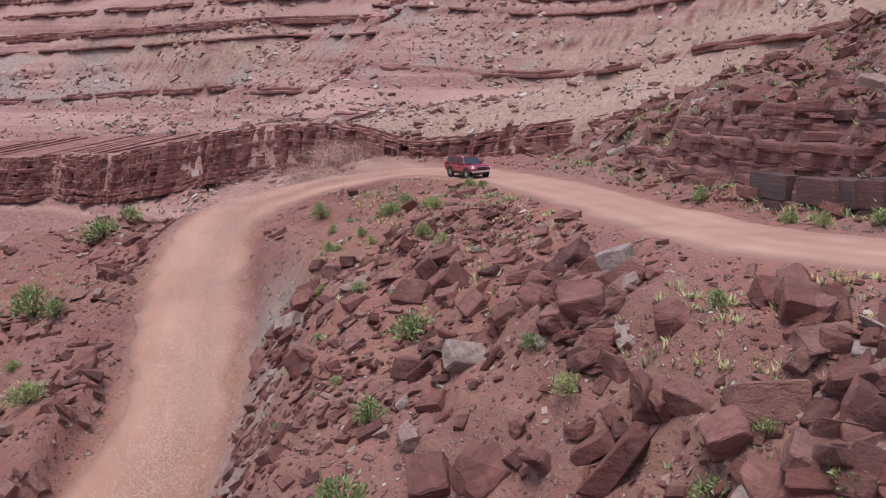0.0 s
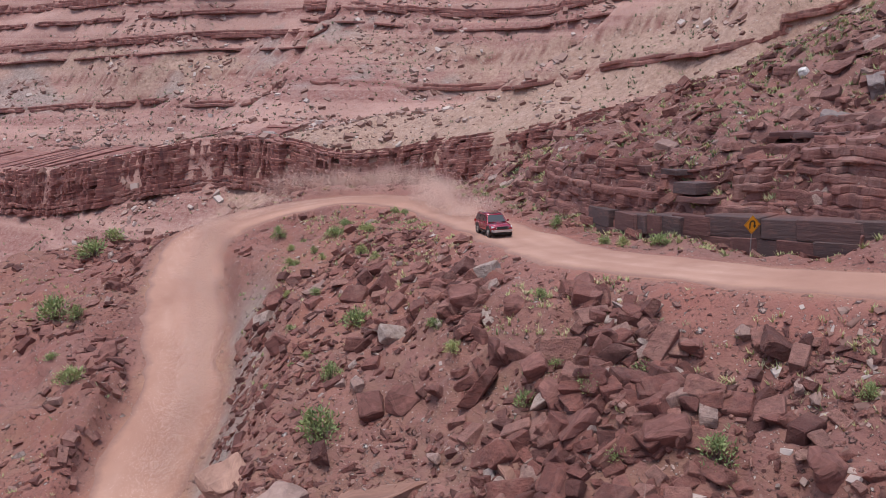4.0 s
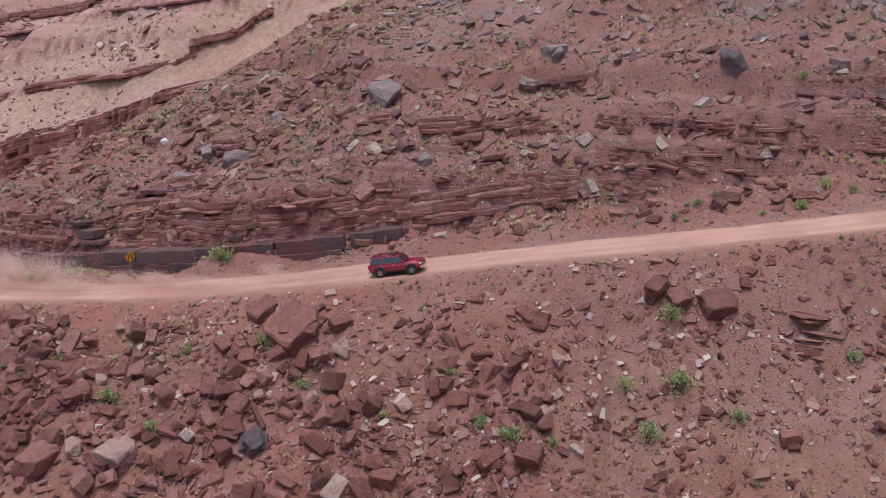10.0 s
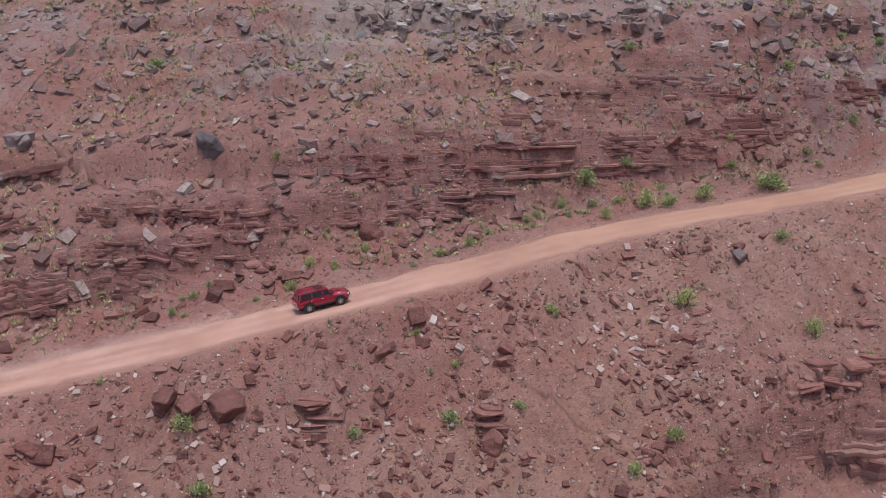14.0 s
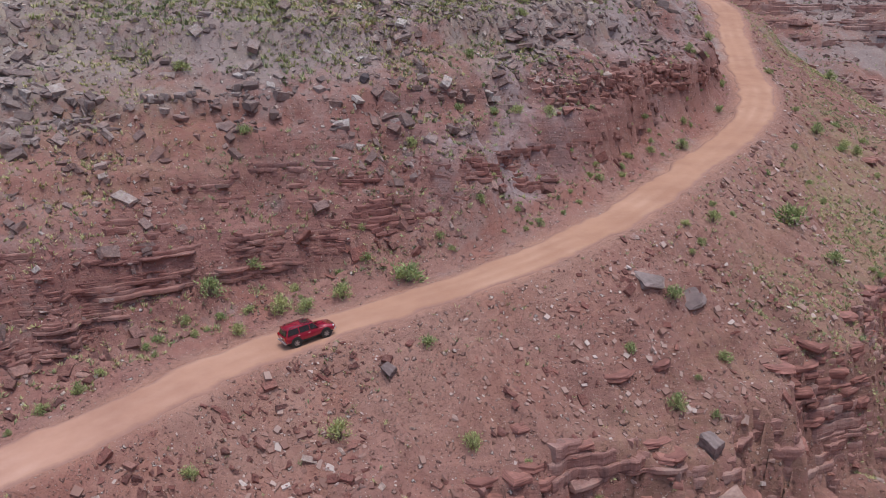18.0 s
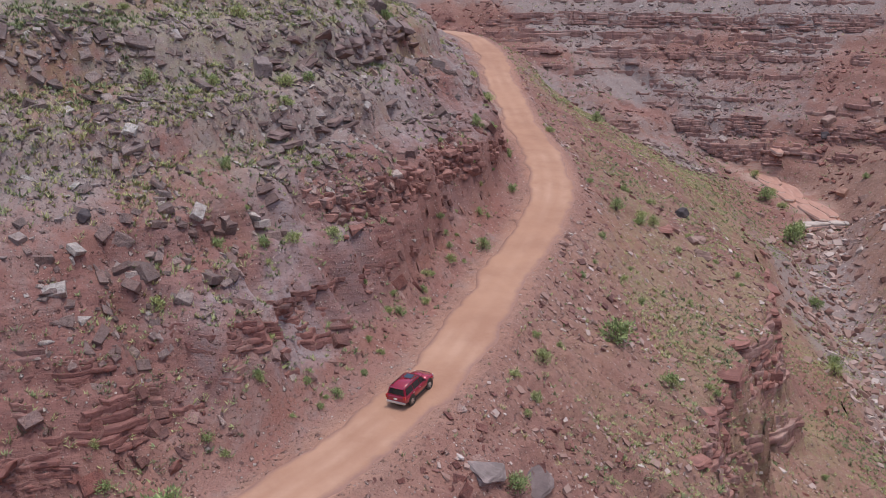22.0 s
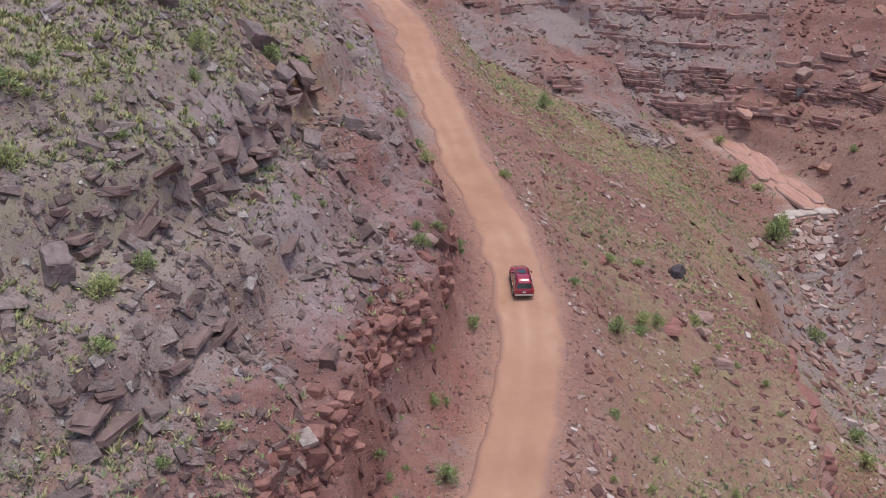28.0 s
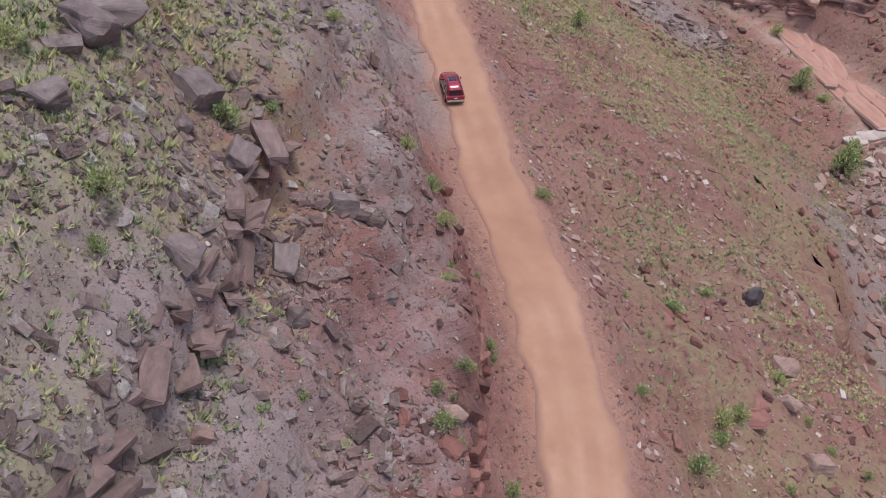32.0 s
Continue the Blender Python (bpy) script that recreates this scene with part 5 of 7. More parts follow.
def ring(x, w, z0, z1, tumble=0.06, chamfer=0.10):
    """A cross-section of the body: half width w at the waist, from z0 to z1."""
    top = w - tumble
    pts = [(w - chamfer, z0), (w, z0 + chamfer), (w, z0 + (z1 - z0) * 0.62), (top + 0.01, z1 - chamfer * 0.7), (top - chamfer, z1)]
    return [(x, y, z) for y, z in pts] + [(x, -y, z) for y, z in pts[::-1]]


CAR_SCALE = 0.885


def build_car():
    car = tagged(new("sport_utility_vehicle"), "dark red four-door off-road SUV with dusty sides, driving the dirt road", "car")
    body = part("body", loft([ring(-2.38, 0.84, 0.58, 1.02), ring(-2.30, 0.92, 0.50, 1.12), ring(-1.6, 0.955, 0.46, 1.16), ring(0.0, 0.955, 0.44, 1.14), ring(0.95, 0.955, 0.46, 1.12),
                              ring(1.7, 0.95, 0.48, 1.06), ring(2.15, 0.90, 0.50, 1.00), ring(2.36, 0.78, 0.56, 0.92)]), PAINT, car, "dark red metallic body")
    bonnet = loft([[(0.92, y, 1.115 + 0.05 * (1 - (y / 0.9) ** 2)) for y in (-0.84, -0.5, -0.25, 0.25, 0.5, 0.84)] + [(0.92, 0.84, 1.06), (0.92, -0.84, 1.06)],
                   [(1.6, y, 1.075 + 0.06 * (1 - (y / 0.9) ** 2)) for y in (-0.82, -0.5, -0.25, 0.25, 0.5, 0.82)] + [(1.6, 0.82, 1.0), (1.6, -0.82, 1.0)],
                   [(2.14, y, 0.985 + 0.04 * (1 - (y / 0.9) ** 2)) for y in (-0.74, -0.5, -0.25, 0.25, 0.5, 0.74)] + [(2.14, 0.74, 0.9), (2.14, -0.74, 0.9)]])
    part("bonnet", bonnet, PAINT, car, "", True)
    part("bonnet_scoop", loft([[(1.0, -0.3, 1.16), (1.0, 0.3, 1.16), (1.0, 0.3, 1.20), (1.0, -0.3, 1.20)], [(1.62, -0.26, 1.12), (1.62, 0.26, 1.12), (1.62, 0.26, 1.165), (1.62, -0.26, 1.165)]]), PAINT, car)
    # Cabin: pillars and roof.
    part("cabin", loft([[(-2.26, 0.86, 1.13), (-2.26, -0.86, 1.13), (-2.02, -0.70, 1.70), (-2.02, 0.70, 1.70)], [(-1.0, 0.88, 1.13), (-1.0, -0.88, 1.13), (-1.0, -0.72, 1.74), (-1.0, 0.72, 1.74)],
                        [(0.1, 0.88, 1.12), (0.1, -0.88, 1.12), (0.1, -0.71, 1.73), (0.1, 0.71, 1.73)], [(0.98, 0.86, 1.10), (0.98, -0.86, 1.10), (0.36, -0.69, 1.69), (0.36, 0.69, 1.69)]]), PAINT, car, "dark red cabin pillars")
    roof = loft([[(-2.06, y, z) for y, z in ((-0.71, 1.69), (-0.45, 1.74), (0.45, 1.74), (0.71, 1.69), (0.70, 1.66), (-0.70, 1.66))], [(-1.0, y, z) for y, z in ((-0.73, 1.74), (-0.45, 1.80), (0.45, 1.80), (0.73, 1.74), (0.72, 1.70), (-0.72, 1.70))],
                 [(0.42, y, z) for y, z in ((-0.69, 1.70), (-0.45, 1.745), (0.45, 1.745), (0.69, 1.70), (0.68, 1.66), (-0.68, 1.66))]])
    part("roof", roof, PAINT, car, "", True)
    part("windscreen", plate([(0.94, -0.76, 1.15), (0.94, 0.76, 1.15), (0.43, 0.63, 1.66), (0.43, -0.63, 1.66)], 0.03, (0.64, 0, 0.77)), GLASS, car, "dark sloping windscreen")
    part("rear_window", plate([(-2.245, 0.72, 1.20), (-2.245, -0.72, 1.20), (-2.06, -0.60, 1.65), (-2.06, 0.60, 1.65)], 0.03, (-0.92, 0, 0.38)), GLASS, car, "dark rear window")
    part("spoiler", box(-2.20, -2.0, -0.64, 0.64, 1.685, 1.73, 0.02), PAINT, car)
    for side in (1, -1):
        def pane(x0, x1, t0, t1, name):
            lo, hi = 0.875, 0.735
            part(name, plate([(x0, side * lo, 1.18), (x1, side * lo, 1.18), (t1, side * hi, 1.66), (t0, side * hi, 1.66)], 0.025, (0, side * 0.96, 0.28)), GLASS, car, "dark tinted side window")
        pane(0.02, 0.78, 0.02, 0.34, "front_window")
        pane(-0.95, -0.06, -0.95, -0.06, "back_window")
        pane(-2.08, -1.05, -1.92, -1.05, "cargo_window")
        mirror = part("mirror", box(0.62, 0.80, side * 0.93, side * 1.10, 1.15, 1.30, 0.03), PAINT, car)
        part("mirror_glass", box(0.61, 0.62, side * 0.95, side * 1.08, 1.17, 1.28), GLASS, mirror)
        lamp = part("headlight", loft([[(2.10, side * 0.56, 0.80), (2.10, side * 0.90, 0.84), (2.10, side * 0.90, 0.97), (2.10, side * 0.56, 0.95)], [(2.38, side * 0.52, 0.79), (2.26, side * 0.85, 0.83), (2.24, side * 0.85, 0.94), (2.36, side * 0.52, 0.92)]]), LAMP, car, "clear headlight")
        part("tail_light", box(-2.42, -2.22, side * 0.70, side * 0.93, 0.86, 1.14, 0.03), TAIL, car, "red tail light")
        part("running_board", box(-1.0, 1.0, side * 0.90, side * 1.02, 0.40, 0.46, 0.02), TRIM, car, "black running board")
        rail = part("roof_rail", box(-1.8, 0.1, side * 0.62, side * 0.66, 1.775, 1.81, 0.012), TRIM, car, "black roof rail")
        for x in (-1.7, -0.85, 0.0):
            part("rail_foot", box(x - 0.05, x + 0.05, side * 0.62, side * 0.655, 1.70, 1.78), TRIM, rail)
        for x in (-0.92, 0.05):
            part("door_handle", box(x - 0.28, x - 0.10, side * 0.945, side * 0.985, 0.99, 1.03, 0.01), CHROME, car, "silver door handle")
        for x in (-1.40, 1.39):
            part("wheel_arch", drum(0.50, side * 0.90 if side > 0 else -0.975, 0.975 if side > 0 else -0.90, 28), TRIM, car, "black wheel arch").location = (x, 0, 0.46)
    part("sunroof", plate([(-0.5, -0.36, 1.792), (0.2, -0.36, 1.768), (0.2, 0.36, 1.768), (-0.5, 0.36, 1.792)], 0.02, (0, 0, 1)), GLASS, car, "dark glass sunroof")
    part("grille", box(2.30, 2.41, -0.50, 0.50, 0.72, 0.94, 0.03), TRIM, car, "black grille")
    part("front_bumper", loft([[(2.20, -0.90, 0.50), (2.20, 0.90, 0.50), (2.20, 0.90, 0.70), (2.20, -0.90, 0.70)], [(2.44, -0.70, 0.50), (2.44, 0.70, 0.50), (2.46, 0.70, 0.66), (2.46, -0.70, 0.66)]]), CHROME, car, "silver front bumper")
    part("rear_bumper", box(-2.47, -2.25, -0.86, 0.86, 0.48, 0.66, 0.03), CHROME, car, "silver rear bumper")
    part("number_plate", box(-2.425, -2.395, -0.16, 0.16, 0.80, 0.94), WHITE, car, "plain white plate")
    part("underbody", box(-2.2, 2.15, -0.7, 0.7, 0.30, 0.50), TRIM, car)
    wheels = []
    for x in (-1.40, 1.39):
        for side in (1, -1):
            wheel = new("wheel")
            wheel.parent = car
            wheel.location = (x, side * 0.83, 0.39)
            part("tyre", drum(0.39, -0.135, 0.135, 32, 0.05), RUBBER, wheel, "dusty black tyre")
            rim = part("rim", drum(0.255, -0.02 + side * 0.10, 0.02 + side * 0.125, 24), TRIM, wheel)
            for k in range(6):
                spoke = box(-0.045, 0.045, side * 0.115, side * 0.155, 0.04, 0.25, 0.008)
                bmesh.ops.rotate(spoke, verts=spoke.verts, cent=(0, 0, 0), matrix=Matrix.Rotation(radians(60 * k), 3, "Y"))
                part("spoke", spoke, ALLOY, rim, "silver alloy spoke")
            part("hub", drum(0.07, side * 0.11 - 0.02, side * 0.16 + 0.01, 12), ALLOY, rim)
            lip = bmesh.new()
            bmesh.ops.create_cone(lip, cap_ends=False, segments=28, radius1=0.27, radius2=0.25, depth=0.06, matrix=Matrix.Translation((0, side * 0.13, 0)) @ Matrix.Rotation(radians(-90 * side), 4, "X"))
            part("rim_lip", lip, ALLOY, rim)
            wheels.append(wheel)
    for ob in car.children_recursive:
        ob.location *= CAR_SCALE
        if ob.data:
            ob.data.transform(Matrix.Scale(CAR_SCALE, 4))
    return car, wheels


CAR, WHEELS = build_car()

# ---- the road sign ----
YELLOW, BLACK, STEEL = plain("amber_sign_sheeting", (0.78, 0.32, 0.015), 0.45), plain("black_sign_ink", (0.02, 0.02, 0.02), 0.5), plain("galvanised_post", (0.36, 0.34, 0.33), 0.5, 0.6)


def build_sign():
    x, y = 21.7, 34.4
    sign = tagged(new("hairpin_sign"), "amber diamond hairpin-bend warning sign on a thin steel post", "road sign")
    sign.matrix_world = pose(x, y, float(height_at(x, y)[0]) - 0.1, 0, 0, 14)
    part("post", box(-0.03, 0.03, -0.012, 0.02, 0, 2.55, 0.006), STEEL, sign, "thin galvanised post")
    panel = part("panel", plate([(0, -0.03, 1.42), (0.56, -0.03, 1.98), (0, -0.03, 2.54), (-0.56, -0.03, 1.98)], 0.012, (0, 1, 0)), YELLOW, sign, "amber diamond panel")
    part("border", loft([[(0, -0.034, 1.46), (0.52, -0.034, 1.98), (0, -0.034, 2.50), (-0.52, -0.034, 1.98)], [(0, -0.034, 1.49), (0.49, -0.034, 1.98), (0, -0.034, 2.47), (-0.49, -0.034, 1.98)]], False), BLACK, panel)
    # A hooked arrow: up, round and down again.
    mids = [(-0.16, 1.74), (-0.16, 2.02)] + [(-0.0 + 0.16 * math.cos(a), 2.04 + 0.16 * math.sin(a)) for a in np.linspace(math.pi, 0, 9)] + [(0.16, 2.0), (0.16, 1.92)]
    rings = []
    for k, (u, w) in enumerate(mids):
        a, b = mids[max(k - 1, 0)], mids[min(k + 1, len(mids) - 1)]
        t = Vector((b[0] - a[0], b[1] - a[1])).normalized() * 0.045
        rings.append([(u - t.y, -0.037, w + t.x), (u + t.y, -0.037, w - t.x), (u + t.y, -0.031, w - t.x), (u - t.y, -0.031, w + t.x)])
    part("arrow", loft(rings), BLACK, panel, "black hooked arrow")
    part("arrow_head", plate([(0.04, -0.037, 1.93), (0.28, -0.037, 1.93), (0.16, -0.037, 1.77)], 0.006, (0, 1, 0)), BLACK, panel)


build_sign()

# ---- boulders that stand out ----
ORANGE_STONE = [(-8.7, 31.8, 4.6, 3.4), (-0.1, 24.1, 6.8, 2.9), (2, 19.6, 3.7, 3.7), (5.7, 20.6, 3.7, 2.7), (227.2, -193.2, 4.6, 3.6), (232.1, -189.8, 3.4, 2.6), (218.7, -178.8, 4.4, 2.4), (192.5, -166.5, 5.2, 4.2), (189, -163, 3.4, 2.6), (213, -166.5, 2.6, 2.0), (222, -184.5, 3.0, 2.2)]
PALE_STONE = [(224.9, -178.3, 2.4, 1.8), (227, -181.5, 2.8, 2.0), (205, -166, 2.2, 1.8), (234.5, -158.5, 2.8, 1.6), (230, -172.5, 3.2, 2.2), (232, -174.5, 2.6, 1.8), (-4.6, 53.2, 3, 1.6), (-1.3, 33.5, 1, 0.8), (20.7, 48.8, 1.8, 1.2), (16.7, 21.7, 1, 1.2), (2.5, 24.7, 1.2, 0.9), (10.5, 13.7, 1.5, 2.7), (12.6, 12, 2.8, 2.1), (17.5, 17.5, 0.8, 0.7), (18, 16.8, 0.8, 0.6), (20.6, 10.5, 1.3, 1.2), (-5.3, 24.8, 3.3, 1.8), (20.7, 48.6, 1.7, 1.1), (29.4, 1.3, 1.3, 0.8), (35.3, -6.2, 1.4, 0.9), (13.5, 12.3, 2.4, 1.6), (54.5, 6.1, 0.8, 1.2), (37.5, -5.1, 1.4, 1), (98.7, -67, 1.1, 0.9), (79.5, -65.9, 2.6, 1.8), (156.4, -106.8, 2.7, 2), (141.2, -72.1, 1.8, 1.5), (137, -59.2, 1.2, 1.5), (151.1, -103.5, 1.9, 1.7), (145, -102.1, 2.3, 1.4)]
RED_STONE = [(6.5, 28.3, 1.6, 3), (10.9, 24.9, 2.3, 2.1), (7.5, 24.9, 1.5, 1.3), (8.5, 23.2, 2.6, 1.1), (10.4, 23, 1.6, 1.2), (1.2, 29.9, 2.1, 1.7), (-0.5, 31.2, 2, 1.2), (-6.9, 46.2, 3.1, 2.7), (3.6, 38.4, 1.4, 1.6), (5.1, 34.6, 2, 1.7), (7.5, 31, 1.8, 1.4), (11.2, 30.7, 1.8, 1), (11.2, 28.5, 1.1, 0.8), (5.4, 30.5, 1.5, 1.7), (2.4, 30.8, 1, 1), (2.9, 29, 1.6, 1.5), (-21.7, 57.1, 2.2, 1.6), (-24, 69.4, 1.7, 1.1), (6.1, 28.6, 2, 2.8), (11.2, 24.1, 2.8, 2.1), (14.5, 22.5, 1.7, 2.1), (8.8, 20.8, 3, 2), (13.1, 19.8, 2, 2), (8.1, 14.6, 3.4, 2.5)]
RED_STONE += [(17, 13.1, 2.3, 2), (12.2, 18.1, 2.4, 2.1), (26.7, 8.1, 1.8, 2.7), (25.3, 14.2, 2.7, 1.4), (26.6, 11.4, 3.4, 1.9), (26.5, 8.3, 1.8, 2.4), (25.8, 2.4, 1.9, 1.5), (33.1, -7.7, 2, 1.8), (44.5, -7.3, 1.9, 2.5), (45.1, -8.7, 1.7, 2.3), (26.3, 11.4, 4.1, 2.1), (68.6, -9.7, 2.7, 2.2), (46.6, -10.5, 2.6, 2.2), (55.9, -26.6, 2.6, 2.6), (45.2, -18.2, 1.5, 1.1), (60.3, -25.6, 2.1, 1), (56.1, -18, 2.5, 0.8), (91.8, -40.1, 1.4, 1.2), (89.7, -30.4, 2.3, 1.9), (140.9, -69.4, 1.6, 0.7), (139.3, -71.3, 1.8, 0.7)]
RED_STONE += [(142.3, -69.4, 1.5, 0.7)]
GREY_STONE = [(34.3, 39.2, 3.4, 2.5), (30.5, 43.3, 3.5, 1.9), (33.4, 44.1, 1.9, 1.4), (39.8, 41.8, 2.9, 1.4), (45.8, 30.6, 4.3, 2.4), (58.8, 20.1, 2.4, 2), (43.8, 20, 1.7, 1.7), (58.8, 20.6, 2.5, 2.1), (55.6, 20.4, 1.9, 2.2), (77.2, -39.3, 1.3, 0.7), (81.4, -64.6, 2.2, 2.5), (91.1, -60.4, 3.6, 0.6), (93, -64.4, 3.8, 0.45), (155.5, -57.8, 4.2, 2.4), (143.7, -59.6, 2.4, 1.7), (125, -47.4, 2.3, 1.7), (132.6, -42.8, 2.5, 1.7), (156.7, -58.2, 5.8, 3.1), (149.6, -55.1, 2.7, 2.2), (157.2, -62, 3.4, 2.5), (175.9, -74.4, 3.4, 2.7), (149.1, -65, 2.5, 1.4), (144.4, -64.7, 2, 1.9), (153.2, -61.2, 1.9, 1.3)]
GREY_STONE += [(153.6, -63.8, 2.3, 1.3), (154.4, -69.6, 2.1, 1.5), (149, -70.9, 1.3, 1.1)]
DARK_STONE = [(228.4, -171.1, 3.2, 2.6), (20.5, 6.3, 2.8, 1.4), (20.5, 6.2, 2.3, 1.5), (66.3, 5.2, 3.4, 3), (103, -34.3, 1.5, 1.6), (162.8, -107.3, 2.9, 2.6)]
LEDGE_STONE = [(79.4, -66.9, 5.2, 2.2), (50.4, -15.4, 3.9, 2.6), (56.9, -26.3, 3.0, 2.2), (228, -196, 8.5, 4.0), (220, -182, 5.0, 1.6)]
WHITE_STONE = [(31.9, 52.2, 1.2, 1), (79.8, 1.5, 0.7, 2.3)]


def tone_material(name, dark, light):
    m = shader(name, 0.9)
    n = Nodes(m)
    p = n.coord()
    pick = n.n.new("ShaderNodeObjectInfo").outputs["Random"]
    c = n.mix(pick, dark, light)
    bed = n.noise(p, 2.2, 5, 0.7, (0.5, 0.5, 4.0))
    c = n.mix(n.ramp(bed, [(0.36, 0.6), (0.6, 0.0)]), c, tuple(v * 0.42 for v in dark))
    c = n.mix(n.ramp(n.noise(p, 1.6, 6, 0.7), [(0.5, 0.0), (0.72, 0.55)]), c, tuple(min(0.6, v * 1.45) for v in light))
    n.colour(c)
    n.bump(n.math("ADD", n.noise(p, 5.0, 6, 0.7), bed), 0.7, 0.07)
    return m


KINDS = [
    (RED_STONE, tone_material("red_boulder", (0.155, 0.064, 0.054), (0.265, 0.118, 0.098)), "angular red-brown sandstone boulder resting on the scree slope"),
    (PALE_STONE, tone_material("pale_boulder", (0.265, 0.158, 0.134), (0.38, 0.26, 0.222)), "pale pinkish-grey sandstone block among red rubble"),
    (GREY_STONE, tone_material("grey_boulder", (0.16, 0.118, 0.115), (0.27, 0.215, 0.205)), "grey weathered sandstone slab lying on the hillside"),
    (DARK_STONE, tone_material("dark_boulder", (0.075, 0.060, 0.065), (0.13, 0.105, 0.11)), "dark grey varnished boulder on the slope"),
    (LEDGE_STONE, tone_material("ledge_boulder", (0.20, 0.086, 0.070), (0.30, 0.142, 0.115)), "stack of weathered red-brown sandstone ledges on the slope"),
    (ORANGE_STONE, tone_material("orange_boulder", (0.30, 0.155, 0.115), (0.43, 0.25, 0.19)), "large weathered orange sandstone boulder resting on the slope"),
    (WHITE_STONE, tone_material("white_boulder", (0.55, 0.51, 0.49), (0.68, 0.65, 0.63)), "small whitish rock on the red slope"),
]


def boulder_mesh(seed):
    rng = np.random.default_rng(seed)
    bm = hull(block_points(rng, 0.75) if seed % 2 else shard_points(rng, 13))
    bmesh.ops.dissolve_limit(bm, angle_limit=radians(9), verts=bm.verts, edges=bm.edges)
    bmesh.ops.bevel(bm, geom=bm.edges[:], offset=0.035, segments=1, affect="EDGES")
    bmesh.ops.triangulate(bm, faces=bm.faces)
    bmesh.ops.subdivide_edges(bm, edges=[e for e in bm.edges if e.calc_length() > 0.22], cuts=2)
    bmesh.ops.triangulate(bm, faces=bm.faces)
    for v in bm.verts:
        p, q = v.co * 3.5, v.co * 10
        v.co += Vector([noise.noise(p + Vector((seed, 9 * k, 0))) * 0.07 + noise.noise(q + Vector((seed, 5 * k, 3))) * 0.028 for k in range(3)])
    me = bpy.data.meshes.new("boulder")
    bm.to_mesh(me)
    bm.free()
    return me


def build_outcrops(spots, material, label):
    """Outcrops of flat ledges lying one on another."""
    rng = np.random.default_rng(58)
    meshes = []
    for k in range(8):
        pts = []
        for a in np.linspace(0, 2 * math.pi, 12)[:-1]:
            r = 0.5 * rng.uniform(0.74, 1.05) / max(abs(math.cos(a)), abs(math.sin(a))) ** 0.6
            for z, f in ((-0.5, 0.9), (-0.15, 1.0), (0.25, 0.98), (0.5, 0.86)):
                pts.append(np.array((math.cos(a) * r * f, math.sin(a) * r * f, z)))
        bm = hull(pts)
        for v in bm.verts:
            v.co.xy += Vector((noise.noise(v.co * 3 + Vector((k, 0, 0))), noise.noise(v.co * 3 + Vector((0, k, 9))))) * 0.07
        me = bpy.data.meshes.new("ledge")
        bm.to_mesh(me)
        bm.free()
        me.materials.append(material)
        meshes.append(me)
    for x, y, w, h in spots:
        root = tagged(new("outcrop"), label, "outcrop", "boulders on the slopes")
        tx, ty = (float(v[0]) for v in slope_at(np.array([x]), np.array([y]), 2.0))
        run_up = math.hypot(tx, ty) + 0.01
        root.matrix_world = pose(x, y, float(height_at(x, y)[0]) + 0.08 * h, 0, 0, math.degrees(math.atan2(ty, tx)) - 90)
        z, layers = -0.8 * h, int(rng.integers(7, 11))
        for k in range(layers):
            t = 1.15 * h / layers * rng.uniform(0.5, 1.7)
            grow = 1.05 - 0.25 * (k / layers) ** 2 + rng.uniform(-0.14, 0.12)
            ob = new("ledge", meshes[rng.integers(0, 8)])
            ob.parent = root
            ob.matrix_local = pose(rng.normal(0, 0.08) * w, rng.normal(0, 0.05) * w + 0.35 * k * t, z + t / 2, rng.normal(0, 2), rng.normal(0, 2), rng.choice((0, 180)) + rng.uniform(-30, 30)) @ Matrix.Diagonal((w * grow * rng.uniform(0.8, 1.1), w * 0.75 * grow, t * 1.1, 1))
            z += t


def build_boulders():
    rng = random.Random(4)
    for spots, material, label in KINDS:
        meshes = []
        if spots is LEDGE_STONE:
            build_outcrops(spots, material, label)
            continue
        for k in range(5):
            me = boulder_mesh(len(label) * 10 + (k * 2 if spots is DARK_STONE else k))
            me.materials.append(material)
            meshes.append(me)
        for x, y, w, h in spots:
            ob = tagged(new("boulder", rng.choice(meshes)), label, "boulder", "boulders on the slopes")
            z = float(height_at(x, y)[0])
            tx, ty = (float(v[0]) for v in slope_at(np.array([x]), np.array([y])))
            lean = 0.6
            turn = turned(np.array([rng.uniform(0, 6.3)]), np.array([tx * lean + rng.gauss(0, 0.1)]), np.array([ty * lean + rng.gauss(0, 0.1)]))[0]
            hh = min(h * 1.15, w * 0.85)
            ob.matrix_world = Matrix.Translation((x, y, z + hh * (0.16 if w < 2.4 else 0.02))) @ Matrix(turn.tolist()).to_4x4() @ Matrix.Diagonal((w * 0.95, w * rng.uniform(0.55, 0.85), hh * 0.95, 1))


build_boulders()


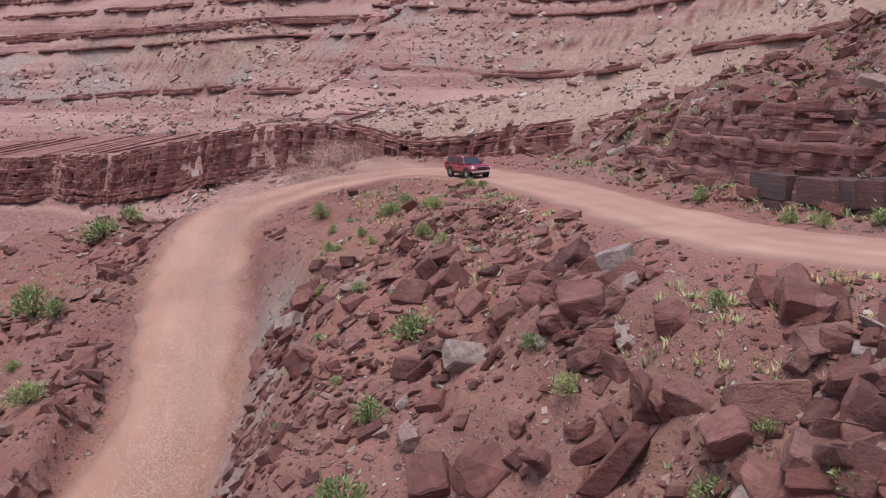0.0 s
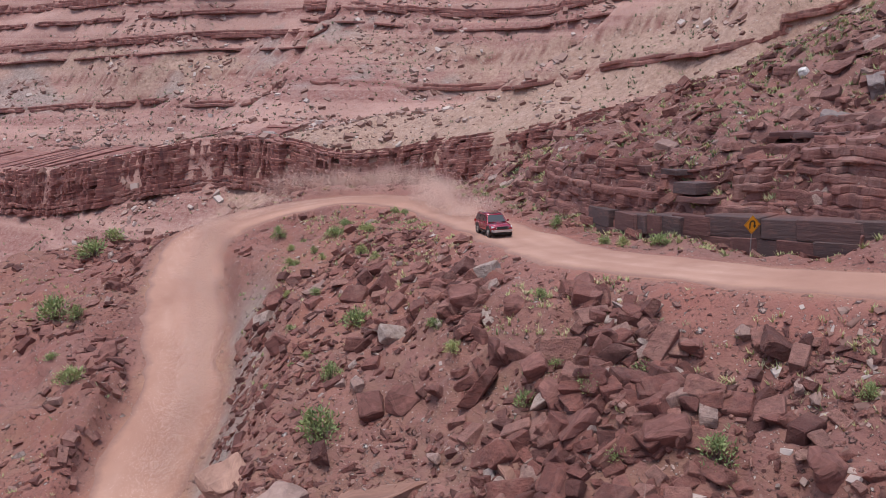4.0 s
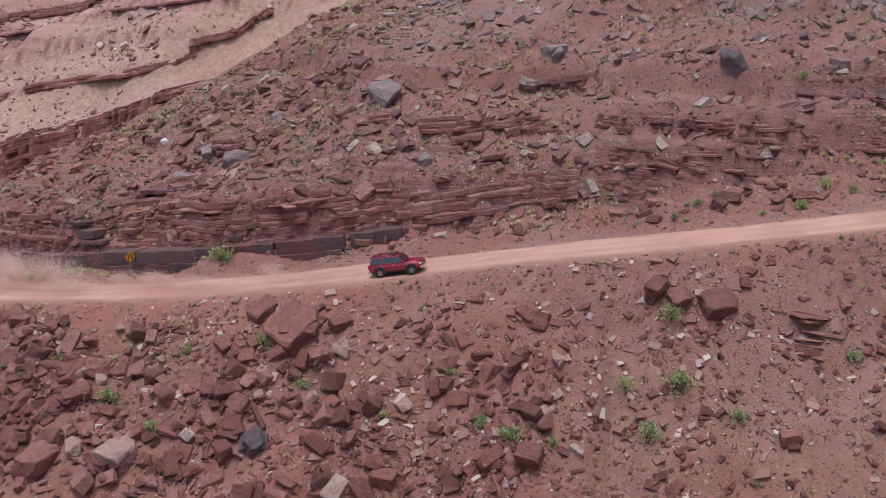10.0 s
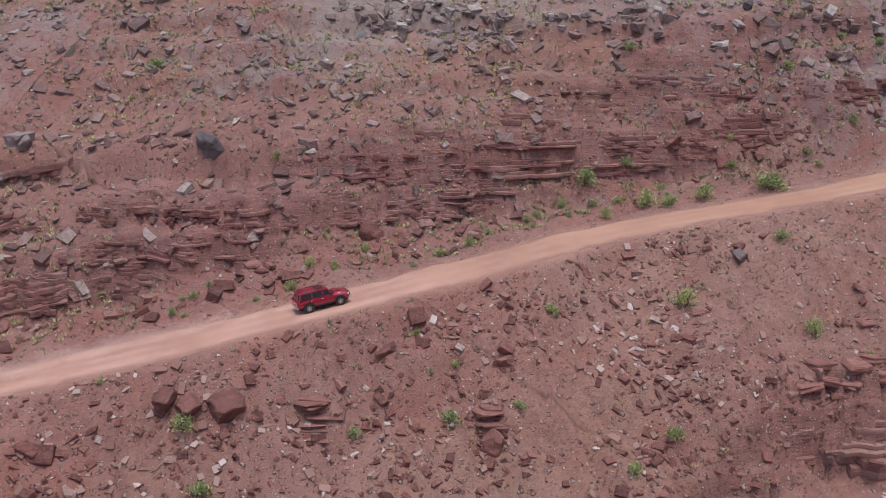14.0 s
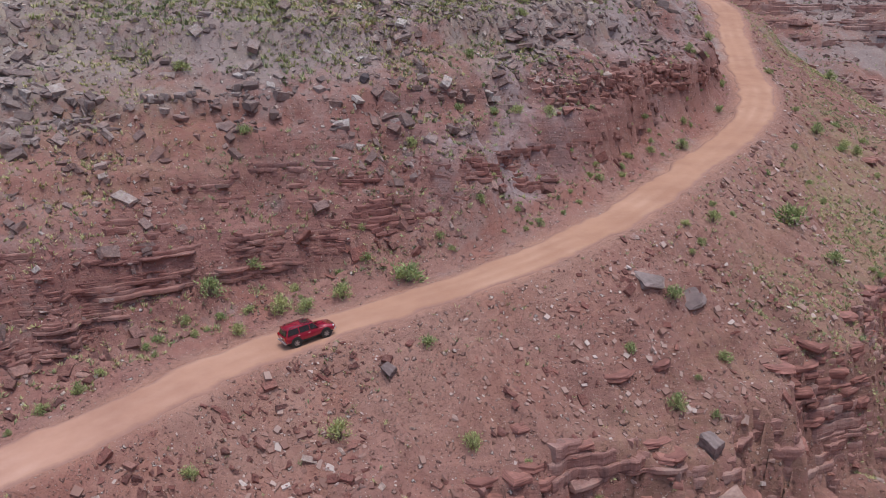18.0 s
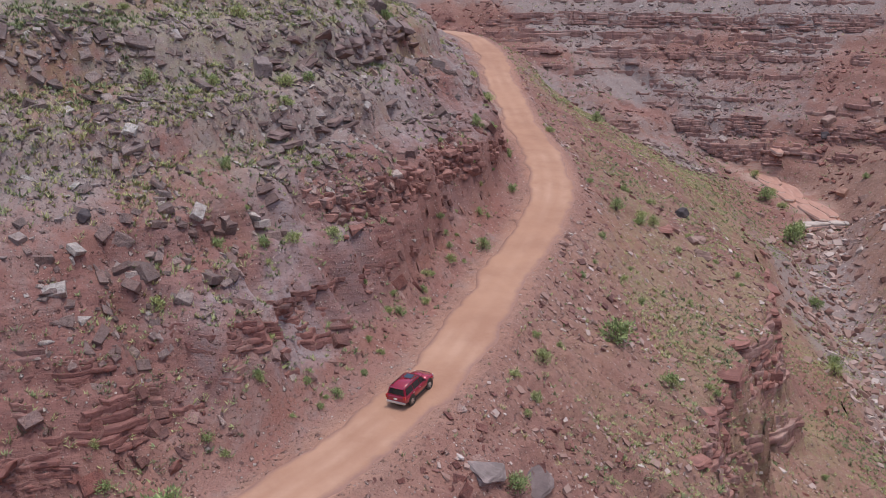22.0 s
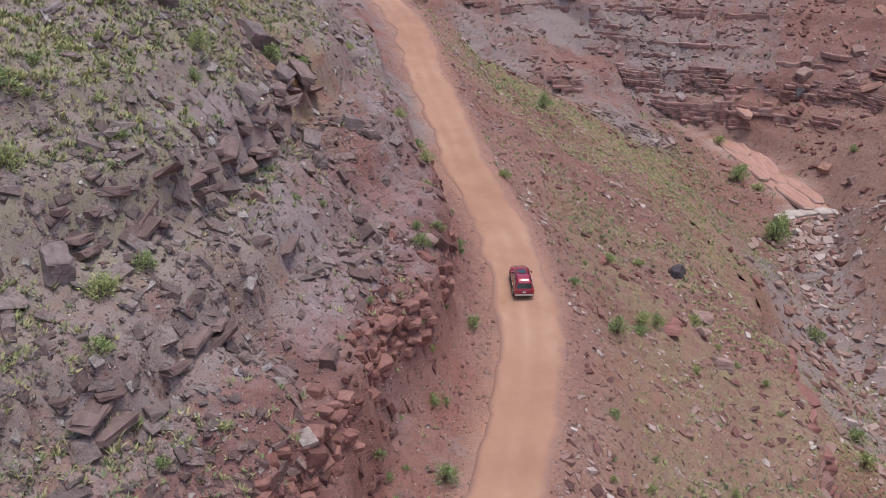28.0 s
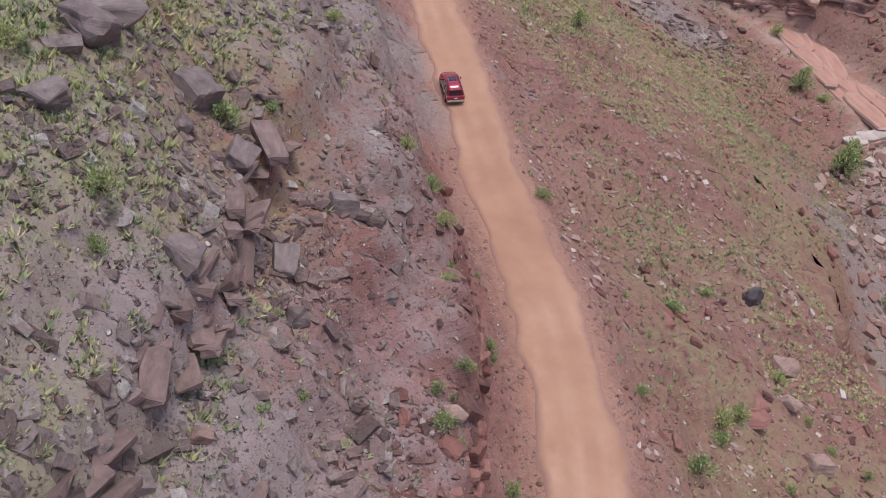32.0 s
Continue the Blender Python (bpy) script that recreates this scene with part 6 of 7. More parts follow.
# ---- slickrock floor of the ravine ----
def slickrock_material():
    m = shader("slickrock", 0.8)
    n = Nodes(m)
    p = n.coord()
    band = n.noise(p, 1.0, 4, 0.6, (0.25, 1.6, 3.0))
    c = n.mix(n.ramp(band, [(0.40, 0.0), (0.52, 1.0)]), n.mix(n.noise(p, 0.6, 4), (0.36, 0.185, 0.140), (0.50, 0.29, 0.225)), (0.60, 0.45, 0.385))
    n.colour(n.mix(n.ramp(n.noise(p, 2.5, 5, 0.7), [(0.35, 0.4), (0.5, 0.0)]), c, (0.26, 0.13, 0.105)))
    n.bump(n.math("ADD", n.noise(p, 2.0, 5, 0.7), band), 0.6, 0.08)
    return m


def build_slickrock():
    """Low worn steps of pink and white rock along the bed, ending in a pale lip."""
    rng = np.random.default_rng(73)
    bed = tagged(new("rock_bed"), "water-worn pink and white slickrock steps in the ravine floor", "rock bed", kind="structure")
    rock, lip = slickrock_material(), tone_material("pale_lip", (0.48, 0.385, 0.335), (0.60, 0.51, 0.455))
    shapes_of = []
    for k in range(6):
        pts = []
        for a in np.linspace(0, 2 * math.pi, 17)[:-1]:
            r = 0.5 * rng.uniform(0.84, 1.05) / max(abs(math.cos(a)), abs(math.sin(a))) ** 0.6
            for z, f in ((-0.5, 0.94), (0.2, 1.0), (0.42, 0.97), (0.5, 0.9)):
                pts.append(np.array((math.cos(a) * r * f, math.sin(a) * r * f, z)))
        shapes_of.append(hull(pts))
    def lay(x, y, top, size, yaw, tilt, material):
        me = bpy.data.meshes.new("step")
        shapes_of[int(rng.integers(0, 6))].to_mesh(me)
        me.materials.append(material)
        ob = new("step", me)
        ob.parent = bed
        ob.matrix_world = Matrix.Translation((x, y, top - size[2] / 2)) @ pose(0, 0, 0, rng.normal(0, 1.5), tilt, yaw) @ Matrix.Diagonal((*size, 1))
    for k in range(16):
        u = k / 15
        x, y = 206 + 27 * u, -160.2 + 1.2 * math.sin(3 * u) + (k % 3 - 1) * 1.7
        lay(x, y, float(height_at(x, y)[0]) + 0.22 + 0.12 * (k % 3), (rng.uniform(7, 11), rng.uniform(2.2, 3.4), 0.9), rng.normal(-2, 7), -7, rock)
    for k in range(5):
        y = -152.6 - 2.4 * k
        x = 204.2 - 0.5 * k + 0.35 * k * (4 - k)
        lay(x, y, 55.0 + 0.12 * k, (2.6, 3.4, 0.5), rng.normal(-12, 6), -3, lip)
        lay(x - 0.3, y, 54.45 + 0.12 * k, (2.2, 3.6, 0.6), rng.normal(-12, 6), 0, rock)


build_slickrock()


# ---- jointed blocks of the road cut by the sign ----
def varnish_material():
    m = shader("varnished_block_rock", 0.75)
    n = Nodes(m)
    p = n.coord()
    pick = n.n.new("ShaderNodeObjectInfo").outputs["Random"]
    c = n.mix(pick, (0.125, 0.050, 0.045), (0.215, 0.092, 0.078))
    stain = n.noise(p, 0.5, 4, 0.6, (0.8, 0.8, 0.5))
    c = n.mix(n.math("MULTIPLY", n.ramp(stain, [(0.36, 0.0), (0.50, 0.85)]), n.ramp(pick, [(0.25, 0.2), (0.5, 1.0)])), c, (0.070, 0.052, 0.054))
    c = n.mix(n.ramp(n.noise(p, 2.2, 6, 0.75), [(0.5, 0.0), (0.72, 0.6)]), c, (0.26, 0.13, 0.11))
    n.colour(c)
    n.bump(n.noise(p, 3.0, 6, 0.7, (1, 1, 3)), 0.9, 0.10)
    return m


VARNISH = varnish_material()


def build_blocks():
    """Courses of squared blocks along the wall beside the hairpin sign."""
    rng = np.random.default_rng(77)
    wall = tagged(new("rock_wall_blocks"), "squared dark-varnished sandstone blocks of the road cut", "cliff", kind="structure")
    meshes = []
    for k in range(8):
        bm = hull([p / np.abs(p) * 0.5 * (0.9 + 0.1 * rng.random(3)) for p in (np.array(c, float) for c in ((x, y, z) for x in (-1, 1) for y in (-1, 1) for z in (-1, 1)))])
        bmesh.ops.bevel(bm, geom=bm.edges[:], offset=0.025, segments=1, affect="EDGES")
        me = bpy.data.meshes.new("block")
        bm.to_mesh(me)
        bm.free()
        me.materials.append(VARNISH)
        meshes.append(me)
    start = int(np.argmin(np.hypot(road[:, 0] - 9.6, road[:, 1] - 51)))
    tan = np.gradient(road[:, :2], axis=0)
    tan /= np.linalg.norm(tan, axis=1)[:, None]
    nor = np.stack([-tan[:, 1], tan[:, 0]], 1)
    climb = np.degrees(np.arctan(np.gradient(road[:, 2]) / np.linalg.norm(np.gradient(road[:, :2], axis=0), axis=1)))
    D = np.arange(HALF + 2, 18, 0.25)
    for rise, low, high, length in ((-0.9, 1.75, 1.8, 50), (0.85, 1.2, 1.3, 50), (2.4, 0.2, 0.5, 47), (2.8, 0.2, 0.6, 44), (3.4, 0.4, 0.8, 42), (4.2, 0.2, 0.5, 40), (4.7, 0.2, 0.6, 40), (5.4, 0.3, 0.7, 36), (6.2, 0.2, 0.5, 36)):
        face = []
        for k in range(start - 4, start + 56):
            H = height_at(road[k, 0] + nor[k, 0] * D, road[k, 1] + nor[k, 1] * D) - road[k, 2]
            face.append(float(np.interp(max(rise, 1.3) + 0.4, np.maximum.accumulate(H) + D * 1e-4, D)))
        face = np.convolve(np.pad(face, 12, mode="edge"), np.ones(25) / 25, "valid") - 1.0
        s, h = rng.uniform(0, 1.5), rng.uniform(low, high)
        while s < length:
            L = rng.uniform(1.6, 4.0) if rise < 2 else rng.uniform(1.2, 3.6)
            if rng.random() < 0.35:
                h = rng.uniform(low, high)
            k = start + int(round(s + L / 2))
            if rise < 2 or rng.random() < 0.1:
                d = face[k - start + 4] + (rng.uniform(0, 0.06) if rise < 2 else rng.uniform(-0.2, 0.7))
                ob = new("block", meshes[rng.integers(0, 8)])
                ob.parent = wall
                turn = pose(0, 0, 0, rng.normal(0, 0.4), rng.normal(0, 0.4) - climb[k], math.degrees(math.atan2(tan[k, 1], tan[k, 0])) + rng.normal(0, 0.5 if rise < 2 else 3))
                ob.matrix_world = Matrix.Translation((*(road[k, :2] + nor[k] * (d + 1.1)), road[k, 2] + rise + h / 2 - 0.25)) @ turn @ Matrix.Diagonal((L * 1.08, 2.6, h * 1.04, 1))
            s += L


build_blocks()

# ---- stacked blocks of the red crest and the grey ledges above it ----
def build_courses(name, label, material, span, levels, long, tall, deep, share, proud, lean, seed):
    """Broken courses of blocks lying where the slope above the road crosses the given heights."""
    rng = np.random.default_rng(seed)
    wall = tagged(new(name), label, "cliff", kind="structure")
    meshes = []
    for k in range(10):
        bm = hull(block_points(rng, 0.35))
        bmesh.ops.bevel(bm, geom=bm.edges[:], offset=0.05, segments=1, affect="EDGES")
        for v in bm.verts:
            v.co += Vector((noise.noise(v.co * 3 + Vector((k, 0, seed))), noise.noise(v.co * 3 + Vector((0, k, seed))), 0.5 * noise.noise(v.co * 3 + Vector((seed, 0, k))))) * 0.10
        me = bpy.data.meshes.new("block")
        bm.to_mesh(me)
        bm.free()
        me.materials.append(material)
        meshes.append(me)
    run = fine_line[(fine_line[:, 0] > span[0]) & (fine_line[:, 0] < span[1])]
    tan = np.gradient(run[:, :2], axis=0)
    tan /= np.linalg.norm(tan, axis=1)[:, None]
    nor = np.stack([-tan[:, 1], tan[:, 0]], 1)
    D = np.arange(HALF + 1.5, 36, 0.2)
    for z in levels:
        s = rng.uniform(0, 1)
        while s < len(run) * 0.25 - 3:
            L, h = rng.uniform(*long), rng.uniform(*tall)
            k = int((s + L / 2) / 0.25)
            H = height_at(run[k, 0] + nor[k, 0] * D, run[k, 1] + nor[k, 1] * D)
            x, y = run[k, :2]
            stays = rng.random() < share * float(clump(np.array([x]), np.array([y + 0.3 * z]), 8, seed)[0]) * 1.7
            if stays and H.max() > z + h:
                d = float(D[np.argmax(H > z + 0.5 * h)]) + rng.normal(0, 0.06 * lean - 0.2) - proud
                w = rng.uniform(*deep)
                ob = new("block", meshes[rng.integers(0, 10)])
                ob.parent = wall
                ob.matrix_world = Matrix.Translation((*(run[k, :2] + nor[k] * (d + 0.42 * w)), z + h / 2 + rng.normal(0, 0.12))) @ pose(0, 0, 0, rng.normal(0, lean), rng.normal(0, lean), math.degrees(math.atan2(tan[k, 1], tan[k, 0])) + rng.normal(0, 20)) @ Matrix.Diagonal((L * 1.1, w, h * 1.1, 1))
            s += L * rng.uniform(0.9, 1.15)


fine_line = spline(ROAD, 0.25)
build_courses("rock_wall_crest", "stacked rounded red sandstone blocks cresting the road cut", tone_material("crest_block", (0.20, 0.085, 0.070), (0.35, 0.178, 0.148)), (106, 152), (79.6, 80.2, 80.8, 81.4, 82.0), (0.5, 1.5), (0.45, 0.85), (0.8, 1.4), 0.62, 0.25, 8, 401)
LEDGE_GREY = tone_material("grey_ledge", (0.15, 0.097, 0.090), (0.265, 0.182, 0.168))
build_courses("rock_wall_ledge", "thin dark purple-grey slabs of a broken ledge", LEDGE_GREY, (108, 132), (85.4, 85.8, 86.2, 86.6, 87.0, 87.4), (0.9, 3.4), (0.22, 0.5), (1.0, 2.0), 0.45, 0.2, 13, 403)
build_courses("rock_wall_upper_ledge", "dark grey slabs of the ledge below the bench", LEDGE_GREY, (116, 160), (91.2, 91.7, 92.2, 92.8, 93.4, 94.0), (0.9, 3.4), (0.3, 0.7), (1.0, 2.4), 0.5, 0.25, 14, 405)

# ---- overhanging slabs along the lower rim ----
def build_rim():
    rng = np.random.default_rng(91)
    wall = tagged(new("rock_wall_rim_slabs"), "overhanging layered red sandstone slabs along the lower rim", "cliff", kind="structure")
    rock = tone_material("rim_slab", (0.20, 0.084, 0.070), (0.36, 0.172, 0.142))
    meshes = []
    for k in range(12):
        pts = []
        for a in np.linspace(0, 2 * math.pi, 15)[:-1]:
            r = 0.5 * rng.uniform(0.8, 1.03) / max(abs(math.cos(a)), abs(math.sin(a))) ** 0.7
            for z, f in ((-0.5, 0.88), (-0.25, 0.98), (0.1, 1.0), (0.35, 0.95), (0.5, 0.84)):
                pts.append(np.array((math.cos(a) * r * f, math.sin(a) * r * f, z * rng.uniform(0.9, 1.0))))
        bm = hull(pts)
        for v in bm.verts:
            v.co.xy *= 1 + 0.16 * noise.noise(Vector((v.co.x * 3, v.co.y * 3, k + 3 * v.co.z)))
            v.co.z += 0.08 * noise.noise(Vector((v.co.x * 4, v.co.y * 4, k)))
        me = bpy.data.meshes.new("slab")
        bm.to_mesh(me)
        bm.free()
        me.materials.append(rock)
        meshes.append(me)
    tan = np.gradient(fine_line[:, :2], axis=0)
    tan /= np.linalg.norm(tan, axis=1)[:, None]
    first, last = np.argmax(fine_line[:, 0] > 82.5), np.argmax(fine_line[:, 0] > 160)
    D = np.arange(9, 44, 0.25)
    places = []
    for k in range(first, last):
        nor = np.array([tan[k, 1], -tan[k, 0]])
        H = height_at(fine_line[k, 0] + nor[0] * D, fine_line[k, 1] + nor[1] * D)
        steep = -np.gradient(np.convolve(np.pad(H, 1, mode="edge"), np.ones(3) / 3, "valid")) / 0.25
        hit = np.where(steep > 1.5)[0]
        if len(hit) and H[hit[0]] - H[min(hit[0] + 14, len(H) - 1)] > 2.5:
            places.append((*(fine_line[k, :2] + nor * D[hit[0]]), H[hit[0]], *nor))
    places = np.array(places)
    run = np.r_[0, np.cumsum(np.linalg.norm(np.diff(places[:, :2], axis=0), axis=1))]
    beds = [0.62, 0.3, 0.75, 0.25, 0.9, 0.5, 0.35, 1.0, 0.3, 0.8]
    for layer, thick in enumerate(beds):
        hard = thick > 0.45
        low = 0.15 - sum(beds[:layer])
        s = rng.uniform(0, 2)
        while s < run[-1] - 3:
            L = rng.uniform(2.0, 5.0) * (1.0 if layer == 0 else 0.75)
            k = int(np.searchsorted(run, s + L / 2))
            i, j = max(k - 3, 0), min(k + 3, len(places) - 1)
            way = places[j, :2] - places[i, :2]
            if rng.random() < (0.9 if layer == 0 else 0.72) and abs(places[j, 2] - places[i, 2]) < 2.5:
                t = thick * rng.uniform(0.75, 1.2)
                w = rng.uniform(2.4, 3.4)
                out = (0.5 if layer == 0 else 0.25 if hard else -0.3) + rng.uniform(-0.35, 0.3) + 0.16 * layer - 0.5 * w
                ob = new("slab", meshes[rng.integers(0, 12)])
                ob.parent = wall
                ob.matrix_world = Matrix.Translation((*(places[k, :2] + places[k, 3:] * out), places[k, 2] + low - t / 2)) @ pose(0, 0, 0, rng.normal(5 if layer == 0 else 0, 2), rng.normal(0, 2), math.degrees(math.atan2(way[1], way[0])) + rng.normal(0, 7)) @ Matrix.Diagonal((L * 1.1, w, t * 1.12, 1))
            s += L * rng.uniform(0.9, 1.2)


build_rim()

# ---- plants ----
def leaf_material(name, dark, light, dry):
    m = shader(name, 0.8)
    n = Nodes(m)
    pick = n.n.new("ShaderNodeObjectInfo").outputs["Random"]
    one = n.n.new("ShaderNodeNewGeometry").outputs["Random Per Island"]
    c = n.mix(one, dark, light)
    c = n.mix(n.ramp(pick, [(0.45, 0.0), (1.0, 0.6)]), c, dry)
    n.colour(c)
    return m


LEAF = leaf_material("shrub_leaves", (0.15, 0.21, 0.085), (0.37, 0.44, 0.18), (0.48, 0.48, 0.20))
TWIG = plain("dry_twigs", (0.17, 0.125, 0.095), 0.9)


def shrub_proto(seed, leaves, squat):
    rng = np.random.default_rng(seed)
    root = tagged(new("shrub"), "bushy green desert shrub rooted in red soil", "shrub", "shrubs along road and slopes")
    stems, foliage = bmesh.new(), bmesh.new()
    hubs = []
    for k in range(30):
        a, tilt = rng.uniform(0, 6.3), rng.uniform(0.05, 1.4)
        tip = Vector((math.cos(a) * math.sin(tilt) * 0.46, math.sin(a) * math.sin(tilt) * 0.46, math.cos(tilt) * 0.62 * squat + 0.05)) * rng.uniform(0.45, 1.0)
        hubs.append(tip)
        side = Vector((-math.sin(a), math.cos(a), 0)) * 0.016
        up = Vector((0, 0, 0.016))
        ring0 = [stems.verts.new(p) for p in (side, up, -side)]
        ring1 = [stems.verts.new(tip + p * 0.3) for p in (side, up, -side)]
        for q in range(3):
            stems.faces.new((ring0[q], ring0[(q + 1) % 3], ring1[(q + 1) % 3], ring1[q]))
    for k in range(leaves):
        hub = hubs[rng.integers(0, len(hubs))]
        p = hub + Vector(rng.normal(0, 0.085, 3))
        p.z = max(p.z, 0.02)
        way = (p - Vector((0, 0, -0.1))).normalized() + Vector(rng.normal(0, 0.5, 3))
        way.normalize()
        cross = way.cross(Vector(rng.normal(0, 1, 3))).normalized()
        l, w = rng.uniform(0.065, 0.13), rng.uniform(0.017, 0.031)
        foliage.faces.new([foliage.verts.new(q) for q in (p - cross * w, p + cross * w, p + way * l)])
    part("stem", stems, TWIG, root)
    part("foliage", foliage, LEAF, root)
    return root


SHRUBS = [(-28.8, 67.3, 3), (-1.5, 44.2, 2), (-3, 36.4, 1.4), (3.1, 33.9, 0.9), (4, 30.6, 1.1), (9.6, 21.4, 1.3), (8.7, 30.9, 0.9), (8.6, 24.8, 0.8), (-31.4, 90.3, 3.3), (13.6, 52.4, 1.1), (13.9, 44.4, 1.1), (15.1, 42.8, 1), (15.8, 40.9, 0.9), (16.2, 38.5, 1.1), (-30.7, 95.9, 2.3), (-26.2, 64.6, 1.6), (-23.5, 52.9, 2.1), (-26.5, 58.1, 1.1), (-13.9, 71, 1.5), (-3.6, 66, 1.5), (-0.6, 61.9, 1.2), (-9.2, 74.1, 1.5), (-13.7, 77.8, 1.8), (-3.3, 30.4, 2.5), (7.1, 24.2, 1.2), (12.1, 22, 1.2), (13.8, 16.3, 1.7), (15.5, 12.2, 1.4), (10.2, 18, 1.1), (27, 26.6, 2.1)]
SHRUBS += [(201.5, -150.0, 3.4), (203.0, -151.2, 2.6), (213.5, -153.4, 2.2), (219.5, -154.4, 1.8), (231, -156.6, 2.4), (211, -170, 1.6)]
SHRUBS += [(29.3, 20.9, 1.6), (30, 19.5, 1.6), (31.5, 18.2, 1.2), (20.3, 31.5, 1.2), (17.6, 38.9, 1.3), (13.4, 50.3, 2), (24, 11.9, 1.4), (19.6, 15.5, 1), (21.4, 9.3, 1), (20.9, 11.9, 1.1), (33.8, 16.1, 1.4), (38.6, 12.9, 1.6), (41.1, 9.3, 2.2), (44.4, 5.8, 2.2), (32.9, -6, 1.6), (32.1, -3.9, 1.1), (24.9, 7.7, 1.2), (44.3, -9, 1.7), (42.2, -11.9, 1.8), (39, -12.2, 1.4), (28.1, 1.7, 0.9), (32.7, 0.5, 1.1), (72.3, 16.2, 1.7), (52.8, -11, 1.3), (48.7, -7.6, 1.2), (74, -21.6, 2.2), (84.2, -23.7, 2.1), (70.1, -15.6, 1.2), (81.1, -26.8, 1.3), (84.9, -29.5, 1.9)]
SHRUBS += [(85.1, -31.6, 1.6), (86, -35.9, 1.9), (50.9, -18.3, 1.2), (54.9, -23.8, 1.4), (65.3, -27.4, 1.3), (62.5, -38, 1.5), (58.8, -36.3, 1.2), (113.6, -78.5, 3.4), (89.3, -39.5, 2.8), (87.3, -34.3, 1.8), (82.3, -29.1, 1.3), (102.2, -55.6, 2.1), (92, -45.7, 2.4), (72.1, -36.4, 1.9), (74.4, -45.7, 1.6), (79.9, -42.1, 1.4), (91.1, -62.6, 1.9), (83.3, -62.1, 1.8), (90, -67.1, 1.5), (94.5, -24.5, 1.5), (99.5, -38.9, 1.3), (109.1, -24.1, 1.4), (99.7, -17.3, 1.6), (87.2, -26.6, 1.6), (109.6, -82.4, 2), (100.7, -65, 1), (104.1, -68.3, 1.5), (105.3, -43, 1.4), (107.2, -46.5, 1.2), (116.8, -38.1, 1.6)]
SHRUBS += [(108, -48.9, 1.4), (110.3, -52.2, 1.3), (125.6, -68.5, 1.6), (139.6, -75.9, 1.8), (200.2, -148.1, 4.5), (151, -126.7, 2.5), (141.6, -88.9, 1.9), (147.5, -94.7, 2.1), (128.4, -45.5, 1.8), (126.6, -51.8, 1.4), (124.1, -49.5, 1.9), (119.9, -43, 1.2), (120, -49.1, 1.3), (178.4, -140.3, 2.7), (157.3, -130.9, 2.4), (134.3, -42.2, 1.7), (141.7, -45.7, 1.9), (131.8, -45.2, 2.1), (152, -53.7, 1.8), (144.8, -57, 1.7), (162.9, -77.5, 1.8), (157.5, -77.1, 1.5), (167.1, -88.4, 1.4), (156.7, -63.5, 2), (142.7, -56.3, 1.2), (159.5, -66.7, 1.3), (158.5, -54.4, 2.3), (208.8, -110.8, 2.5), (148.3, -96.7, 1.7), (145.9, -93.7, 1.7)]
SHRUBS += [(140.4, -71.4, 1.3), (158.8, -96.6, 1.6), (162.7, -102.4, 1.5), (164.4, -76.5, 1.4), (154.4, -104.6, 1.7), (146.4, -78.8, 1.3), (149, -79.2, 1.1), (216.2, -151, 3.5), (180.6, -75.1, 1.7), (140.6, -64.2, 0.8), (137.2, -65.9, 0.8), (145.3, -74.2, 1), (141.2, -75.9, 1.4), (139, -62, 0.8)]

sow = np.random.default_rng(63)
for x0, x1, n in ((44, 72, 14), (72, 104, 26), (104, 160, 30)):
    run = road[(road[:, 0] > x0) & (road[:, 0] < x1)]
    for i in sow.integers(2, len(run) - 2, n):
        way = run[i + 1, :2] - run[i - 1, :2]
        way /= np.linalg.norm(way)
        off = sow.uniform(4.3, 7.2) + 2.0 * sow.random() ** 3
        SHRUBS.append((*(run[i, :2] + off * np.array([-way[1], way[0]])), sow.uniform(0.5, 1.15)))
for x0, x1, y0, y1, n in ((-8, 8, 40, 72, 26), (30, 70, -34, 0, 22), (70, 110, -75, -45, 18), (105, 165, -115, -70, 30), (110, 170, -66, -35, 34)):
    for k in range(n):
        SHRUBS.append((sow.uniform(x0, x1), sow.uniform(y0, y1), sow.uniform(0.5, 1.1)))


def build_shrubs():
    rng = random.Random(8)
    protos = [shrub_proto(k, 520, q) for k, q in ((1, 0.9), (2, 0.7), (3, 1.0), (4, 0.6))]
    for k, (x, y, w) in reversed(list(enumerate(SHRUBS))):
        if look_up(lane_dist, np.array([x]), np.array([y]))[0] < HALF + 0.7 and k > 3:
            continue
        m = pose(x, y, float(height_at(x, y)[0]) - 0.04, rng.gauss(0, 5), rng.gauss(0, 5), rng.uniform(0, 360)) @ Matrix.Scale(w * 1.15, 4)
        if k < 4:
            ob = protos[k]
            ob.matrix_world = m
        else:
            ob = copy_thing(protos[rng.randrange(4)], m)
        if w > 2.2:
            tagged(ob, "large dark green juniper-like bush on the slope", "bush")
        elif w < 1.0:
            tagged(ob, "small yellow-green shrub among stones", "shrub")


build_shrubs()


def blades(seed, n, spread, tall):
    """A tuft of grass: thin blades leaning outwards."""
    rng = np.random.default_rng(seed)
    v, f = [], []
    for k in range(n):
        a, out = rng.uniform(0, 6.3), rng.uniform(0.15, 1.0) * spread
        base = np.array([math.cos(a), math.sin(a), 0]) * out * 0.35 + rng.normal(0, 0.03, 3) * (1, 1, 0)
        tip = np.array([math.cos(a) * out, math.sin(a) * out, tall * rng.uniform(0.55, 1.0)])
        side = np.array([-math.sin(a), math.cos(a), 0]) * rng.uniform(0.045, 0.085)
        f.append([len(v), len(v) + 1, len(v) + 2])
        v += [base - side, base + side, tip]
    return np.array(v), np.array(f)


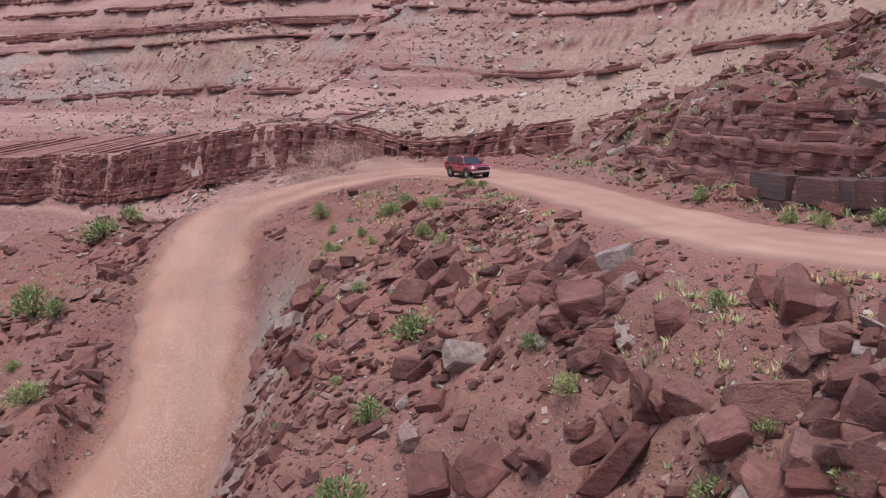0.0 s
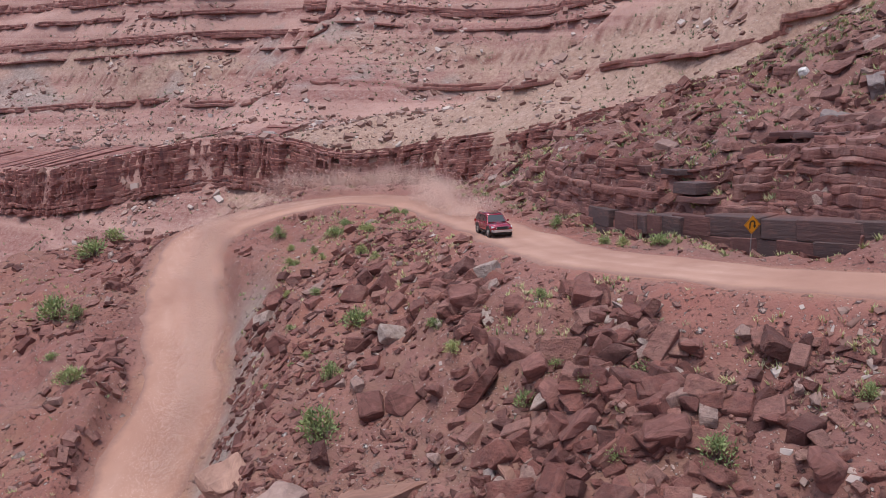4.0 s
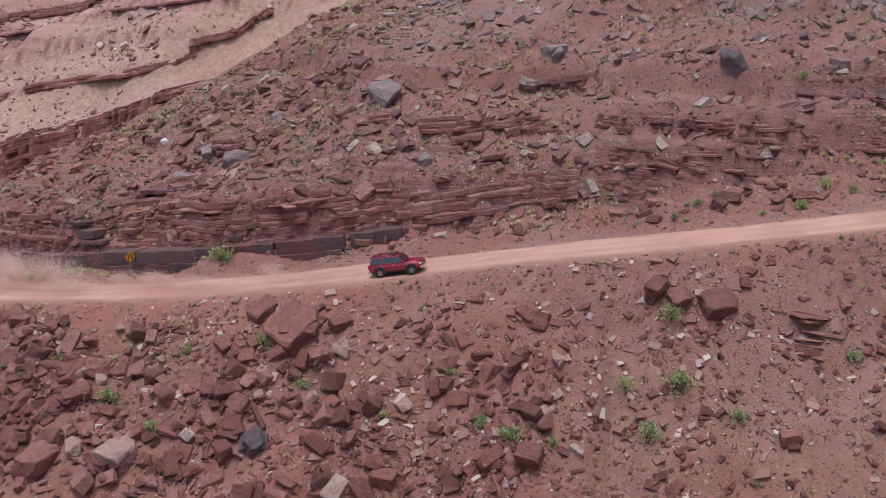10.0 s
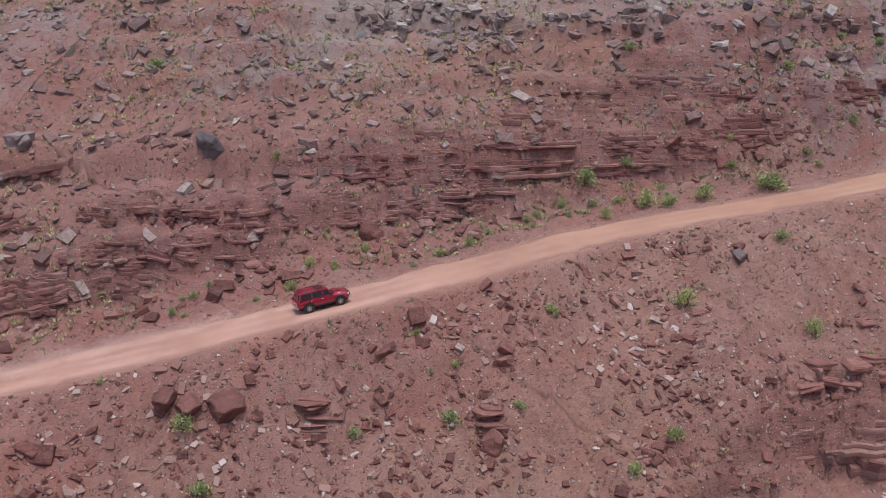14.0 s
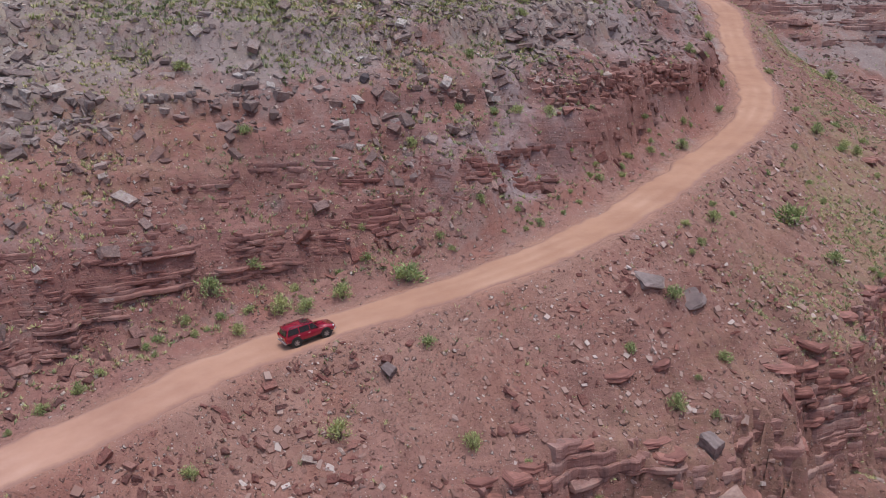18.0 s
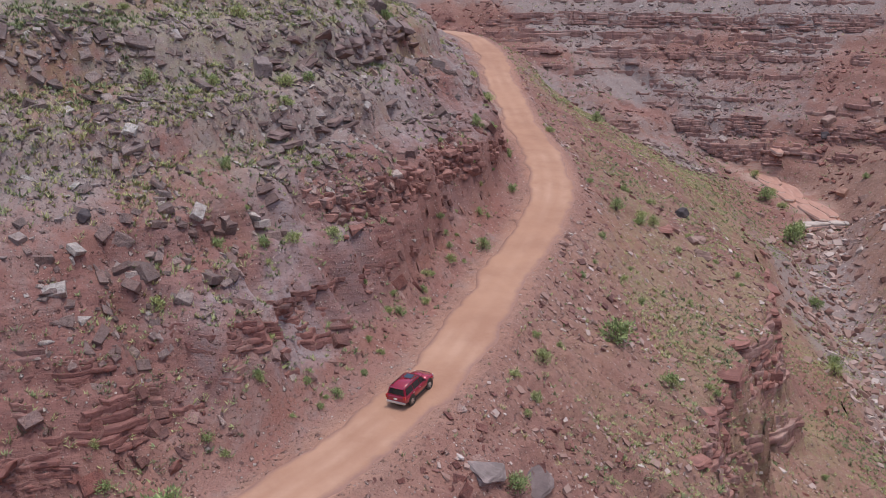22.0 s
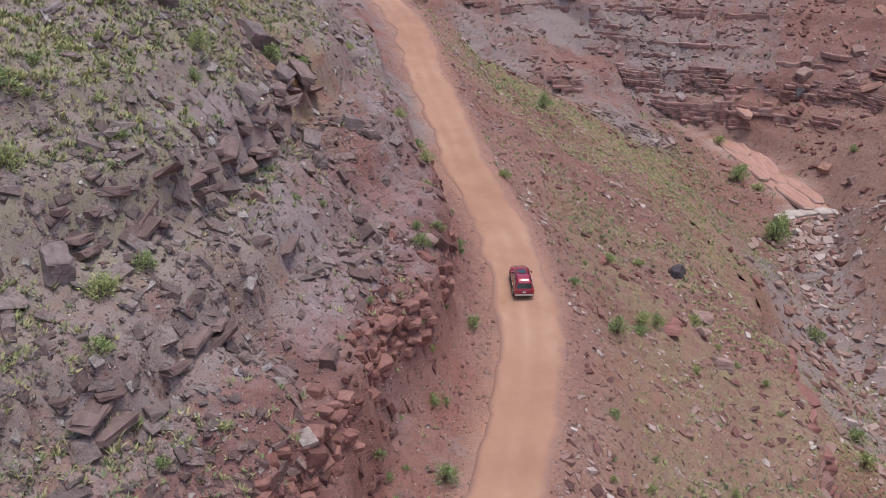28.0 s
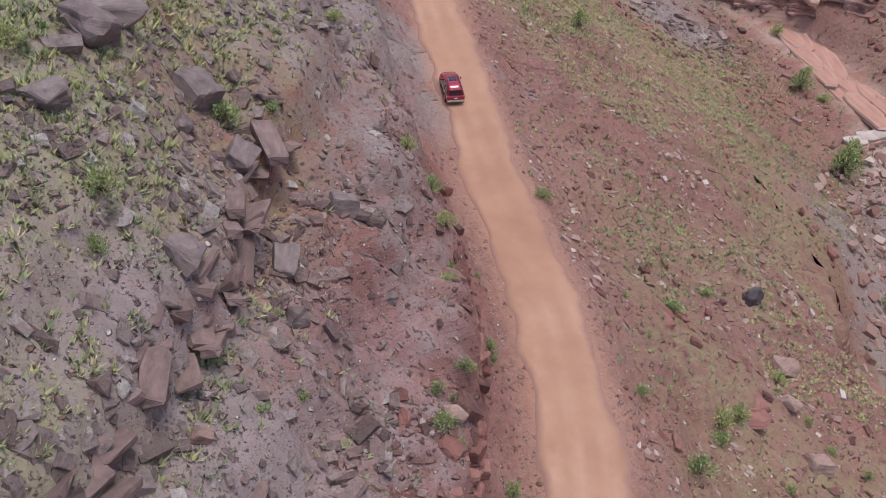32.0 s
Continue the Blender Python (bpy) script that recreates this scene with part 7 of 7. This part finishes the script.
TUFTS = [blades(k, 8, 0.5, 0.42) for k in range(8)]
DOTS = [blades(20 + k, 7, 0.55, 0.5) for k in range(4)]


def grass_material(name):
    m = shader(name, 0.85)
    n = Nodes(m)
    c = n.ramp(n.attr("hue"), [(0.0, (0.10, 0.13, 0.075)), (0.3, (0.26, 0.30, 0.155)), (0.6, (0.42, 0.42, 0.19)), (0.85, (0.52, 0.47, 0.25)), (1.0, (0.55, 0.47, 0.30))])
    one = n.n.new("ShaderNodeNewGeometry").outputs["Random Per Island"]
    n.colour(n.mix(n.math("MULTIPLY", one, 0.25), c, (0.15, 0.16, 0.08)))
    return m


GRASS = grass_material("desert_grass")


def meadow(name, n, box, low, high, keep, hue, label, seed, kinds=TUFTS):
    rng = np.random.default_rng(seed)
    x, y = rng.uniform(box[0], box[1], n), rng.uniform(box[2], box[3], n)
    tx, ty = slope_at(x, y)
    m = (rng.random(n) < keep(x, y, look_up(side_dist, x, y), np.hypot(tx, ty))) & (look_up(lane_dist, x, y) > HALF + 0.8)
    x, y = x[m], y[m]
    k = len(x)
    a = rng.uniform(low, high, k)
    place = np.stack([x, y, height_at(x, y) - 0.02], 1)
    turn = turned(rng.uniform(0, 6.3, k), 0.3 * tx[m], 0.3 * ty[m])
    tint = np.clip(rng.normal(*hue, k) + 0.2 * fbm(x, y, 12, 2, seed), 0, 1)
    scatter(name, kinds, place, turn, np.stack([a, a, a * rng.uniform(0.6, 1.1, k)], 1), GRASS, rng, label, "grass", {"hue": tint})


meadow("bench_grass", 78000, (100, 215, -85, 10), 0.6, 1.35, lambda x, y, d, g: np.where(d > 7, clump(x, y, 9, 301) ** 2.0 * np.clip((d - 10) / 16, 0.1, 1) * (g < 1.8) * 1.3, 0), (0.42, 0.16), "yellow-green bunch grass on the upper benches", 41)
meadow("verge_grass", 64000, (95, 240, -150, -60), 0.5, 1.1, lambda x, y, d, g: np.where(d < -3.5, clump(x, y, 11, 303) ** 1.2 * np.clip((-d - 3) / 12, 0.2, 1) * 1.1, 0), (0.5, 0.16), "yellow-green grass on the slope below the road", 42)
meadow("slope_grass", 70000, (8, 120, -60, 100), 0.55, 1.15, lambda x, y, d, g: np.where(d > 5, clump(x, y, 10, 305) * 0.65 * (g < 2), 0), (0.5, 0.16), "dry grass tufts dotting the slope above the road", 43)
meadow("hairpin_grass", 30000, (-45, 100, -70, 105), 0.45, 1.0, lambda x, y, d, g: np.where(d < -3.5, clump(x, y, 9, 307) ** 2 * np.where(d > -9, 0.4, 0.2) * np.where((x < 30) & (y > 20), 2.4, 1), 0), (0.5, 0.2), "dry grass and small weeds among the rubble", 44)
meadow("bend_grass", 16000, (-14, 34, 14, 84), 0.4, 0.95, lambda x, y, d, g: np.where((d < -3.4) & (d > -11), clump(x, y, 5, 315) ** 1.6 * 0.8, 0), (0.72, 0.14), "pale dry bunch grass inside the bend", 48)
meadow("ravine_grass", 30000, (150, 320, -230, -100), 0.6, 1.4, lambda x, y, d, g: np.where(d < -40, clump(x, y, 14, 309) ** 2 * 0.3, 0), (0.3, 0.2), "grey-green weeds in the ravine", 45, DOTS)
meadow("roadside_weeds", 26000, (10, 210, -110, 80), 0.35, 1.0, lambda x, y, d, g: np.where((np.abs(d) > 3.6) & (np.abs(d) < 7.5), clump(x, y, 7, 313) ** 2.2 * 0.55, 0), (0.32, 0.12), "soft green weeds along the verges of the road", 47)
meadow("canyon_scrub", 16000, (-260, 190, 285, 560), 1.2, 3.0, lambda x, y, d, g: clump(x, y, 50, 311) * 0.6, (0.06, 0.06), "dark scrub dotting the far canyon slopes", 46, DOTS)

# ---- dust ----
DUST = shader("airborne_road_dust", 1.0)
Nodes(DUST).b.inputs["Base Color"].default_value = (0.76, 0.57, 0.49, 1)


def dust_mesh(seed, n, rx, ry, rz, grain):
    """A puff: many specks, thickest in the middle."""
    rng = np.random.default_rng(seed)
    c = rng.normal(0, 0.42, (n, 3)) * (rx, ry, rz) + (rng.normal(0, 1, (6, 3)) * (rx * 0.4, ry * 0.4, rz * 0.25))[rng.integers(0, 6, n)]
    t = rng.normal(0, 1, (n, 3, 3))
    t = t / np.linalg.norm(t, axis=2)[:, :, None] * grain
    return sheet("dust", (c[:, None] + t).reshape(-1, 3), np.arange(3 * n).reshape(-1, 3), DUST, False)


# ---- how the vehicle and its dust move ----
DRIVE = [(0, 120.5, -1.6), (2, 132.5, -0.8), (4, 145.5, -1.1), (6, 162.6, -0.5), (8, 178.0, -0.5), (10, 194.6, -1.3), (12, 211.2, -1.2), (14, 226.1, -0.0), (16, 241.4, -0.8),
         (18, 256.9, -1.2), (20, 272.1, -0.6), (22, 287.1, 0.2), (24, 304.4, -0.1), (26, 322.9, -0.3), (28, 341.5, 0.1), (30, 360.8, 0.9), (32, 379.0, 1.2)]
fine_road = spline(ROAD, 0.1)


def drive(t):
    """How far along the road, and how far to its left, the vehicle is at t seconds."""
    i = min(max(int(t // 2), 0), len(DRIVE) - 2)
    f = t / 2 - i
    out = []
    for c in (1, 2):
        p = [DRIVE[min(max(i + k, 0), len(DRIVE) - 1)][c] for k in (-1, 0, 1, 2)]
        if i == 0:
            p[0] = 2 * p[1] - p[2]
        if i == len(DRIVE) - 2:
            p[3] = 2 * p[2] - p[1]
        out.append(0.5 * (2 * p[1] + (p[2] - p[0]) * f + (2 * p[0] - 5 * p[1] + 4 * p[2] - p[3]) * f * f + (3 * p[1] - p[0] - 3 * p[2] + p[3]) * f ** 3))
    return out


def on_road(s, left=0.0):
    """The place on the road, its heading and its climb in degrees."""
    i = min(max(int(s / 0.1), 15), len(fine_road) - 16)
    p, way = fine_road[i], fine_road[i + 14] - fine_road[i - 14]
    flat = math.hypot(way[0], way[1])
    return p + np.array([-way[1], way[0], 0]) / flat * left, math.degrees(math.atan2(way[1], way[0])), math.degrees(math.atan2(way[2], flat))


def motions():
    times = [k * 0.25 for k in range(129)]
    rows = []
    for t in times:
        s, left = drive(t)
        p, yaw, climb = on_road(s, left)
        rows.append((t, pose(p[0], p[1], p[2] + 0.04, 0, -climb, yaw)))
    walk(CAR, rows)
    spin = [k / 15 for k in range(481)]
    for wheel in WHEELS:
        x, y, z = wheel.location
        walk(wheel, [(t, pose(x, y, z, 0, math.degrees((drive(t)[0] - 120.5) / (0.39 * CAR_SCALE)), 0)) for t in spin])
    rng = np.random.default_rng(12)
    puffs = [dust_mesh(k, 5000, 2.6, 2.2, 1.2, 0.045) for k in range(3)]
    wisps = [dust_mesh(10 + k, 1700, 1.4, 1.0, 0.5, 0.037) for k in range(3)]
    passed_s = np.array([drive(t)[0] for t in times])

    def passing(s):
        """When the rear of the vehicle passes a place; before the clip it had come up the lower leg at the same pace."""
        return float(np.interp(s, passed_s, times)) + 0.42 if s > 120.5 else (s - 120.5) / 6.0 + 0.42

    def puff(mesh, s, left, top, rise, stay, sink):
        t0 = passing(s)
        p, yaw, _ = on_road(s, left)
        deep = -4.0
        marks = [(t0 - 0.05, deep), (t0 + rise, top), (t0 + stay, top + 0.3), (t0 + stay + sink, deep)]
        at = lambda t: float(np.interp(t, [m[0] for m in marks], [m[1] for m in marks]))
        ts = sorted({0.0, 32.0} | {round(min(max(m[0], 0.0), 32.0), 2) for m in marks})
        ob = tagged(new("dust", mesh), "puff of pale pink road dust drifting over the road", "dust", kind="stuff")
        walk(ob, [(t, pose(p[0] + 0.15 * max(0, min(t - t0, 9)), p[1] + 0.2 * max(0, min(t - t0, 9)), p[2] + at(t), 0, 0, yaw)) for t in ts])

    for s in np.arange(50, 168, 3.2):
        thick = s > 100
        puff(puffs[rng.integers(0, 3)], s, rng.normal(0, 0.7), (1.5 if thick else 0.9) + rng.uniform(-0.3, 0.9) * thick, 2.2, 7.0 if thick else 13.0, 6.0)
    for s in np.arange(104, 232, 2.2):
        puff(wisps[rng.integers(0, 3)], s, rng.normal(0, 0.8), 0.55 + rng.uniform(-0.15, 0.3), 0.7, 3.0 if s < 190 else 2.0, 2.5)


motions()
